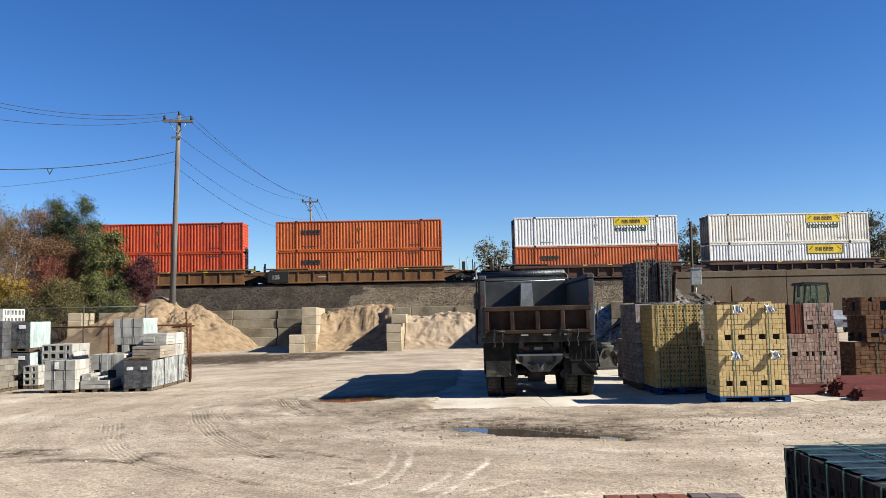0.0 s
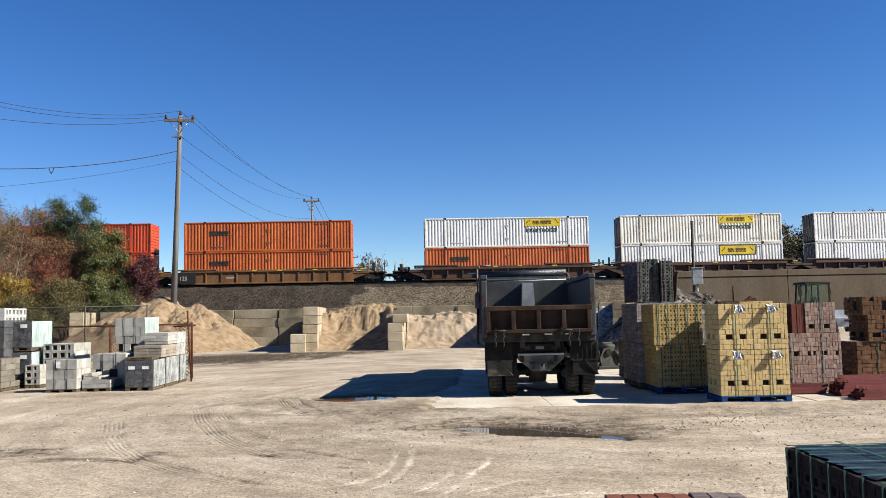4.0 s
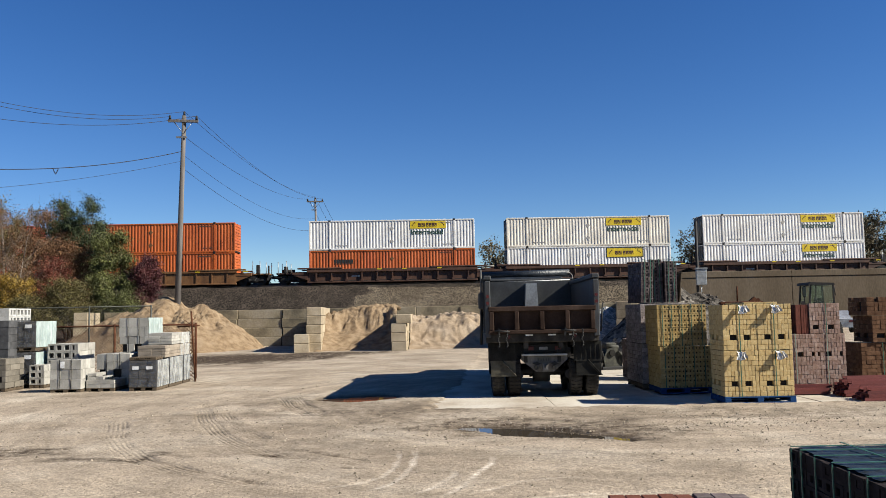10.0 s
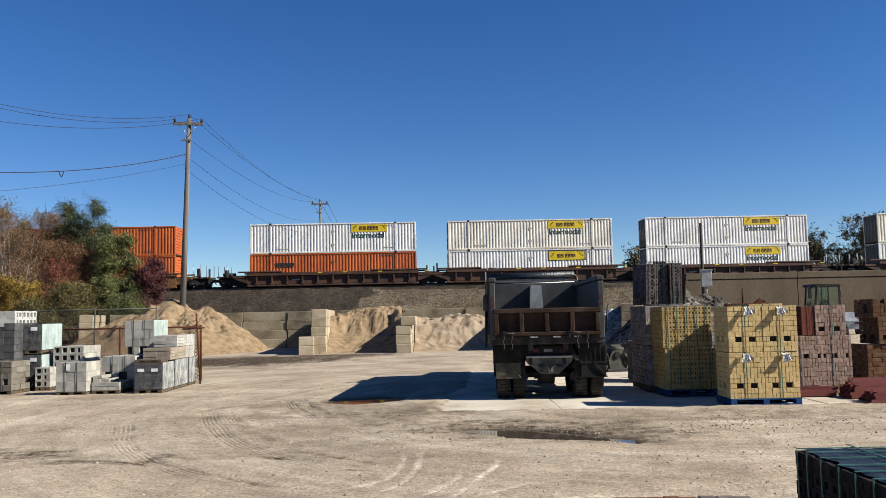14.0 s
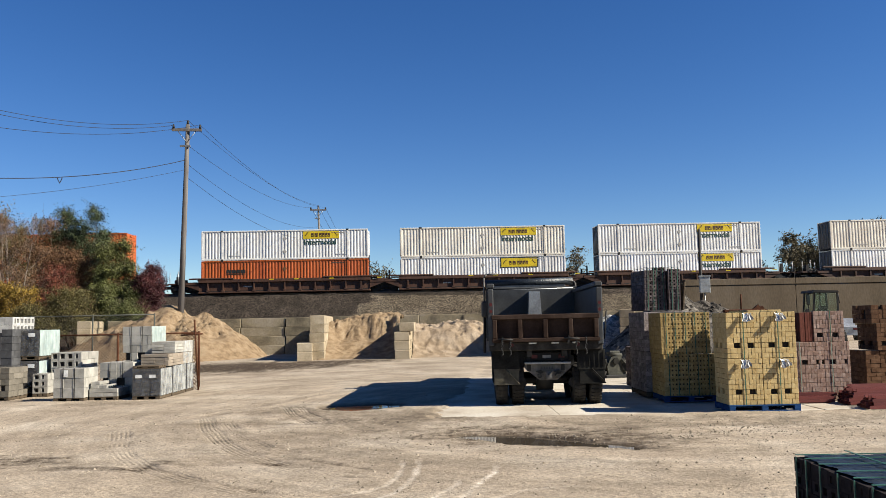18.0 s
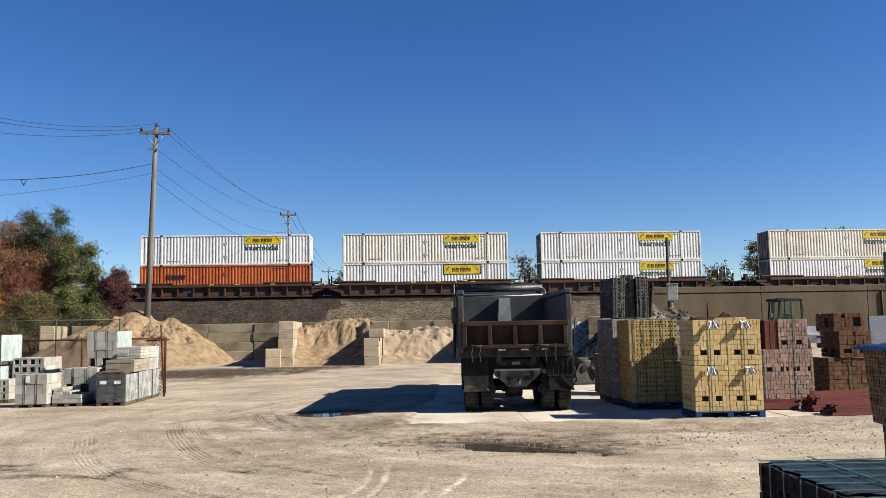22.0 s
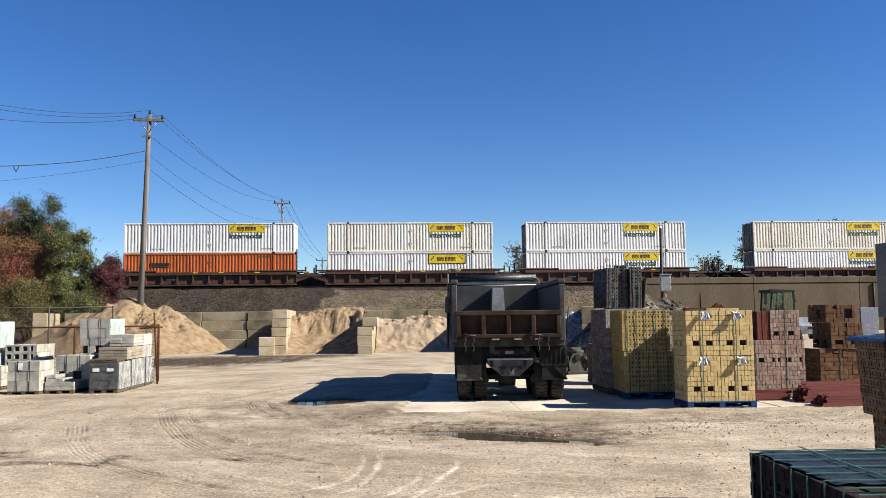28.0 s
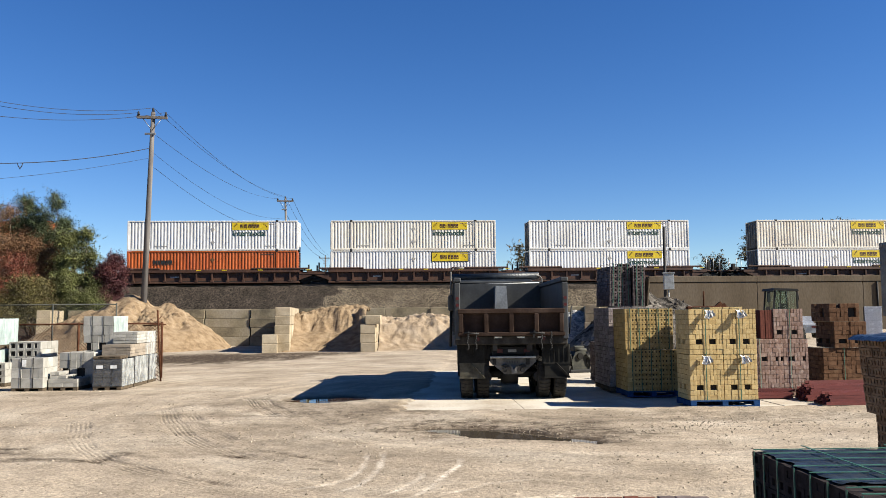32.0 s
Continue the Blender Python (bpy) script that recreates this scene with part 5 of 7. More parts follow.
def cored_mesh(w, h, d, n, share, tall, material, deep=0.07):
    """A piece seen end on, with n open cores in its front."""
    key = (round(w, 3), round(h, 3), round(d, 3), n, share, tall, material.name)
    if key in MESHES:
        return MESHES[key]
    bm = bmesh.new()
    g = 0.002
    x0, x1, z0, z1 = g, w - g, g, h - g
    cw = (x1 - x0) / n
    quad = lambda *p: bm.faces.new([bm.verts.new(q) for q in p])
    for i in range(n):
        a, b = x0 + i * cw, x0 + (i + 1) * cw
        mx, mz = (a + b) / 2, (z0 + z1) / 2
        hx, hz = cw * share / 2, (z1 - z0) * tall / 2
        o = [(a, z0), (b, z0), (b, z1), (a, z1)]
        c = [(mx - hx, mz - hz), (mx + hx, mz - hz), (mx + hx, mz + hz), (mx - hx, mz + hz)]
        for k in range(4):
            j = (k + 1) % 4
            quad((o[k][0], 0, o[k][1]), (o[j][0], 0, o[j][1]), (c[j][0], 0, c[j][1]), (c[k][0], 0, c[k][1]))
            quad((c[k][0], 0, c[k][1]), (c[j][0], 0, c[j][1]), (c[j][0], deep, c[j][1]), (c[k][0], deep, c[k][1]))
        quad(*[(p[0], deep, p[1]) for p in c])
    quad((x0, 0, z0), (x0, 0, z1), (x0, d, z1), (x0, d, z0))
    quad((x1, 0, z0), (x1, d, z0), (x1, d, z1), (x1, 0, z1))
    quad((x0, 0, z1), (x1, 0, z1), (x1, d, z1), (x0, d, z1))
    quad((x0, 0, z0), (x0, d, z0), (x1, d, z0), (x1, 0, z0))
    MESHES[key] = mesh_of("brick", bm, material)
    return MESHES[key]


def notched_mesh(w, h, d, n, share, material):
    """The lowest course: its cores are cut in half and open below."""
    key = ("notched", round(w, 3), round(h, 3), n, material.name)
    if key not in MESHES:
        bm = abox(0.002, w - 0.002, 0, d, h * 0.42, h - 0.002)
        cw = (w - 0.004) / n
        for i in range(n + 1):
            a, b = 0.002 + (i - 0.5 + share / 2) * cw, 0.002 + (i + 0.5 - share / 2) * cw
            box(bm, max(0.002, a), min(w - 0.002, b), 0, d, 0.002, h * 0.42)
        MESHES[key] = mesh_of("brick", bm, material)
    return MESHES[key]


def pallet(m, w, d, material, label, h=0.12):
    root = empty("pallet", m, label, "pallet", "pallets")
    for k in range(3):
        x = k * (w - 0.11) / 2
        part("stringer", abox(x, x + 0.11, 0, d, 0.02, h - 0.02, bevel=0.004), material, root)
    n = max(4, int(d / 0.16))
    for k in range(n):
        y = k * (d - 0.1) / (n - 1)
        part("deck_board", abox(0, w, y, y + 0.1, h - 0.02, h, bevel=0.003), material, root)
    for k in range(3):
        y = k * (d - 0.1) / 2
        part("bottom_board", abox(0, w, y, y + 0.1, 0, 0.02, bevel=0.003), material, root)
    return root


def cube(name, label, category, group, m, w, d, h, bw, bh, material, front=None, left=None, right=None, top=False, voids=(), jitter=0.006, seed=0, core=None, foot=None, doubles=0.35):
    """A strapped cube of bricks or blocks; its origin is the lower front left corner. front, left, right: meshes maker or None for plain pieces."""
    rng = random.Random(seed)
    root = empty(name, m, label, category, group)
    part("core", abox(0.06, w - 0.06, 0.06, d - 0.06, 0.01, h - 0.03), core or M_CORE_SHADE, root)
    word = "block" if bh > 0.15 else "brick"
    nx, nz, ny = max(1, round(w / bw)), max(1, round(h / bh)), max(1, round(d / bw))
    cw, ch, cd = w / nx, h / nz, d / ny
    th = 0.10

    def face(count, step, place, maker):
        for r in range(nz):
            i = 0
            while i < count:
                if (r, i) in voids:
                    i += 1
                    continue
                span = 1
                if maker is None and i + 1 < count and rng.random() < doubles and (r, i + 1) not in voids:
                    span = 2
                make = foot if foot and maker and r == 0 else maker
                me = make(step, ch) if make else brick_mesh(step * span, ch, th, material)
                piece(word, me, root, place(i * step, r * ch, rng.uniform(-jitter, jitter)))
                i += span
    face(nx, cw, lambda u, z, j: pose(u, j, z), front)
    if left is not False:
        face(ny, cd, lambda u, z, j: pose(j, d - u, z, 0, 0, -90), left)
    if right is not False:
        face(ny, cd, lambda u, z, j: pose(w + j, u, z, 0, 0, 90), right)
    if top:
        for i in range(nx):
            for k in range(1, max(1, ny - 1)):
                piece(word, brick_mesh(cw, th, cd, material), root, pose(i * cw, k * cd, h - th + rng.uniform(-0.004, 0.004)))
    return root


def straps(root, w, d, h, xs, material, z0=0.0, width=0.014):
    for x in xs:
        part("strap", abox(x, x + width, -0.014, -0.009, z0, h + 0.006), material, root)
        part("strap", abox(x, x + width, -0.014, d + 0.014, h + 0.006, h + 0.010), material, root)


def tag(root, x, z, turn):
    """A crumpled paper tag on the strap: a grey folded flap and a white one, curling off the face."""
    for dx, sc, material, dy in ((0.0, 1.0, M_TAG, 0.0), (0.08, 0.8, M_GREYTAG, -0.02)):
        bm = bmesh.new()
        rows = []
        for j in range(5):
            v = j / 4
            rows.append([bm.verts.new((sc * (0.11 * (i / 4) + 0.02 * math.sin(5 * v + i)), dy - 0.025 - 0.06 * math.sin(1.4 * v) - 0.018 * math.sin(3.1 * i + 2 * v), -sc * 0.15 * v + 0.01 * math.cos(2 * i))) for i in range(5)])
        for j in range(4):
            for i in range(4):
                bm.faces.new((rows[j][i], rows[j + 1][i], rows[j + 1][i + 1], rows[j][i + 1]))
        ob = part("tag", bm, material, root, "crumpled paper tag")
        ob.matrix_basis = pose(x + dx, 0.0, z, 0, 0, turn)


def right_yard():
    # buff yellow cubes, two by two, on a blue pallet
    base = pose(5.16, 15.10, 0.03)
    pallet(base @ pose(-0.01, -0.03, 0), 1.30, 0.82, M_BLUE, "blue-painted wooden pallet under buff brick cubes")
    for lvl in range(2):
        for col in range(2):
            m = base @ pose(col * 0.645 + 0.01 * lvl * (1 - col), 0.0, 0.12 + lvl * 0.845, 0, 0, (-0.6, 0.5)[(lvl + col) % 2])
            c = cube("brick_cube", "strapped cube of buff-yellow bricks with paper tag", "brick cube", "buff brick cubes", m, 0.635, 0.75, 0.84, 0.0635, 0.0933, M_YBRICK, left=None if col == 0 else False, right=False, voids=[(2, 2), (2, 3), (2, 6), (2, 7)], seed=lvl * 2 + col, jitter=0.003, doubles=0.3)
            straps(c, 0.635, 0.75, 0.84, (0.30,), M_STRAP)
            tag(c, 0.22 + (0.02, 0.08)[(lvl + col) % 2], 0.82, (-8, 10)[col])
    # hidden cubes, added and sized to cast the slanting shadow on the cored stack
    back = pose(5.86, 15.87, 0.03)
    pallet(back, 0.66, 1.04, M_BLUE, "unseen blue-painted wooden pallet behind the buff brick cubes")
    for lvl in range(2):
        cube("brick_cube", "unseen cube of buff-yellow bricks behind the front row", "brick cube", "buff brick cubes", back @ pose(0, 0, 0.12 + lvl * 0.87), 0.65, 1.04, 0.86, 0.13, 0.0956, M_YBRICK, left=None, right=False, seed=6 + lvl)
    # tan cored cubes with holes to the front
    M_BUFF2 = mat("brick_buff_dull", (0.3695, 0.2571, 0.1044), (0.2891, 0.1928, 0.0723), (0.4337, 0.3212, 0.1447), scale=8, grain=70, each=0.10, bump=0.3, depth=0.004)
    maker = lambda s, h: cored_mesh(s, h, 0.1, 3, 0.50, 0.40, M_BUFF2)
    base = pose(4.48, 17.05, 0.03)
    pallet(base @ pose(0.03, 0, 0), 1.1, 1.0, M_BLUE, "dark blue wooden pallet under buff cored bricks")
    for lvl in range(2):
        c = cube("brick_cube", "strapped cube of tan cored bricks, holes showing", "brick cube", "cored brick cubes", base @ pose(0.03 - 0.03 * lvl, 0, 0.12 + lvl * 0.862), 1.10 - 0.08 * lvl, 1.0, 0.855, 0.212, 0.095, M_BUFF2, front=maker, right=False, seed=10 + lvl, foot=lambda s, h: notched_mesh(s, h, 0.1, 3, 0.42, M_BUFF2), jitter=0.004)
        straps(c, 1.02, 1.0, 0.855, (0.10, 0.29, 0.50, 0.70, 0.92), M_STRAP)
    # mottled grey cubes behind, and the dark stack on top
    base = pose(4.40, 18.12, 0.03, 0, 0, 1)
    pallet(base, 1.05, 1.4, M_PALLET, "worn wooden pallet under mottled grey bricks")
    for lvl in range(2):
        cube("brick_cube", "cube of mottled grey cored bricks", "brick cube", "grey brick cubes", base @ pose(0, 0, 0.12 + lvl * 0.88), 1.05, 1.4, 0.87, 0.13, 0.087, M_GBRICK, front=lambda s, h: cored_mesh(s, h, 0.1, 2, 0.4, 0.5, M_GBRICK), right=False, seed=20 + lvl)
    for k in range(3):
        c = cube("brick_cube", "tall strapped column of dark plum cored bricks", "brick cube", "dark brick columns", base @ pose((0.03, 0.30, 0.59)[k], (0.02, 0.16, 0.07)[k], 1.9, 0, (2.0, -0.8, 0.6)[k], (3, -2, 1)[k]), 0.27, 1.0, (0.90, 0.96, 0.92)[k], 0.09, 0.08, M_DBRICK, front=lambda s, h: cored_mesh(s, h, 0.1, 1, 0.5, 0.5, M_DBRICK), right=False, left=None if k == 0 else False, seed=23 + k)
        straps(c, 0.29, 1.0, 0.96, (0.07, 0.2), M_STRAP)
    ob = tagged(part("board", abox(0, 0.035, 0, 0.7, 0, 0.62, bevel=0.005), M_PALLET), "pale upright board leaning beside dark bricks", "board")
    ob.matrix_basis = base @ pose(0.93, 0.2, 1.9, 0, 6, 0)
    base = pose(4.74, 20.6, 0.03)
    cube("brick_cube", "low cube of dark cored bricks", "brick cube", "grey brick cubes", base, 0.9, 1.1, 1.0, 0.13, 0.083, M_DBRICK, front=lambda s, h: cored_mesh(s, h, 0.1, 2, 0.5, 0.5, M_DBRICK), right=False, seed=29)
    # dusty pink cubes
    base = pose(7.07, 16.75, 0.03)
    for k in range(2):
        c = cube("brick_cube", "strapped cube of dusty pink bricks", "brick cube", "pink brick cubes", base @ pose(k * 0.585, 0.02 * k, 0), 0.58, 1.0, 1.18, 0.058, 0.0908, M_PBRICK, left=None if k == 0 else False, right=False, voids=[(0, 0), (0, 1), (0, 5), (0, 6), (8, 0), (8, 3), (8, 4), (8, 8)], seed=30 + k, jitter=0.003, doubles=0.25)
        straps(c, 0.58, 1.0, 1.18, (0.13,) if k == 0 else (0.20,), M_STRAPG)
    c = cube("brick_cube", "upper cube of dusty pink bricks", "brick cube", "pink brick cubes", base @ pose(0.47, 0.05, 1.185, 0, 0, -1), 0.62, 0.9, 0.62, 0.062, 0.0886, M_PBRICK, right=False, left=False, voids=[(1, 1), (1, 2), (1, 6), (1, 7)], seed=33, jitter=0.003, doubles=0.25)
    straps(c, 0.62, 0.9, 0.62, (0.33,), M_STRAP)
    cube("brick_cube", "upper bundle of dark maroon bricks on end", "brick cube", "pink brick cubes", base @ pose(0.20, 0.06, 1.185, 0, 0, 2), 0.26, 0.85, 0.60, 0.052, 0.60, M_MAROON, right=False, seed=34, doubles=0.0, jitter=0.008)
    # brown cubes
    base = pose(9.10, 17.85, 0.03, 0, 0, 1)
    c = cube("brick_cube", "strapped cube of brown bricks", "brick cube", "brown brick cubes", base, 1.06, 1.2, 0.93, 0.106, 0.093, M_BBRICK, right=False, voids=[(0, 2), (0, 3), (0, 5), (0, 6), (0, 9)], seed=40)
    straps(c, 1.06, 1.2, 0.93, (0.47,), M_STRAP)
    c = cube("brick_cube", "middle cube of brown bricks with fork holes", "brick cube", "brown brick cubes", base @ pose(0.26, -0.03, 0.935, 0, 0, 0), 0.74, 0.8, 0.58, 0.0925, 0.0967, M_BBRICK, right=False, voids=[(1, 1), (1, 2), (1, 5), (1, 6)], seed=41, doubles=0.2)
    straps(c, 0.74, 0.8, 0.58, (0.38,), M_BBRICK)
    cube("brick_cube", "loose upper layer of brown bricks with gaps", "brick cube", "brown brick cubes", base @ pose(0.18, 0.0, 1.518, 0, 0, -2), 0.68, 0.85, 0.40, 0.085, 0.10, M_BBRICK, right=False, voids=[(1, 5), (1, 6), (2, 5), (2, 6), (3, 2)], seed=43, doubles=0.4)
    # a rusty steel stand behind the buff cubes
    root = empty("steel_stand", pose(7.35, 21.6, 0.0, 0, 0, 4), "rusty steel stand with an upright lever", "steel stand")
    part("beam", abox(0.0, 1.15, -0.06, 0.06, 1.86, 1.94, bevel=0.01), M_RUST, root)
    for x in (0.06, 1.09):
        part("leg", abox(x - 0.04, x + 0.04, -0.05, 0.05, 0.0, 1.86, bevel=0.008), M_RUST, root)
    part("lever", atube((0.48, 0, 1.94), (0.49, 0, 2.34), 0.022, 8), M_RUST, root)
    part("bracket", prism([(0.78, 1.94), (1.1, 1.94), (1.06, 2.02), (0.98, 2.0), (0.94, 2.06), (0.86, 2.0)], "y", -0.04, 0.04), M_RUST, root)


right_yard()


def red_channels():
    random.seed(3)
    prof = [(0, 0), (0.16, 0), (0.16, 0.055), (0.145, 0.055), (0.145, 0.012), (0.015, 0.012), (0.015, 0.055), (0, 0.055)]
    for row, (y0, count, x0, ln) in enumerate(((15.05, 4, 7.72, 3.6), (15.23, 4, 7.70, 3.6), (15.42, 4, 7.74, 3.6), (15.85, 5, 7.70, 3.2), (16.03, 5, 7.66, 3.2), (16.22, 6, 7.70, 3.2), (16.40, 2, 6.75, 0.95), (16.56, 3, 6.78, 0.9))):
        for k in range(count):
            ob = part("steel_channel", prism(prof, "x", 0, ln), M_REDSTEEL)
            ob.matrix_basis = pose(x0 + 0.05 * k + random.uniform(-0.05, 0.05), y0 + 0.02 * k, 0.035 + k * 0.057, 0, random.uniform(-0.15, 0.15), random.uniform(-1.2, 1.2) + (0, 0, 0, 1, 1, 1, -3, -3)[row])
            tagged(ob, "red-primed steel channel lying in a bundle", "steel channel", "red steel channels")


red_channels()


def near_yard():
    # cube of dark bricks, strapped, beside the viewer
    oval = lambda s, h: cored_mesh(s, h, 0.09, 1, 0.42, 0.5, M_XBRICK)
    c = cube("brick_cube", "dark plum brick cube with green straps and torn wrap", "brick cube", "foreground brick cubes", pose(2.005, 3.55, 0.03, 0, 0, -1), 1.15, 1.33, 0.92, 0.115, 0.082, M_XBRICK, front=None, left=oval, right=False, top=True, seed=50)
    for y in (0.06, 0.20, 0.38, 0.56, 0.74, 0.95, 1.13, 1.26):
        part("strap", abox(-0.016, -0.011, y, y + 0.012, 0, 0.93), M_STRAP, c)
        part("strap", abox(-0.016, 1.15, y, y + 0.012, 0.938, 0.942), M_STRAP, c)
    for x in (0.3, 0.8):
        part("strap", abox(x, x + 0.012, -0.01, 1.34, 0.946, 0.949), M_STRAP, c)
    for y0, y1, z0 in ((0.04, 0.30, 0.47), (0.92, 1.30, 0.56)):
        part("paper_band", abox(-0.019, -0.012, y0, y1, z0, z0 + 0.022), M_GREYTAG, c, "torn pale paper band")
    sh = bmesh.new()
    bmesh.ops.create_grid(sh, x_segments=40, y_segments=40, size=0.5)
    for v in sh.verts:
        x, y = v.co.x + 0.5, v.co.y + 0.5
        v.co = Vector((x * 1.1 + 0.03 + 0.03 * fbm(y * 6, x, 2), 0.34 + y * 0.97 + 0.03 * fbm(x * 6, y, 3), 0.926 + 0.010 * abs(fbm(x * 5, y * 5)) + 0.004 * abs(fbm(x * 16, y * 16, 4))))
    part("plastic_sheet", sh, M_TARP, c, "dark torn plastic sheet")
    c = cube("brick_cube", "dark plum brick cube with straps and a dark sheet", "brick cube", "foreground brick cubes", pose(1.95, 2.2, 0.03, 0, 0, -1), 1.15, 1.25, 0.86, 0.115, 0.082, M_XBRICK, front=None, left=oval, right=False, top=True, seed=51)
    for y in (0.15, 0.4, 0.7, 1.0, 1.18):
        part("strap", abox(-0.016, -0.011, y, y + 0.012, 0, 0.87), M_STRAP, c)
        part("strap", abox(-0.016, 1.15, y, y + 0.012, 0.868, 0.873), M_STRAP, c)
    # tall leaning stack of tan cored bricks
    cored = lambda s, h: cored_mesh(s, h, 0.1, 2, 0.34, 0.50, M_TBRICK)
    base = pose(3.99, 6.4, 0.0, 0, 0, -4)
    pallet(base @ pose(0.0, 0.05, 0.0), 0.8, 0.8, M_PALLET, "dark worn pallet under tan cored bricks")
    cube("brick_cube", "lower rows of tan cored bricks", "brick cube", "foreground brick cubes", base @ pose(0.04, 0.06, 0.12), 0.75, 0.75, 0.415, 0.125, 0.083, M_TBRICK, front=cored, left=cored, right=False, seed=52)
    cube("brick_cube", "narrow middle rows of tan cored bricks", "brick cube", "foreground brick cubes", base @ pose(0.08, 0.06, 0.54), 0.70, 0.75, 0.332, 0.117, 0.083, M_TBRICK, front=cored, left=cored, right=False, seed=59)
    c = cube("brick_cube", "tall strapped cube of tan cored bricks, leaning", "brick cube", "foreground brick cubes", base @ pose(0.02, 0.0, 0.875, 0, -4.5, 0), 0.85, 0.85, 0.664, 0.1215, 0.083, M_TBRICK, front=cored, left=cored, right=False, seed=53)
    straps(c, 0.85, 0.85, 0.664, (0.08, 0.21, 0.5), M_STRAP)
    sh = bmesh.new()
    bmesh.ops.create_grid(sh, x_segments=30, y_segments=30, size=0.5)
    for v in sh.verts:
        x, y = v.co.x + 0.5, v.co.y + 0.5
        hang = max(0.0, 0.06 - x) * 0.5
        v.co = Vector((x * 0.95 - 0.07, y * 0.95 - 0.05, 0.685 + 0.012 * fbm(x * 6, y * 6, 2) - hang))
    part("cover", sh, M_COVER, c, "dark blue plastic cover")
    # dark stack further along, half behind the tan one
    base = pose(3.62, 5.35, 0.0, 0, 0, -2)
    pallet(base, 0.8, 0.8, M_PALLET, "dark worn pallet under dark cored bricks")
    c = cube("brick_cube", "strapped cube of dark plum cored bricks in shade", "brick cube", "foreground brick cubes", base @ pose(0, 0, 0.12), 0.8, 0.8, 1.44, 0.1, 0.105, M_XBRICK, front=oval, left=oval, right=False, seed=57)
    c = cube("brick_cube", "upper cube of dark plum bricks in grey film", "brick cube", "foreground brick cubes", base @ pose(-0.01, 0, 1.74), 0.8, 0.8, 0.55, 0.1, 0.104, M_XBRICK, right=False, seed=58)
    part("wrap", abox(-0.012, 0.8, -0.022, -0.012, 0.0, 0.56), M_WRAPD, c, "grey stretch film")
    part("wrap", abox(-0.022, -0.012, -0.022, 0.8, 0.0, 0.56), M_WRAPD, c, "grey stretch film")
    pallet(base @ pose(0.0, 0, 1.565), 0.8, 0.8, M_PALLET, "pale wooden pallet between two brick cubes", 0.17)
    # low cube of red and dark bricks at the viewer's feet
    c = cube("brick_cube", "low cube of red bricks at the yard's edge", "brick cube", "foreground brick cubes", pose(1.01, 4.66, 0.03, 0, 0, -2), 0.52, 0.75, 0.58, 0.105, 0.08, M_RBRICK, left=False, right=False, top=True, seed=54)
    c = cube("brick_cube", "low cube of dark bricks under a sheet", "brick cube", "foreground brick cubes", pose(1.54, 4.64, 0.03, 0, 0, -2), 0.33, 0.75, 0.58, 0.11, 0.08, M_DBRICK, left=False, right=False, top=True, seed=55)


near_yard()


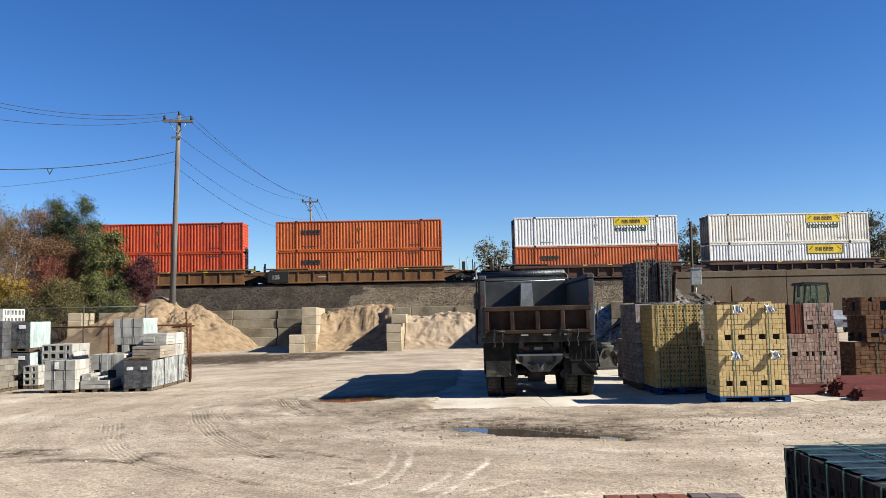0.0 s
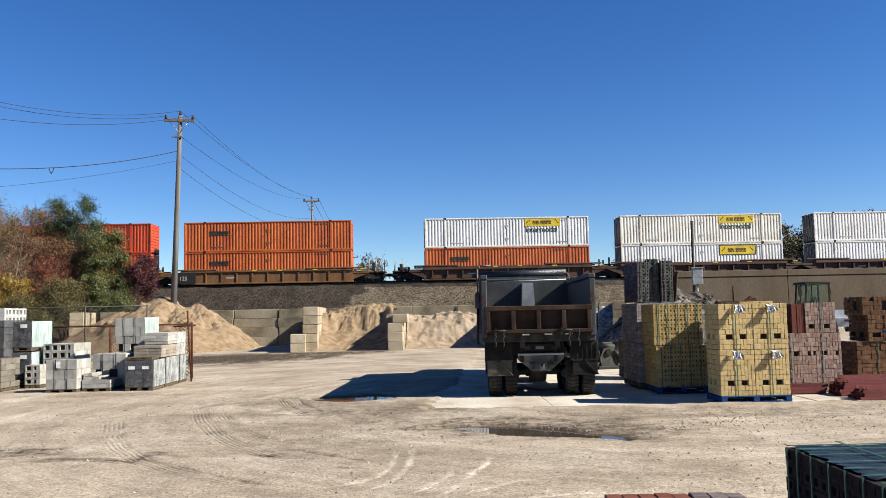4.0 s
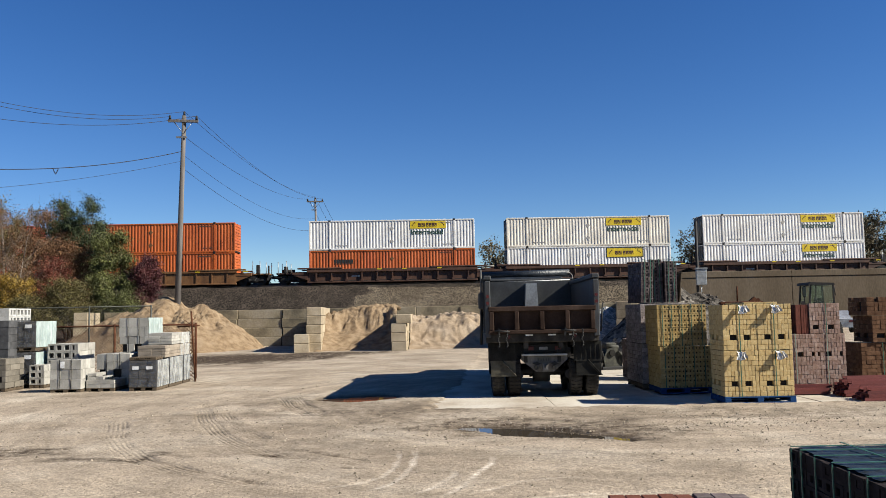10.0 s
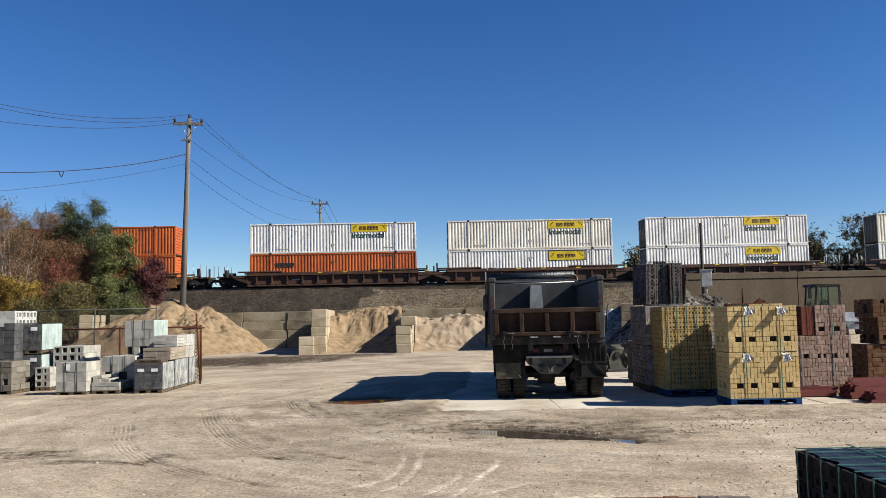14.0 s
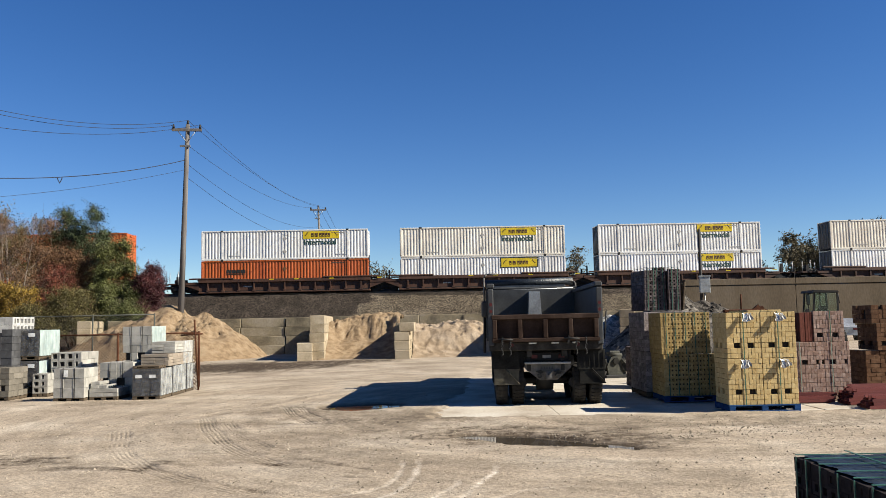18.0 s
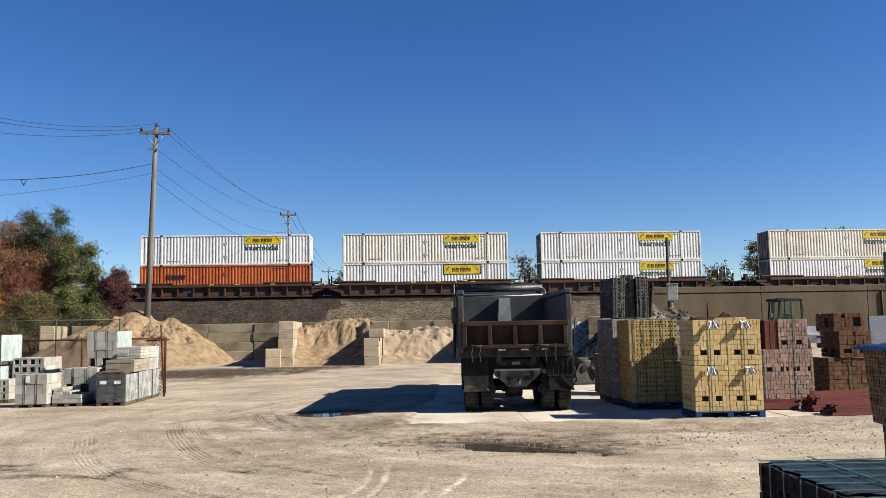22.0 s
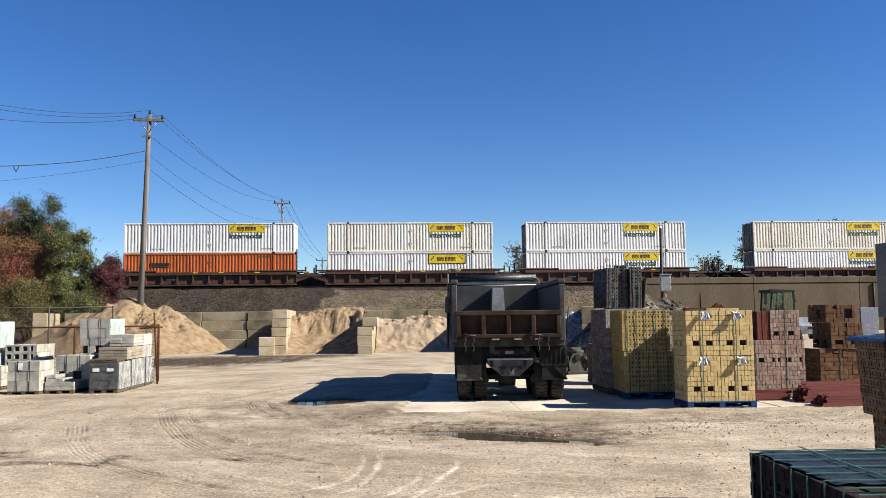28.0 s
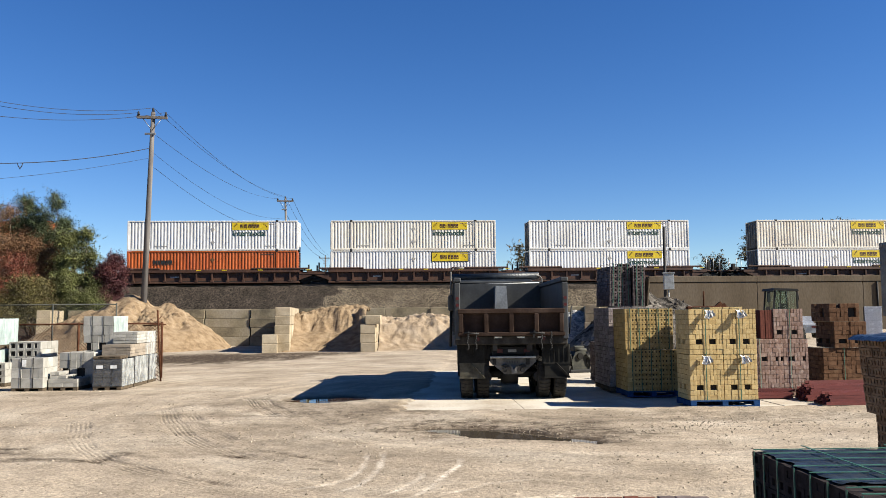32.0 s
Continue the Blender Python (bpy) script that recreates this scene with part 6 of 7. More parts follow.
def left_yard():
    hollow = lambda s, h: cored_mesh(s, h, 0.12, 1, 0.62, 0.62, M_CONC, 0.11)
    hollow2 = lambda s, h: cored_mesh(s, h, 0.12, 1, 0.62, 0.62, M_CONCW, 0.11)
    g = "concrete block stacks"

    def film(root, y0, y1, x, z0, z1, material, seed):
        """Crinkled stretch film over the sunny side; its pale colour carries the sunlit brightness."""
        bm = bmesh.new()
        bmesh.ops.create_grid(bm, x_segments=24, y_segments=10, size=0.5)
        for v in bm.verts:
            u, w = v.co.x + 0.5, v.co.y + 0.5
            v.co = Vector((x + 0.020 + 0.010 * fbm(u * (y1 - y0) * 5, w * 4, seed), y0 + u * (y1 - y0), z0 + w * (z1 - z0) + 0.01 * fbm(u * 9, w, seed + 3)))
        part("film", bm, material, root, "crinkled pale stretch film")

    def front_film(root, w, h, seed):
        bm = bmesh.new()
        bmesh.ops.create_grid(bm, x_segments=16, y_segments=12, size=0.5)
        for v in bm.verts:
            u, t = v.co.x + 0.5, v.co.y + 0.5
            v.co = Vector((u * w, -0.020 - 0.006 * fbm(u * 5, t * 7, seed), 0.01 + t * (h - 0.01)))
        part("film", bm, M_FILMD, root, "dark shiny stretch film")

    def stack(x, y, z, w, d, h, label, material=M_CONC, bw=0.2, bh=0.2, turn=0.0, seed=0, voids=(), pal=True, **k):
        if pal:
            pallet(pose(x, y, z, 0, 0, turn), w, d, M_PALLET, "worn wooden pallet under concrete blocks", 0.1)
        k.setdefault("top", z + h < 1.6)
        c = cube("block_stack", label, "concrete blocks", g, pose(x, y, z + (0.1 if pal else 0), 0, 0, turn), w, d, h, bw, bh, material, seed=seed, voids=voids, **k)
        if seed in (60, 63, 69, 70, 77):
            straps(c, w, d, h, (w * 0.3, w * 0.68), M_IRON)
        return c

    # pale grey cube at the front
    c = stack(-9.66, 20.25, 0.0, 0.76, 0.8, 0.72, "pale grey concrete block cube on a pallet", M_CONC, 0.253, 0.24, 0, 60, left=False)
    part("paper_label", abox(0.26, 0.36, -0.022, -0.017, 0.52, 0.68), M_TAG, c)
    # half-used pallet
    stack(-8.86, 20.45, 0.0, 0.70, 0.8, 0.20, "half-used pallet with one course of grey blocks", M_CONC, 0.35, 0.10, 0, 61, left=False)
    cube("block_stack", "few loose grey blocks on a pallet", "concrete blocks", g, pose(-8.85, 20.5, 0.30), 0.40, 0.6, 0.08, 0.2, 0.08, M_CONC, left=False, seed=62, top=True)
    cube("block_stack", "topmost loose grey blocks on a pallet", "concrete blocks", g, pose(-8.85, 20.5, 0.385), 0.22, 0.6, 0.08, 0.22, 0.08, M_CONC, left=False, seed=62, top=True)
    stack(-8.98, 21.35, 0.0, 0.86, 1.0, 0.80, "grey concrete block cube with fork holes", M_CONC, 0.215, 0.2, 0, 63, [(1, 0), (1, 2)], left=False)
    # dark wrapped cubes in stepped tiers
    dark = (("front", 20.42, 0.9, 0.66, 64), ("middle", 21.36, 1.1, 0.68, 65), ("rear", 22.5, 0.68, 0.68, 66))
    for word, y, d, h, seed in dark:
        c = stack(-7.78, y, 0.0, 0.68, d, h, "dark grey film-wrapped block cube on a pallet", M_BLKDARK, 0.23, 0.115, 1, seed, left=False)
        film(c, 0.0, d, 0.68, 0.0, h, M_WRAP, seed)
        if word == "front":
            front_film(c, 0.68, h, seed)
            for x in (0.08, 0.42):
                part("paper_label", abox(x, x + 0.16, -0.030, -0.026, h - 0.22, h - 0.14), M_TAG, c)
    pallet(pose(-7.78, 20.42, 0.765), 0.66, 0.5, M_PALLET, "thin wooden pallet lying on wrapped blocks", 0.07)
    c = stack(-7.80, 21.02, 0.79, 0.71, 2.15, 0.31, "flat tier of buff-grey concrete slabs", M_BUFFSLAB, 0.355, 0.0775, 1, 67, pal=False, left=False)
    film(c, 1.15, 2.15, 0.71, 0.0, 0.31, M_WRAP, 167)
    c = stack(-7.70, 21.5, 1.11, 0.61, 1.66, 0.30, "upper tier of grey concrete slabs", M_CONC, 0.305, 0.075, 1, 68, pal=False, left=False, top=True)
    film(c, 0.75, 1.66, 0.61, 0.0, 0.30, M_WRAP, 168)
    # tall grey cube behind, pale film brightening its sunny side by colour
    stack(-8.72, 22.2, 0.0, 0.78, 1.1, 1.22, "grey block stack with fork holes", M_CONC, 0.195, 0.2, 0, 69, [(4, 0), (4, 2)], left=False)
    c = stack(-8.74, 22.2, 1.32, 0.78, 1.1, 0.50, "upper cube of pale ribbed blocks", M_CONC, 0.26, 0.25, 0, 70, pal=False, left=False)
    film(c, 0.0, 1.1, 0.78, 0.0, 0.5, M_WRAPT, 170)
    # dark wrapped pair with labels
    for z, h in ((0.0, 0.85), (0.98, 0.70)):
        c = stack(-11.78, 22.2, z, 0.78, 1.15, h, "dark grey film-wrapped block cube with paper labels", M_BLKDARK, 0.26, 0.14, 0, 71 + int(z * 3), left=False)
        front_film(c, 0.78, h, 171)
        film(c, 0.0, 1.15, 0.78, 0.0, h, M_WRAPT, 172 + int(z * 3))
        for x in (0.06, 0.50):
            part("paper_label", abox(x, x + 0.18, -0.030, -0.026, h - 0.18, h - 0.08), M_TAG, c)
    # hollow blocks seen end on
    stack(-10.86, 22.6, 0.0, 0.84, 1.1, 1.05, "stack of hollow concrete blocks, open cores showing", M_CONC, 0.21, 0.21, 0, 75, front=hollow, left=False, pal=True)
    stack(-11.0, 21.9, 0.0, 0.40, 0.7, 0.52, "low stack of hollow concrete blocks", M_CONC, 0.2, 0.2, 0, 76, front=hollow, left=False)
    # tan blocks at the edge
    stack(-11.95, 20.9, 0.0, 0.86, 0.9, 0.74, "tan-grey weathered concrete block cube on a pallet", M_BLKTAN, 0.2, 0.15, -1, 77, [(1, 3)], left=False)
    # tall hollow stack
    stack(-12.35, 21.75, 0.0, 0.86, 1.15, 1.72, "tall grey concrete block stack", M_BLKDARK, 0.29, 0.2, 0, 78, left=False)
    stack(-12.35, 21.75, 1.72, 0.86, 1.15, 0.42, "white hollow concrete blocks, open cores showing", M_CONCW, 0.2, 0.21, 0, 79, left=False, right=hollow2, pal=False)

    # pale cubes far behind the brown bricks
    for k, z in ((0, 0.0), (1, 0.7), (2, 1.4)):
        cube("block_stack", "pale block cube in pale green film before the railway wall", "concrete blocks", g, pose(33.9, 60, z, 0, 0, -20), 1.15, 1.0, 0.7, 0.29, 0.175, M_TAG, left=False, right=None, seed=90 + k)


left_yard()

# ---------------------------------------------------------------- dump truck
M_TRUCK = mat("truck_steel_grey", (0.0304, 0.0316, 0.0322), (0.0186, 0.0196, 0.0203), (0.0481, 0.0500, 0.0507), scale=2, grain=20, rough=0.55, metal=0.0, bump=0.15)
M_TGATE = mat("truck_rust_paint", (0.036, 0.0225, 0.0165), (0.022, 0.0130, 0.0096), (0.056, 0.037, 0.028), scale=3, grain=25, rough=0.8, bump=0.2)
M_TRUCKD = mat("truck_dark_frame", (0.0060, 0.0055, 0.0050), scale=3, grain=25, rough=0.7, bump=0.2)
M_TYRE = mat("tyre_rubber", (0.0255, 0.0238, 0.0216), (0.017, 0.0159, 0.0148), (0.0568, 0.0522, 0.0454), scale=4, grain=30, rough=0.9, bump=0.4)
M_FLAP = mat("mudflap_rubber", (0.0175, 0.0168, 0.015), (0.010, 0.0095, 0.0085), (0.03, 0.029, 0.025), scale=4, grain=30, rough=0.85, bump=0.3)
M_DUSTFLAP = mat("mudflap_dusty", (0.072, 0.066, 0.050), (0.034, 0.031, 0.024), (0.085, 0.078, 0.060), scale=5, grain=30, rough=0.9, bump=0.3)
M_DUSTBAR = mat("steel_dusty_dark", (0.040, 0.036, 0.031), (0.020, 0.018, 0.016), (0.066, 0.060, 0.051), scale=5, grain=30, rough=0.85, bump=0.3)
M_HITCH = mat("steel_scratched", (0.105, 0.098, 0.088), (0.045, 0.041, 0.037), (0.165, 0.156, 0.140), scale=7, grain=40, rough=0.6, metal=0.2, bump=0.3)
M_ALU = mat("aluminium_worn", (0.3122, 0.3122, 0.3008), scale=4, grain=30, rough=0.45, metal=0.6, bump=0.1)
M_GREYDIRT = mat("number_plate_dirty", (0.07, 0.068, 0.06), scale=8, grain=60, rough=0.6, bump=0.1)
M_PEBBLE = mat("pebble_pale", (0.21, 0.175, 0.13), (0.11, 0.09, 0.068), (0.30, 0.26, 0.205), scale=2, grain=15, island=0.4, bump=0.5, depth=0.01)
M_CARD = mat("car_glass_dark", (0.017, 0.0199, 0.0227), scale=2, grain=9, rough=0.08, bump=0)
M_RLAMP = mat("lamp_red", (0.0738, 0.0079, 0.0068), scale=4, grain=30, rough=0.3, bump=0)
M_GLASS = bpy.data.materials.new("dark_green_glass")
M_GLASS.use_nodes = True
_b = M_GLASS.node_tree.nodes["Principled BSDF"]
_b.inputs["Base Color"].default_value, _b.inputs["Roughness"].default_value = (0.66, 0.80, 0.75, 1), 0.04
_b.inputs["Transmission Weight"].default_value, _b.inputs["IOR"].default_value = 1.0, 1.3


def wheel_tyre(parent, x, y, r, w):
    bm = bmesh.new()
    prof = [(0.28, -w / 2), (r - 0.05, -w / 2), (r, -w / 2 + 0.04), (r, w / 2 - 0.04), (r - 0.05, w / 2), (0.28, w / 2)]
    n = 36
    rings = [[bm.verts.new((x + o, y + math.cos(2 * math.pi * i / n) * q, r + math.sin(2 * math.pi * i / n) * q)) for q, o in prof] for i in range(n)]
    for i in range(n):
        for k in range(len(prof) - 1):
            bm.faces.new((rings[i][k], rings[(i + 1) % n][k], rings[(i + 1) % n][k + 1], rings[i][k + 1]))
    t = part("tyre", bm, M_TYRE, parent)
    bm = bmesh.new()
    for i in range(n):
        a = 2 * math.pi * (i + 0.5) / n
        for o in (-w * 0.26, w * 0.26):
            box(bm, -w * 0.18, w * 0.18, -0.03, 0.03, -0.012, 0.016, m=Matrix.Translation((x + o, y, r)) @ Matrix.Rotation(a, 4, "X") @ pose(0, 0, r, 0, 0, 18 if o > 0 else -18))
    part("tread", bm, M_TYRE, t)
    part("rim", atube((x - w * 0.3, y, r), (x + w * 0.3, y, r), 0.29, 20), M_TRUCKD, t)


def dump_truck():
    root = empty("dump_truck", pose(0.92, 16.90, 0.02, 0, 0, -2.6), "old grey dump truck seen from its rusty tailgate", "dump truck")
    W, LEN = 2.36, 4.4
    fz, tz = 1.36, 2.46
    bed = part("bed_floor", abox(0, W, 0.1, LEN, fz, fz + 0.08), M_TRUCK, root)
    for x0, x1, s in ((0, 0.06, -1), (W - 0.06, W, 1)):
        side = part("bed_side", abox(x0, x1, 0.02, LEN, fz, tz, bevel=0.01), M_TRUCK, root)
        part("top_rail", abox(x0 - 0.05, x1 + 0.05, 0, LEN, tz, tz + 0.1, bevel=0.02), M_TRUCK, side)
        for k in range(6):
            y = 0.05 + k * 0.85
            part("rib", abox(x0 - 0.06 if s < 0 else x1, x0 if s < 0 else x1 + 0.06, y + 0.06, y + 0.18, fz, tz), M_TRUCK, side)
        part("corner_post", abox(x0 - 0.03 if s < 0 else x0 - 0.03, x1 + 0.03 if s < 0 else x1 + 0.03, -0.06, 0.08, fz - 0.1, tz - 0.02, bevel=0.015), M_TRUCK, side)
        part("lamp", atube((x0 + 0.03, -0.07, 2.12), (x0 + 0.03, -0.09, 2.12), 0.035, 12), M_RLAMP, side)
        part("lamp", atube((x0 + 0.03, -0.07, 1.98), (x0 + 0.03, -0.09, 1.98), 0.035, 12), M_RLAMP, side)
    head = part("bed_front", abox(0.06, W - 0.06, LEN - 0.08, LEN, fz, tz + 0.12), M_TRUCK, root)
    part("hoist_housing", prism([(1.02, fz), (1.42, fz), (1.36, tz + 0.05), (1.08, tz + 0.05)], "y", LEN - 0.55, LEN - 0.08), M_ALU, head, "pale hoist housing")
    part("cab_shield", abox(-0.02, W + 0.02, LEN, LEN + 1.1, tz + 0.13, tz + 0.19, bevel=0.02), M_TRUCK, head)
    # tailgate with framed panels
    tg = part("tailgate", abox(0.06, W - 0.06, 0.0, 0.04, fz - 0.03, 1.86), M_TGATE, root, "rust-brown tailgate with four framed panels")
    part("gate_rail", abox(0.04, W - 0.04, -0.10, 0.0, 1.80, 1.90, bevel=0.012), M_TGATE, tg)
    part("gate_rail", abox(0.04, W - 0.04, -0.10, 0.0, fz - 0.03, fz + 0.05, bevel=0.012), M_TGATE, tg)
    for k in range(5):
        x = 0.06 + k * (W - 0.22) / 4
        part("gate_rib", abox(x, x + 0.09, -0.10, 0.0, fz + 0.05, 1.80, bevel=0.01), M_TGATE, tg)
    for x in (0.25, 0.42, W - 0.55, W - 0.35):
        bm = bmesh.new()
        for k in range(9):
            z = 1.42 - k * 0.04
            tube(bm, (x + 0.02 * math.sin(k), -0.13, z), (x + 0.02 * math.cos(k * 2), -0.13, z - 0.055), 0.014, 5)
        part("chain", bm, M_TRUCKD, tg)
    # tarp roll and its bow
    roll = part("tarp_roll", atube((-0.05, 4.75, tz + 0.30), (W - 0.05, 4.75, tz + 0.34), 0.10, 14), M_TARP, root, "rolled black tarp")
    part("tarp_pipe", atube((0.0, 4.4, tz + 0.10), (W - 0.08, 4.4, tz + 0.14), 0.016, 8), M_ALU, roll)
    part("tarp_sheet", abox(-0.02, W - 0.25, 4.5, 5.0, tz + 0.14, tz + 0.24, bevel=0.04), M_TARP, roll)
    for x, k in ((-0.10, 1), (W + 0.02, -1)):
        y = 0.6 if k > 0 else 4.6
        arm = part("tarp_arm", atube((x, y, 1.75 if k > 0 else tz + 0.1), (x, y + 0.05, tz + 0.26), 0.018, 8), M_HITCH, root, "bent bare metal tarp arm")
        part("arm_bend", atube((x, y + 0.05, tz + 0.26), (x + 0.06 * k, y + 0.05, tz + 0.33), 0.018, 8), M_HITCH, arm)
        part("arm_bend", atube((x + 0.06 * k, y + 0.05, tz + 0.33), (x + 0.30 * k, y + 0.1, tz + 0.34), 0.018, 8), M_HITCH, arm)
    part("side_box", abox(-0.17, -0.04, 0.2, 0.6, 1.86, 2.20, bevel=0.03), M_TRUCK, root)
    part("side_pipe", atube((-0.12, 0.5, 1.1), (-0.10, 0.5, 1.86), 0.03, 8), M_TRUCKD, root)
    part("side_rod", atube((W + 0.10, 0.3, 1.35), (W + 0.16, 0.3, 1.95), 0.018, 6), M_TRUCKD, root)
    # frame, hitch, axles
    rear = part("rear_bar", abox(-0.02, W + 0.02, 0.0, 0.16, 1.15, fz - 0.03, bevel=0.015), M_DUSTBAR, root, "dusty steel rear bar")
    for x in (0.82, 1.30, 1.74):
        part("reflector", abox(x, x + 0.16, -0.012, 0.0, fz - 0.075, fz - 0.045), M_TAG, rear)
    for x in (0.46, W - 0.50):
        part("marker_lamp", atube((x, -0.03, 1.27), (x, 0.0, 1.27), 0.04, 12), M_RLAMP, rear)
        part("latch", prism([(x - 0.24, 1.28), (x - 0.20, 1.28), (x - 0.17, 1.42), (x - 0.21, 1.46)], "y", -0.14, -0.10), M_TRUCKD, rear)
        part("latch_rod", atube((x - 0.30, -0.13, 1.40), (x + 0.02, -0.13, 1.38), 0.02, 6), M_TRUCKD, rear)
    for x in (0.78, 1.5):
        part("frame_rail", abox(x, x + 0.08, 0.2, 7.6, 0.72, 0.98), M_TRUCKD, root)
    # blocks added to stop light passing under the bed and fill its shadow
    part("gap_block", abox(0.62, 1.80, 0.34, 0.44, 0.80, 1.02), M_TRUCKD, root)
    part("shade_block", abox(0.62, 1.74, 0.32, 5.4, 0.92, fz - 0.005), M_TRUCKD, root)
    for x in (0.12, 1.9):
        part("side_shade_block", abox(x, x + 0.42, 3.3, 5.2, 0.42, 1.1, bevel=0.06), M_TRUCKD, root)
        part("arch_shade_block", abox(x - 0.1, x + 0.5, 0.3, 2.8, 1.06, fz - 0.01), M_TRUCKD, root)
    part("hinge", abox(0.78, 0.88, 0.05, 0.3, 1.02, 1.15), M_DUSTBAR, root)
    part("hinge", abox(1.52, 1.62, 0.05, 0.3, 1.02, 1.15), M_DUSTBAR, root)
    hp = part("hitch_plate", prism([(0.74, 0.86), (1.70, 0.86), (1.72, 0.78), (1.42, 0.52), (1.04, 0.52), (0.72, 0.78)], "y", 0.22, 0.26), M_HITCH, root, "scratched dusty steel hitch plate")
    part("step_bar", abox(0.73, 1.71, 0.12, 0.26, 0.86, 0.90, bevel=0.006), M_ALU, hp)
    part("plate", abox(1.05, 1.37, 0.205, 0.218, 0.70, 0.84), M_GREYDIRT, hp, "dirty number plate")
    for k in range(5):
        part("plate_mark", abox(1.08 + k * 0.055, 1.105 + k * 0.055, 0.200, 0.205, 0.75, 0.80), M_TRUCK, hp)
    for x in (1.04, 1.42):
        part("air_coupling", atube((x, 0.12, 0.61), (x, 0.22, 0.61), 0.045, 12), M_TRUCKD, hp)
        part("shackle", prism([(x - 0.08, 0.70), (x + 0.02, 0.74), (x + 0.10, 0.69), (x + 0.02, 0.66)], "y", 0.15, 0.22), M_TRUCKD, hp)
    part("pintle_hook", prism([(1.18, 0.56), (1.28, 0.56), (1.30, 0.70), (1.25, 0.66), (1.23, 0.60), (1.20, 0.66), (1.17, 0.70)], "y", 0.06, 0.22), M_HITCH, hp)
    part("light_bar", abox(0.74, 1.68, 0.27, 0.34, 0.93, 1.10, bevel=0.01), M_TRUCKD, root)
    for x in (0.88, 1.46):
        part("tail_lamp", abox(x, x + 0.13, 0.255, 0.27, 0.97, 1.05, bevel=0.008), M_RLAMP, root)
    part("work_lamp", abox(1.12, 1.30, 0.25, 0.27, 0.98, 1.04), M_GREYTAG, root)
    for x in (0.66, 1.78):
        part("brake_chamber", atube((x, 0.34, 0.46), (x, 0.60, 0.46), 0.11, 14), M_TRUCKD, root)
        part("leaf_spring", abox(x - 0.04, x + 0.04, 0.35, 2.4, 0.62, 0.70), M_TRUCKD, root)
    for y in (0.74, 2.09):
        ax = part("axle", atube((0.2, y, 0.5), (2.2, y, 0.5), 0.09, 10), M_TRUCKD, root)
        part("differential", atube((1.0, y, 0.5), (1.36, y, 0.5), 0.22, 12), M_TRUCKD, ax)
        for x in (0.25, 0.60, 1.92, 2.27):
            wheel_tyre(ax, x - 0.02, y, 0.51, 0.27)
    ax = part("front_axle", atube((0.3, 7.0, 0.5), (2.1, 7.0, 0.5), 0.08, 10), M_TRUCKD, root)
    for x in (0.25, 2.12):
        wheel_tyre(ax, x, 7.0, 0.51, 0.3)
    # hanging mudguards: ribbed upper board, dusty flap with a brace below, tyres bare under them
    # right flap takes the dark material: the brick stacks' shade put into colour
    for x0, x1, dusty in ((0.02, 0.62, True), (1.84, 2.44, False)):
        f = part("mudguard", abox(x0, x1, 0.14, 0.17, 0.74, 1.15, bevel=0.008), M_FLAP, root)
        for k in range(6):
            x = x0 + 0.05 + k * 0.1
            part("slat", abox(x, x + 0.022, 0.122, 0.14, 0.80, 1.10), M_FLAP, f)
        part("mudflap", abox(x0 + 0.05, x1 - 0.02, 0.15, 0.165, 0.44, 0.76, bevel=0.004), M_DUSTFLAP if dusty else M_FLAP, f, "rubber mudflap, dusty on the left, dark as in shade on the right")
        part("flap_bar", abox(x0 + 0.04, x1, 0.135, 0.15, 0.735, 0.765), M_DUSTFLAP if dusty else M_FLAP, f)
        part("flap_bar", abox(x0 + 0.04, x1, 0.135, 0.15, 0.44, 0.465), M_DUSTFLAP if dusty else M_FLAP, f)
        part("flap_brace", atube((x0 + 0.30, 0.13, 0.76), (x1 - 0.02, 0.13, 0.46), 0.014, 5), M_DUSTFLAP if dusty else M_FLAP, f)
    root.scale = (0.966, 0.966, 0.985)
    # cab, stretched back to the bed so no sun slit splits the shadow
    cab = part("cab", prism([(4.52, 0.95), (7.0, 0.95), (7.0, 1.9), (6.7, 2.6), (5.0, 2.66), (4.52, 2.5)], "x", 0.16, 2.2), M_TRUCK, root)
    part("rear_window", abox(0.6, 1.76, 4.49, 4.515, 1.9, 2.4), M_GLASS, cab)
    part("hood", prism([(7.0, 0.9), (8.3, 0.9), (8.3, 1.6), (7.0, 1.75)], "x", 0.35, 2.0), M_TRUCK, root)
    for x in (-0.10, 2.42):
        m = part("mirror", abox(x, x + 0.08, 5.9, 5.96, 1.75, 2.3, bevel=0.03), M_TRUCK, cab)
        part("mirror_arm", atube((x + 0.1, 5.95, 2.3), (0.3 if x < 0 else 2.1, 6.2, 2.4), 0.015, 5), M_ALU, m)


dump_truck()


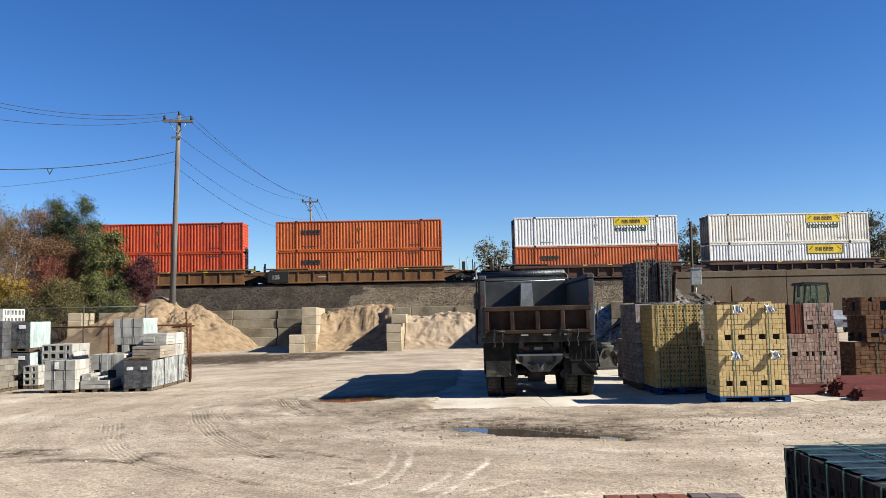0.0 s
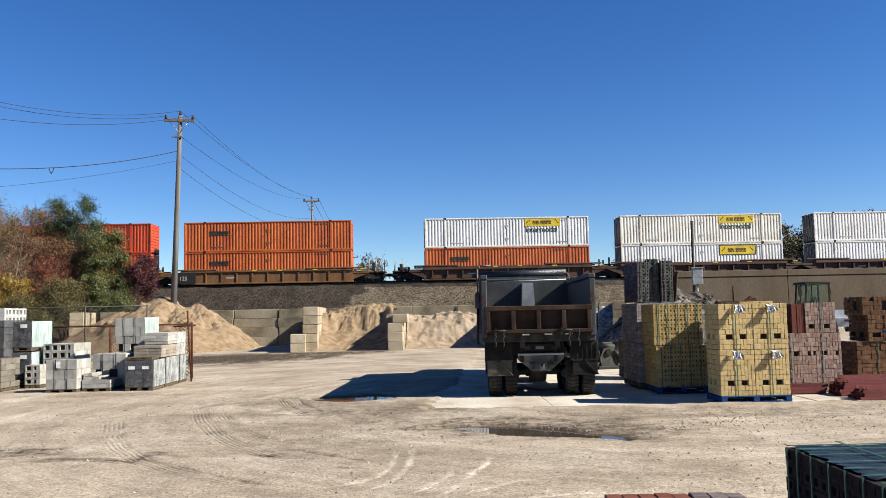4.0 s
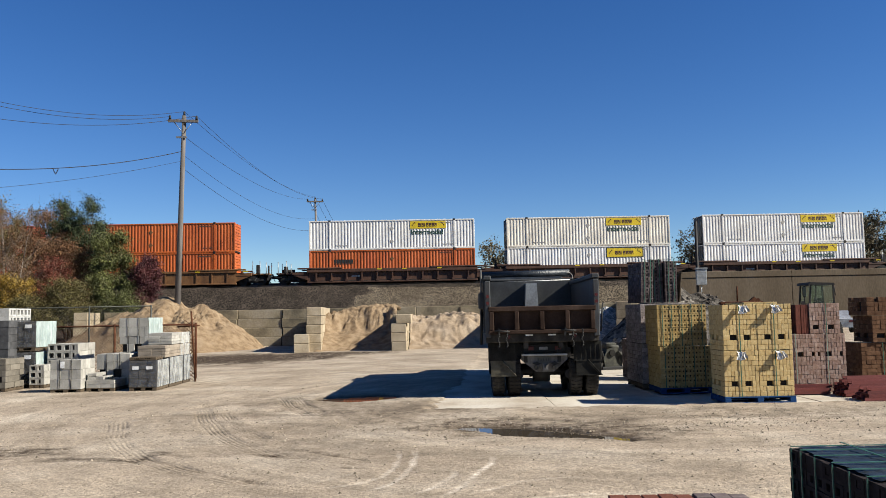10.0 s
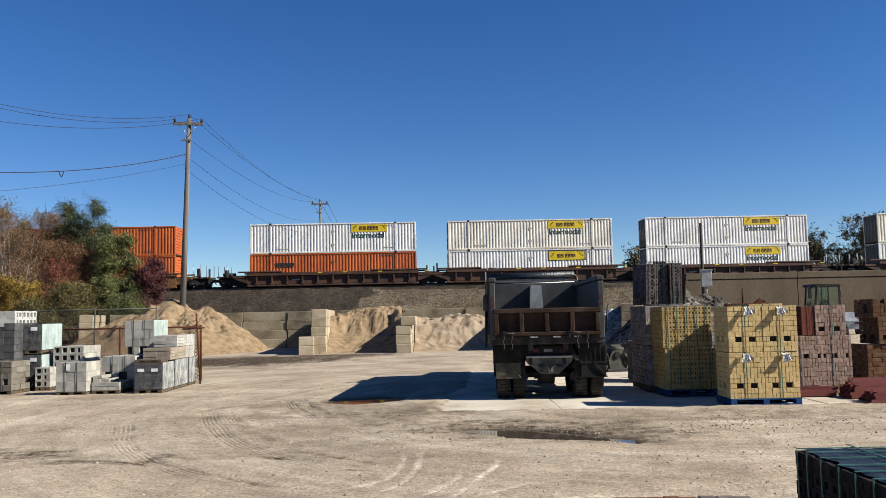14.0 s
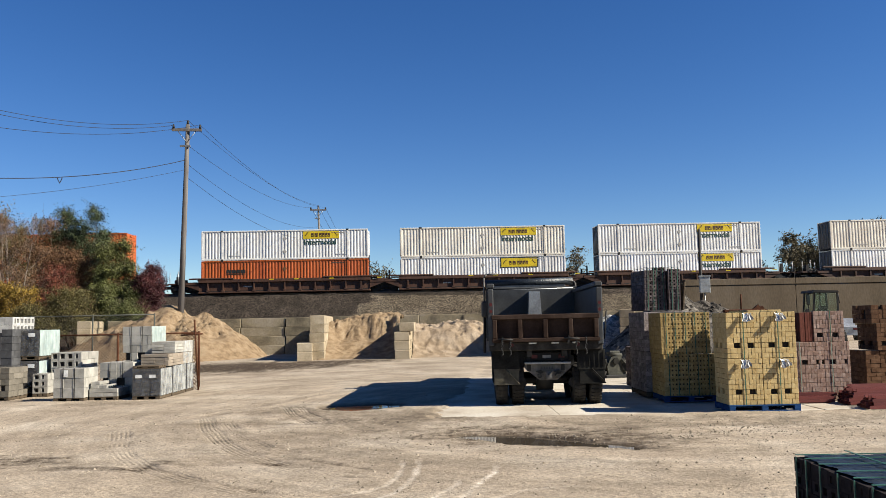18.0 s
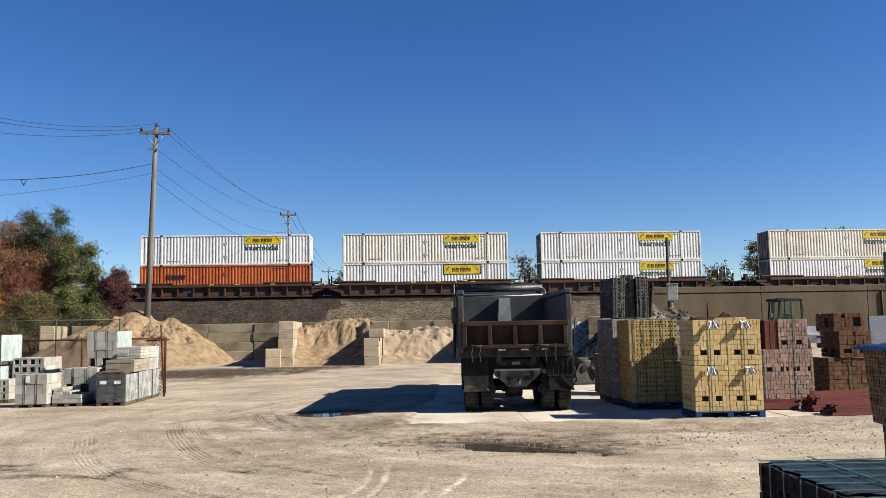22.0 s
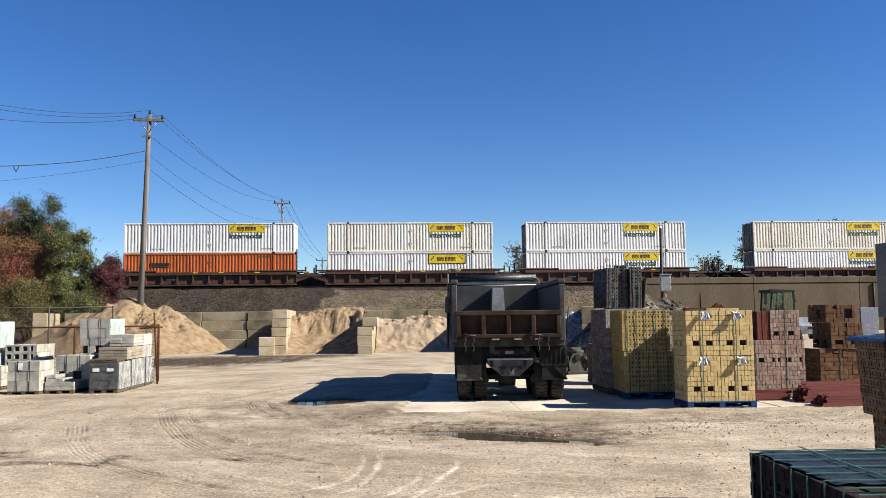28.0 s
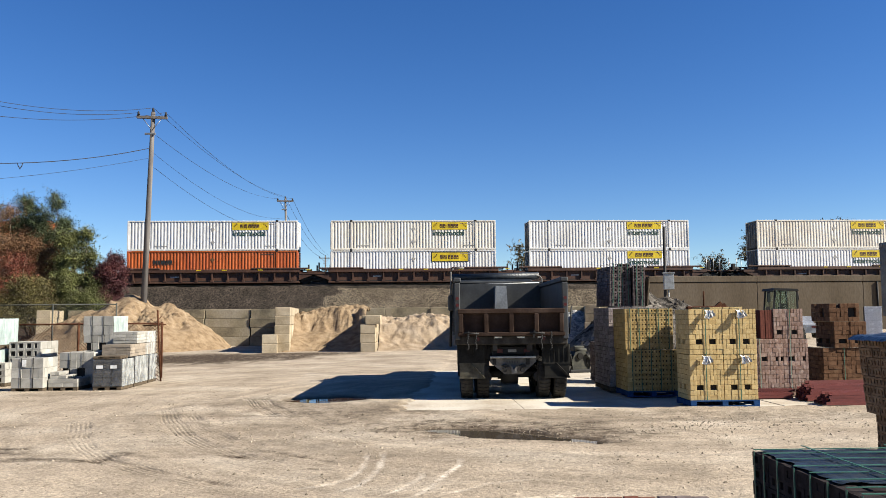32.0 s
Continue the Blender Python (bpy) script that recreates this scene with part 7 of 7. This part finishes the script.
# ---------------------------------------------------------------- loader, cars, odds and ends
def loader():
    root = empty("loader", pose(14.42, 32, 0, 0, 0, -6), "dark green-glazed loader cab standing behind brick stacks", "loader")
    part("body", prism([(0.0, 0.75), (1.35, 0.75), (1.35, 1.45), (0.9, 1.62), (0.0, 1.62)], "y", 0.0, 3.2), M_TRUCKD, root)
    part("roof", prism([(-0.06, 2.64), (0.0, 2.74), (1.18, 2.70), (1.24, 2.62)], "y", -0.12, 1.35), M_TRUCKD, root)
    corners = (((-0.10, 1.55), (0.06, 2.66)), ((1.16, 1.55), (1.16, 2.66)))
    for y in (0.0, 1.2):
        for (xa, za), (xb, zb) in corners:
            part("pillar", prism([(xa, za), (xa + 0.075, za), (xb + 0.06, zb), (xb - 0.015, zb)], "y", y - 0.03, y + 0.03), M_TRUCKD, root)
    part("pillar", prism([(0.26, 1.6), (0.29, 1.6), (0.36, 2.66), (0.33, 2.66)], "y", -0.02, 0.02), M_TRUCKD, root)
    part("sill", abox(-0.12, 1.26, -0.05, 1.25, 1.52, 1.66, bevel=0.02), M_TRUCKD, root)
    for y in (-0.006, 1.20):
        ob = part("window", prism([(-0.02, 1.66), (1.16, 1.66), (1.16, 2.64), (0.12, 2.64)], "y", y, y + 0.012), M_GLASS, root, "green-tinted glass")
        ob.visible_shadow = False
    part("seat", prism([(0.50, 1.66), (0.98, 1.66), (0.95, 2.02), (0.86, 2.12), (0.62, 2.12), (0.53, 2.0)], "y", 0.55, 0.80), M_TRUCKD, root)
    part("steering_column", atube((0.38, 0.5, 1.66), (0.44, 0.4, 2.15), 0.03, 6), M_TRUCKD, root)
    mir = part("mirror", abox(-0.34, -0.16, -0.02, 0.04, 2.16, 2.58, bevel=0.03), M_TRUCKD, root)
    part("mirror_glass", abox(-0.32, -0.18, -0.028, -0.02, 2.19, 2.55), M_CARD, mir)
    part("mirror_arm", atube((-0.25, 0.02, 2.58), (0.02, 0.03, 2.62), 0.018, 5), M_TRUCKD, mir)
    part("mirror_arm", atube((-0.25, 0.02, 2.16), (-0.22, 0.03, 1.6), 0.018, 5), M_TRUCKD, mir)
    part("mirror_arm", atube((1.24, 0.0, 2.55), (1.28, 0.0, 2.2), 0.02, 5), M_TRUCKD, mir)
    part("work_lamp", atube((-0.40, -0.1, 1.92), (-0.40, -0.17, 1.92), 0.09, 12), M_TRUCKD, root)
    part("lamp_stalk", atube((-0.40, -0.08, 1.4), (-0.40, -0.08, 1.86), 0.03, 6), M_TRUCKD, root)
    part("fender", prism([(-0.5, 1.2), (-0.02, 1.2), (-0.02, 1.5), (-0.35, 1.52), (-0.5, 1.4)], "y", -0.1, 1.0), M_TRUCKD, root)
    for x in (-0.18, 1.3):
        for y in (0.4, 2.6):
            wheel_tyre(root, x, y, 0.65, 0.34)
    root.scale = (0.76, 1.0, 0.99)


loader()

M_CARW = mat("car_silver", (0.3122, 0.3235, 0.3406), scale=2, grain=9, rough=0.25, metal=0.3, bump=0)


def car(x, y, turn, label, paint, tall=0.0):
    root = empty("car", pose(x, y, 0.0, 0, 0, turn), label, "car", "parked cars")
    body = part("body", prism([(-2.2, 0.35), (2.2, 0.35), (2.25, 0.75), (1.4, 0.95), (-1.5, 0.98 + tall * 0.2), (-2.2, 0.9)], "y", -0.88, 0.88), paint, root)
    part("cabin", prism([(-1.6, 0.95), (1.2, 0.95), (0.5, 1.42 + tall), (-1.2, 1.45 + tall)], "y", -0.78, 0.78), paint, root)
    for s in (-0.79, 0.765):
        part("side_window", prism([(-1.4, 0.98), (0.95, 0.98), (0.42, 1.35 + tall), (-1.1, 1.37 + tall)], "y", s, s + 0.025), M_CARD, root)
    part("windscreen", abox(-0.01, 0.01, -0.7, 0.7, 0, 0.55, m=pose(0.86, 0, 0.98, 0, -52, 0)), M_CARD, root)
    for wx in (-1.4, 1.4):
        for wy in (-0.85, 0.85):
            w = part("wheel", atube((wx, wy - 0.1, 0.33), (wx, wy + 0.1, 0.33), 0.33, 18), M_TYRE, root)
            part("hubcap", atube((wx, wy - 0.11, 0.33), (wx, wy + 0.11, 0.33), 0.18, 12), M_GALV, w)
    for wy in (-0.6, 0.6):
        part("headlight", abox(2.18, 2.27, wy - 0.18, wy + 0.18, 0.62, 0.74, bevel=0.02), M_TAG, root)
        part("tail_light", abox(-2.24, -2.18, wy - 0.15, wy + 0.15, 0.68, 0.82, bevel=0.02), M_RLAMP, root)


car(26.4, 55.5, 80, "silver parked car in front of the railway wall", M_CARW)


M_OLIVE = mat("iron_olive_greasy", (0.0275, 0.0270, 0.0180), (0.0110, 0.0105, 0.0075), (0.0550, 0.0530, 0.0375), scale=7, grain=30, rough=0.75, bump=0.4)


def scrap_pump():
    root = empty("salvaged_engine", pose(4.90, 24.6, 0.0, 0, 0, 15), "greasy olive-grey engine block on a skid", "machine")
    part("skid", abox(-0.25, 0.65, -0.2, 0.45, 0.0, 0.1, bevel=0.02), M_TRUCKD, root)
    part("crankcase", prism([(-0.1, 0.1), (0.5, 0.1), (0.55, 0.42), (0.3, 0.68), (0.0, 0.62), (-0.15, 0.35)], "y", -0.1, 0.4), M_OLIVE, root)
    part("flywheel", atube((-0.18, 0.15, 0.36), (-0.10, 0.15, 0.36), 0.24, 18), M_FLAP, root)
    part("filter", atube((0.15, -0.16, 0.5), (0.15, 0.05, 0.5), 0.1, 12), M_FLAP, root)
    part("manifold", atube((0.0, 0.0, 0.70), (0.42, 0.0, 0.66), 0.07, 10), M_OLIVE, root)
    part("rocker_cover", abox(0.02, 0.40, 0.05, 0.35, 0.64, 0.80, bevel=0.03), M_OLIVE, root)
    part("pulley", atube((0.52, -0.14, 0.34), (0.52, -0.04, 0.34), 0.15, 14), M_FLAP, root)
    part("pipe", atube((0.35, -0.14, 0.55), (0.68, -0.2, 0.22), 0.035, 8), M_OLIVE, root)
    root.scale = (0.92, 0.92, 1.0)
    part("hose", atube((-0.2, -0.1, 0.2), (-0.35, -0.2, 0.04), 0.035, 6), M_TYRE, root)


scrap_pump()


def pebbles():
    random.seed(8)
    bm = bmesh.new()
    for i in range(15000):
        x, y = (random.uniform(-9.5, 8), 4.2 + 18 * random.random() ** 1.3) if i % 3 else (random.gauss(2.4, 2.6), random.gauss(12.9, 0.9))
        s = random.uniform(0.005, 0.011) + 0.022 * random.random() ** 7
        if -0.3 < x and y > 14.9:
            continue
        z = ground_z(x, y)
        a = [bm.verts.new((x + s * math.cos(k * 1.257 + i) * random.uniform(0.7, 1.2), y + s * math.sin(k * 1.257 + i) * random.uniform(0.7, 1.2), z - 0.003)) for k in range(5)]
        t = bm.verts.new((x, y, z + s * random.uniform(0.5, 0.9)))
        for k in range(5):
            bm.faces.new((a[k], a[(k + 1) % 5], t))
    ob = part("pebbles", bm, M_PEBBLE)
    tagged(ob, "scattered small pale and grey-brown stones on the dirt", "pebbles", kind="stuff")


pebbles()


def motions():
    along = Vector((math.cos(TRACK_YAW), math.sin(TRACK_YAW), 0))
    for ob, m in MOVERS:
        walk(ob, [(t, Matrix.Translation(along * s) @ m) for t, s in SHIFT])
    ts, ss = [r[0] for r in SHIFT], [r[1] for r in SHIFT]
    steps = [k * 0.2 for k in range(130)] + [32.0]
    for w in WHEELS:
        rest = w.matrix_basis.copy()
        walk(w, [(t, rest @ Matrix.Rotation(float(np.interp(t, ts, ss)) / 0.46, 4, "Y")) for t in steps])


motions()
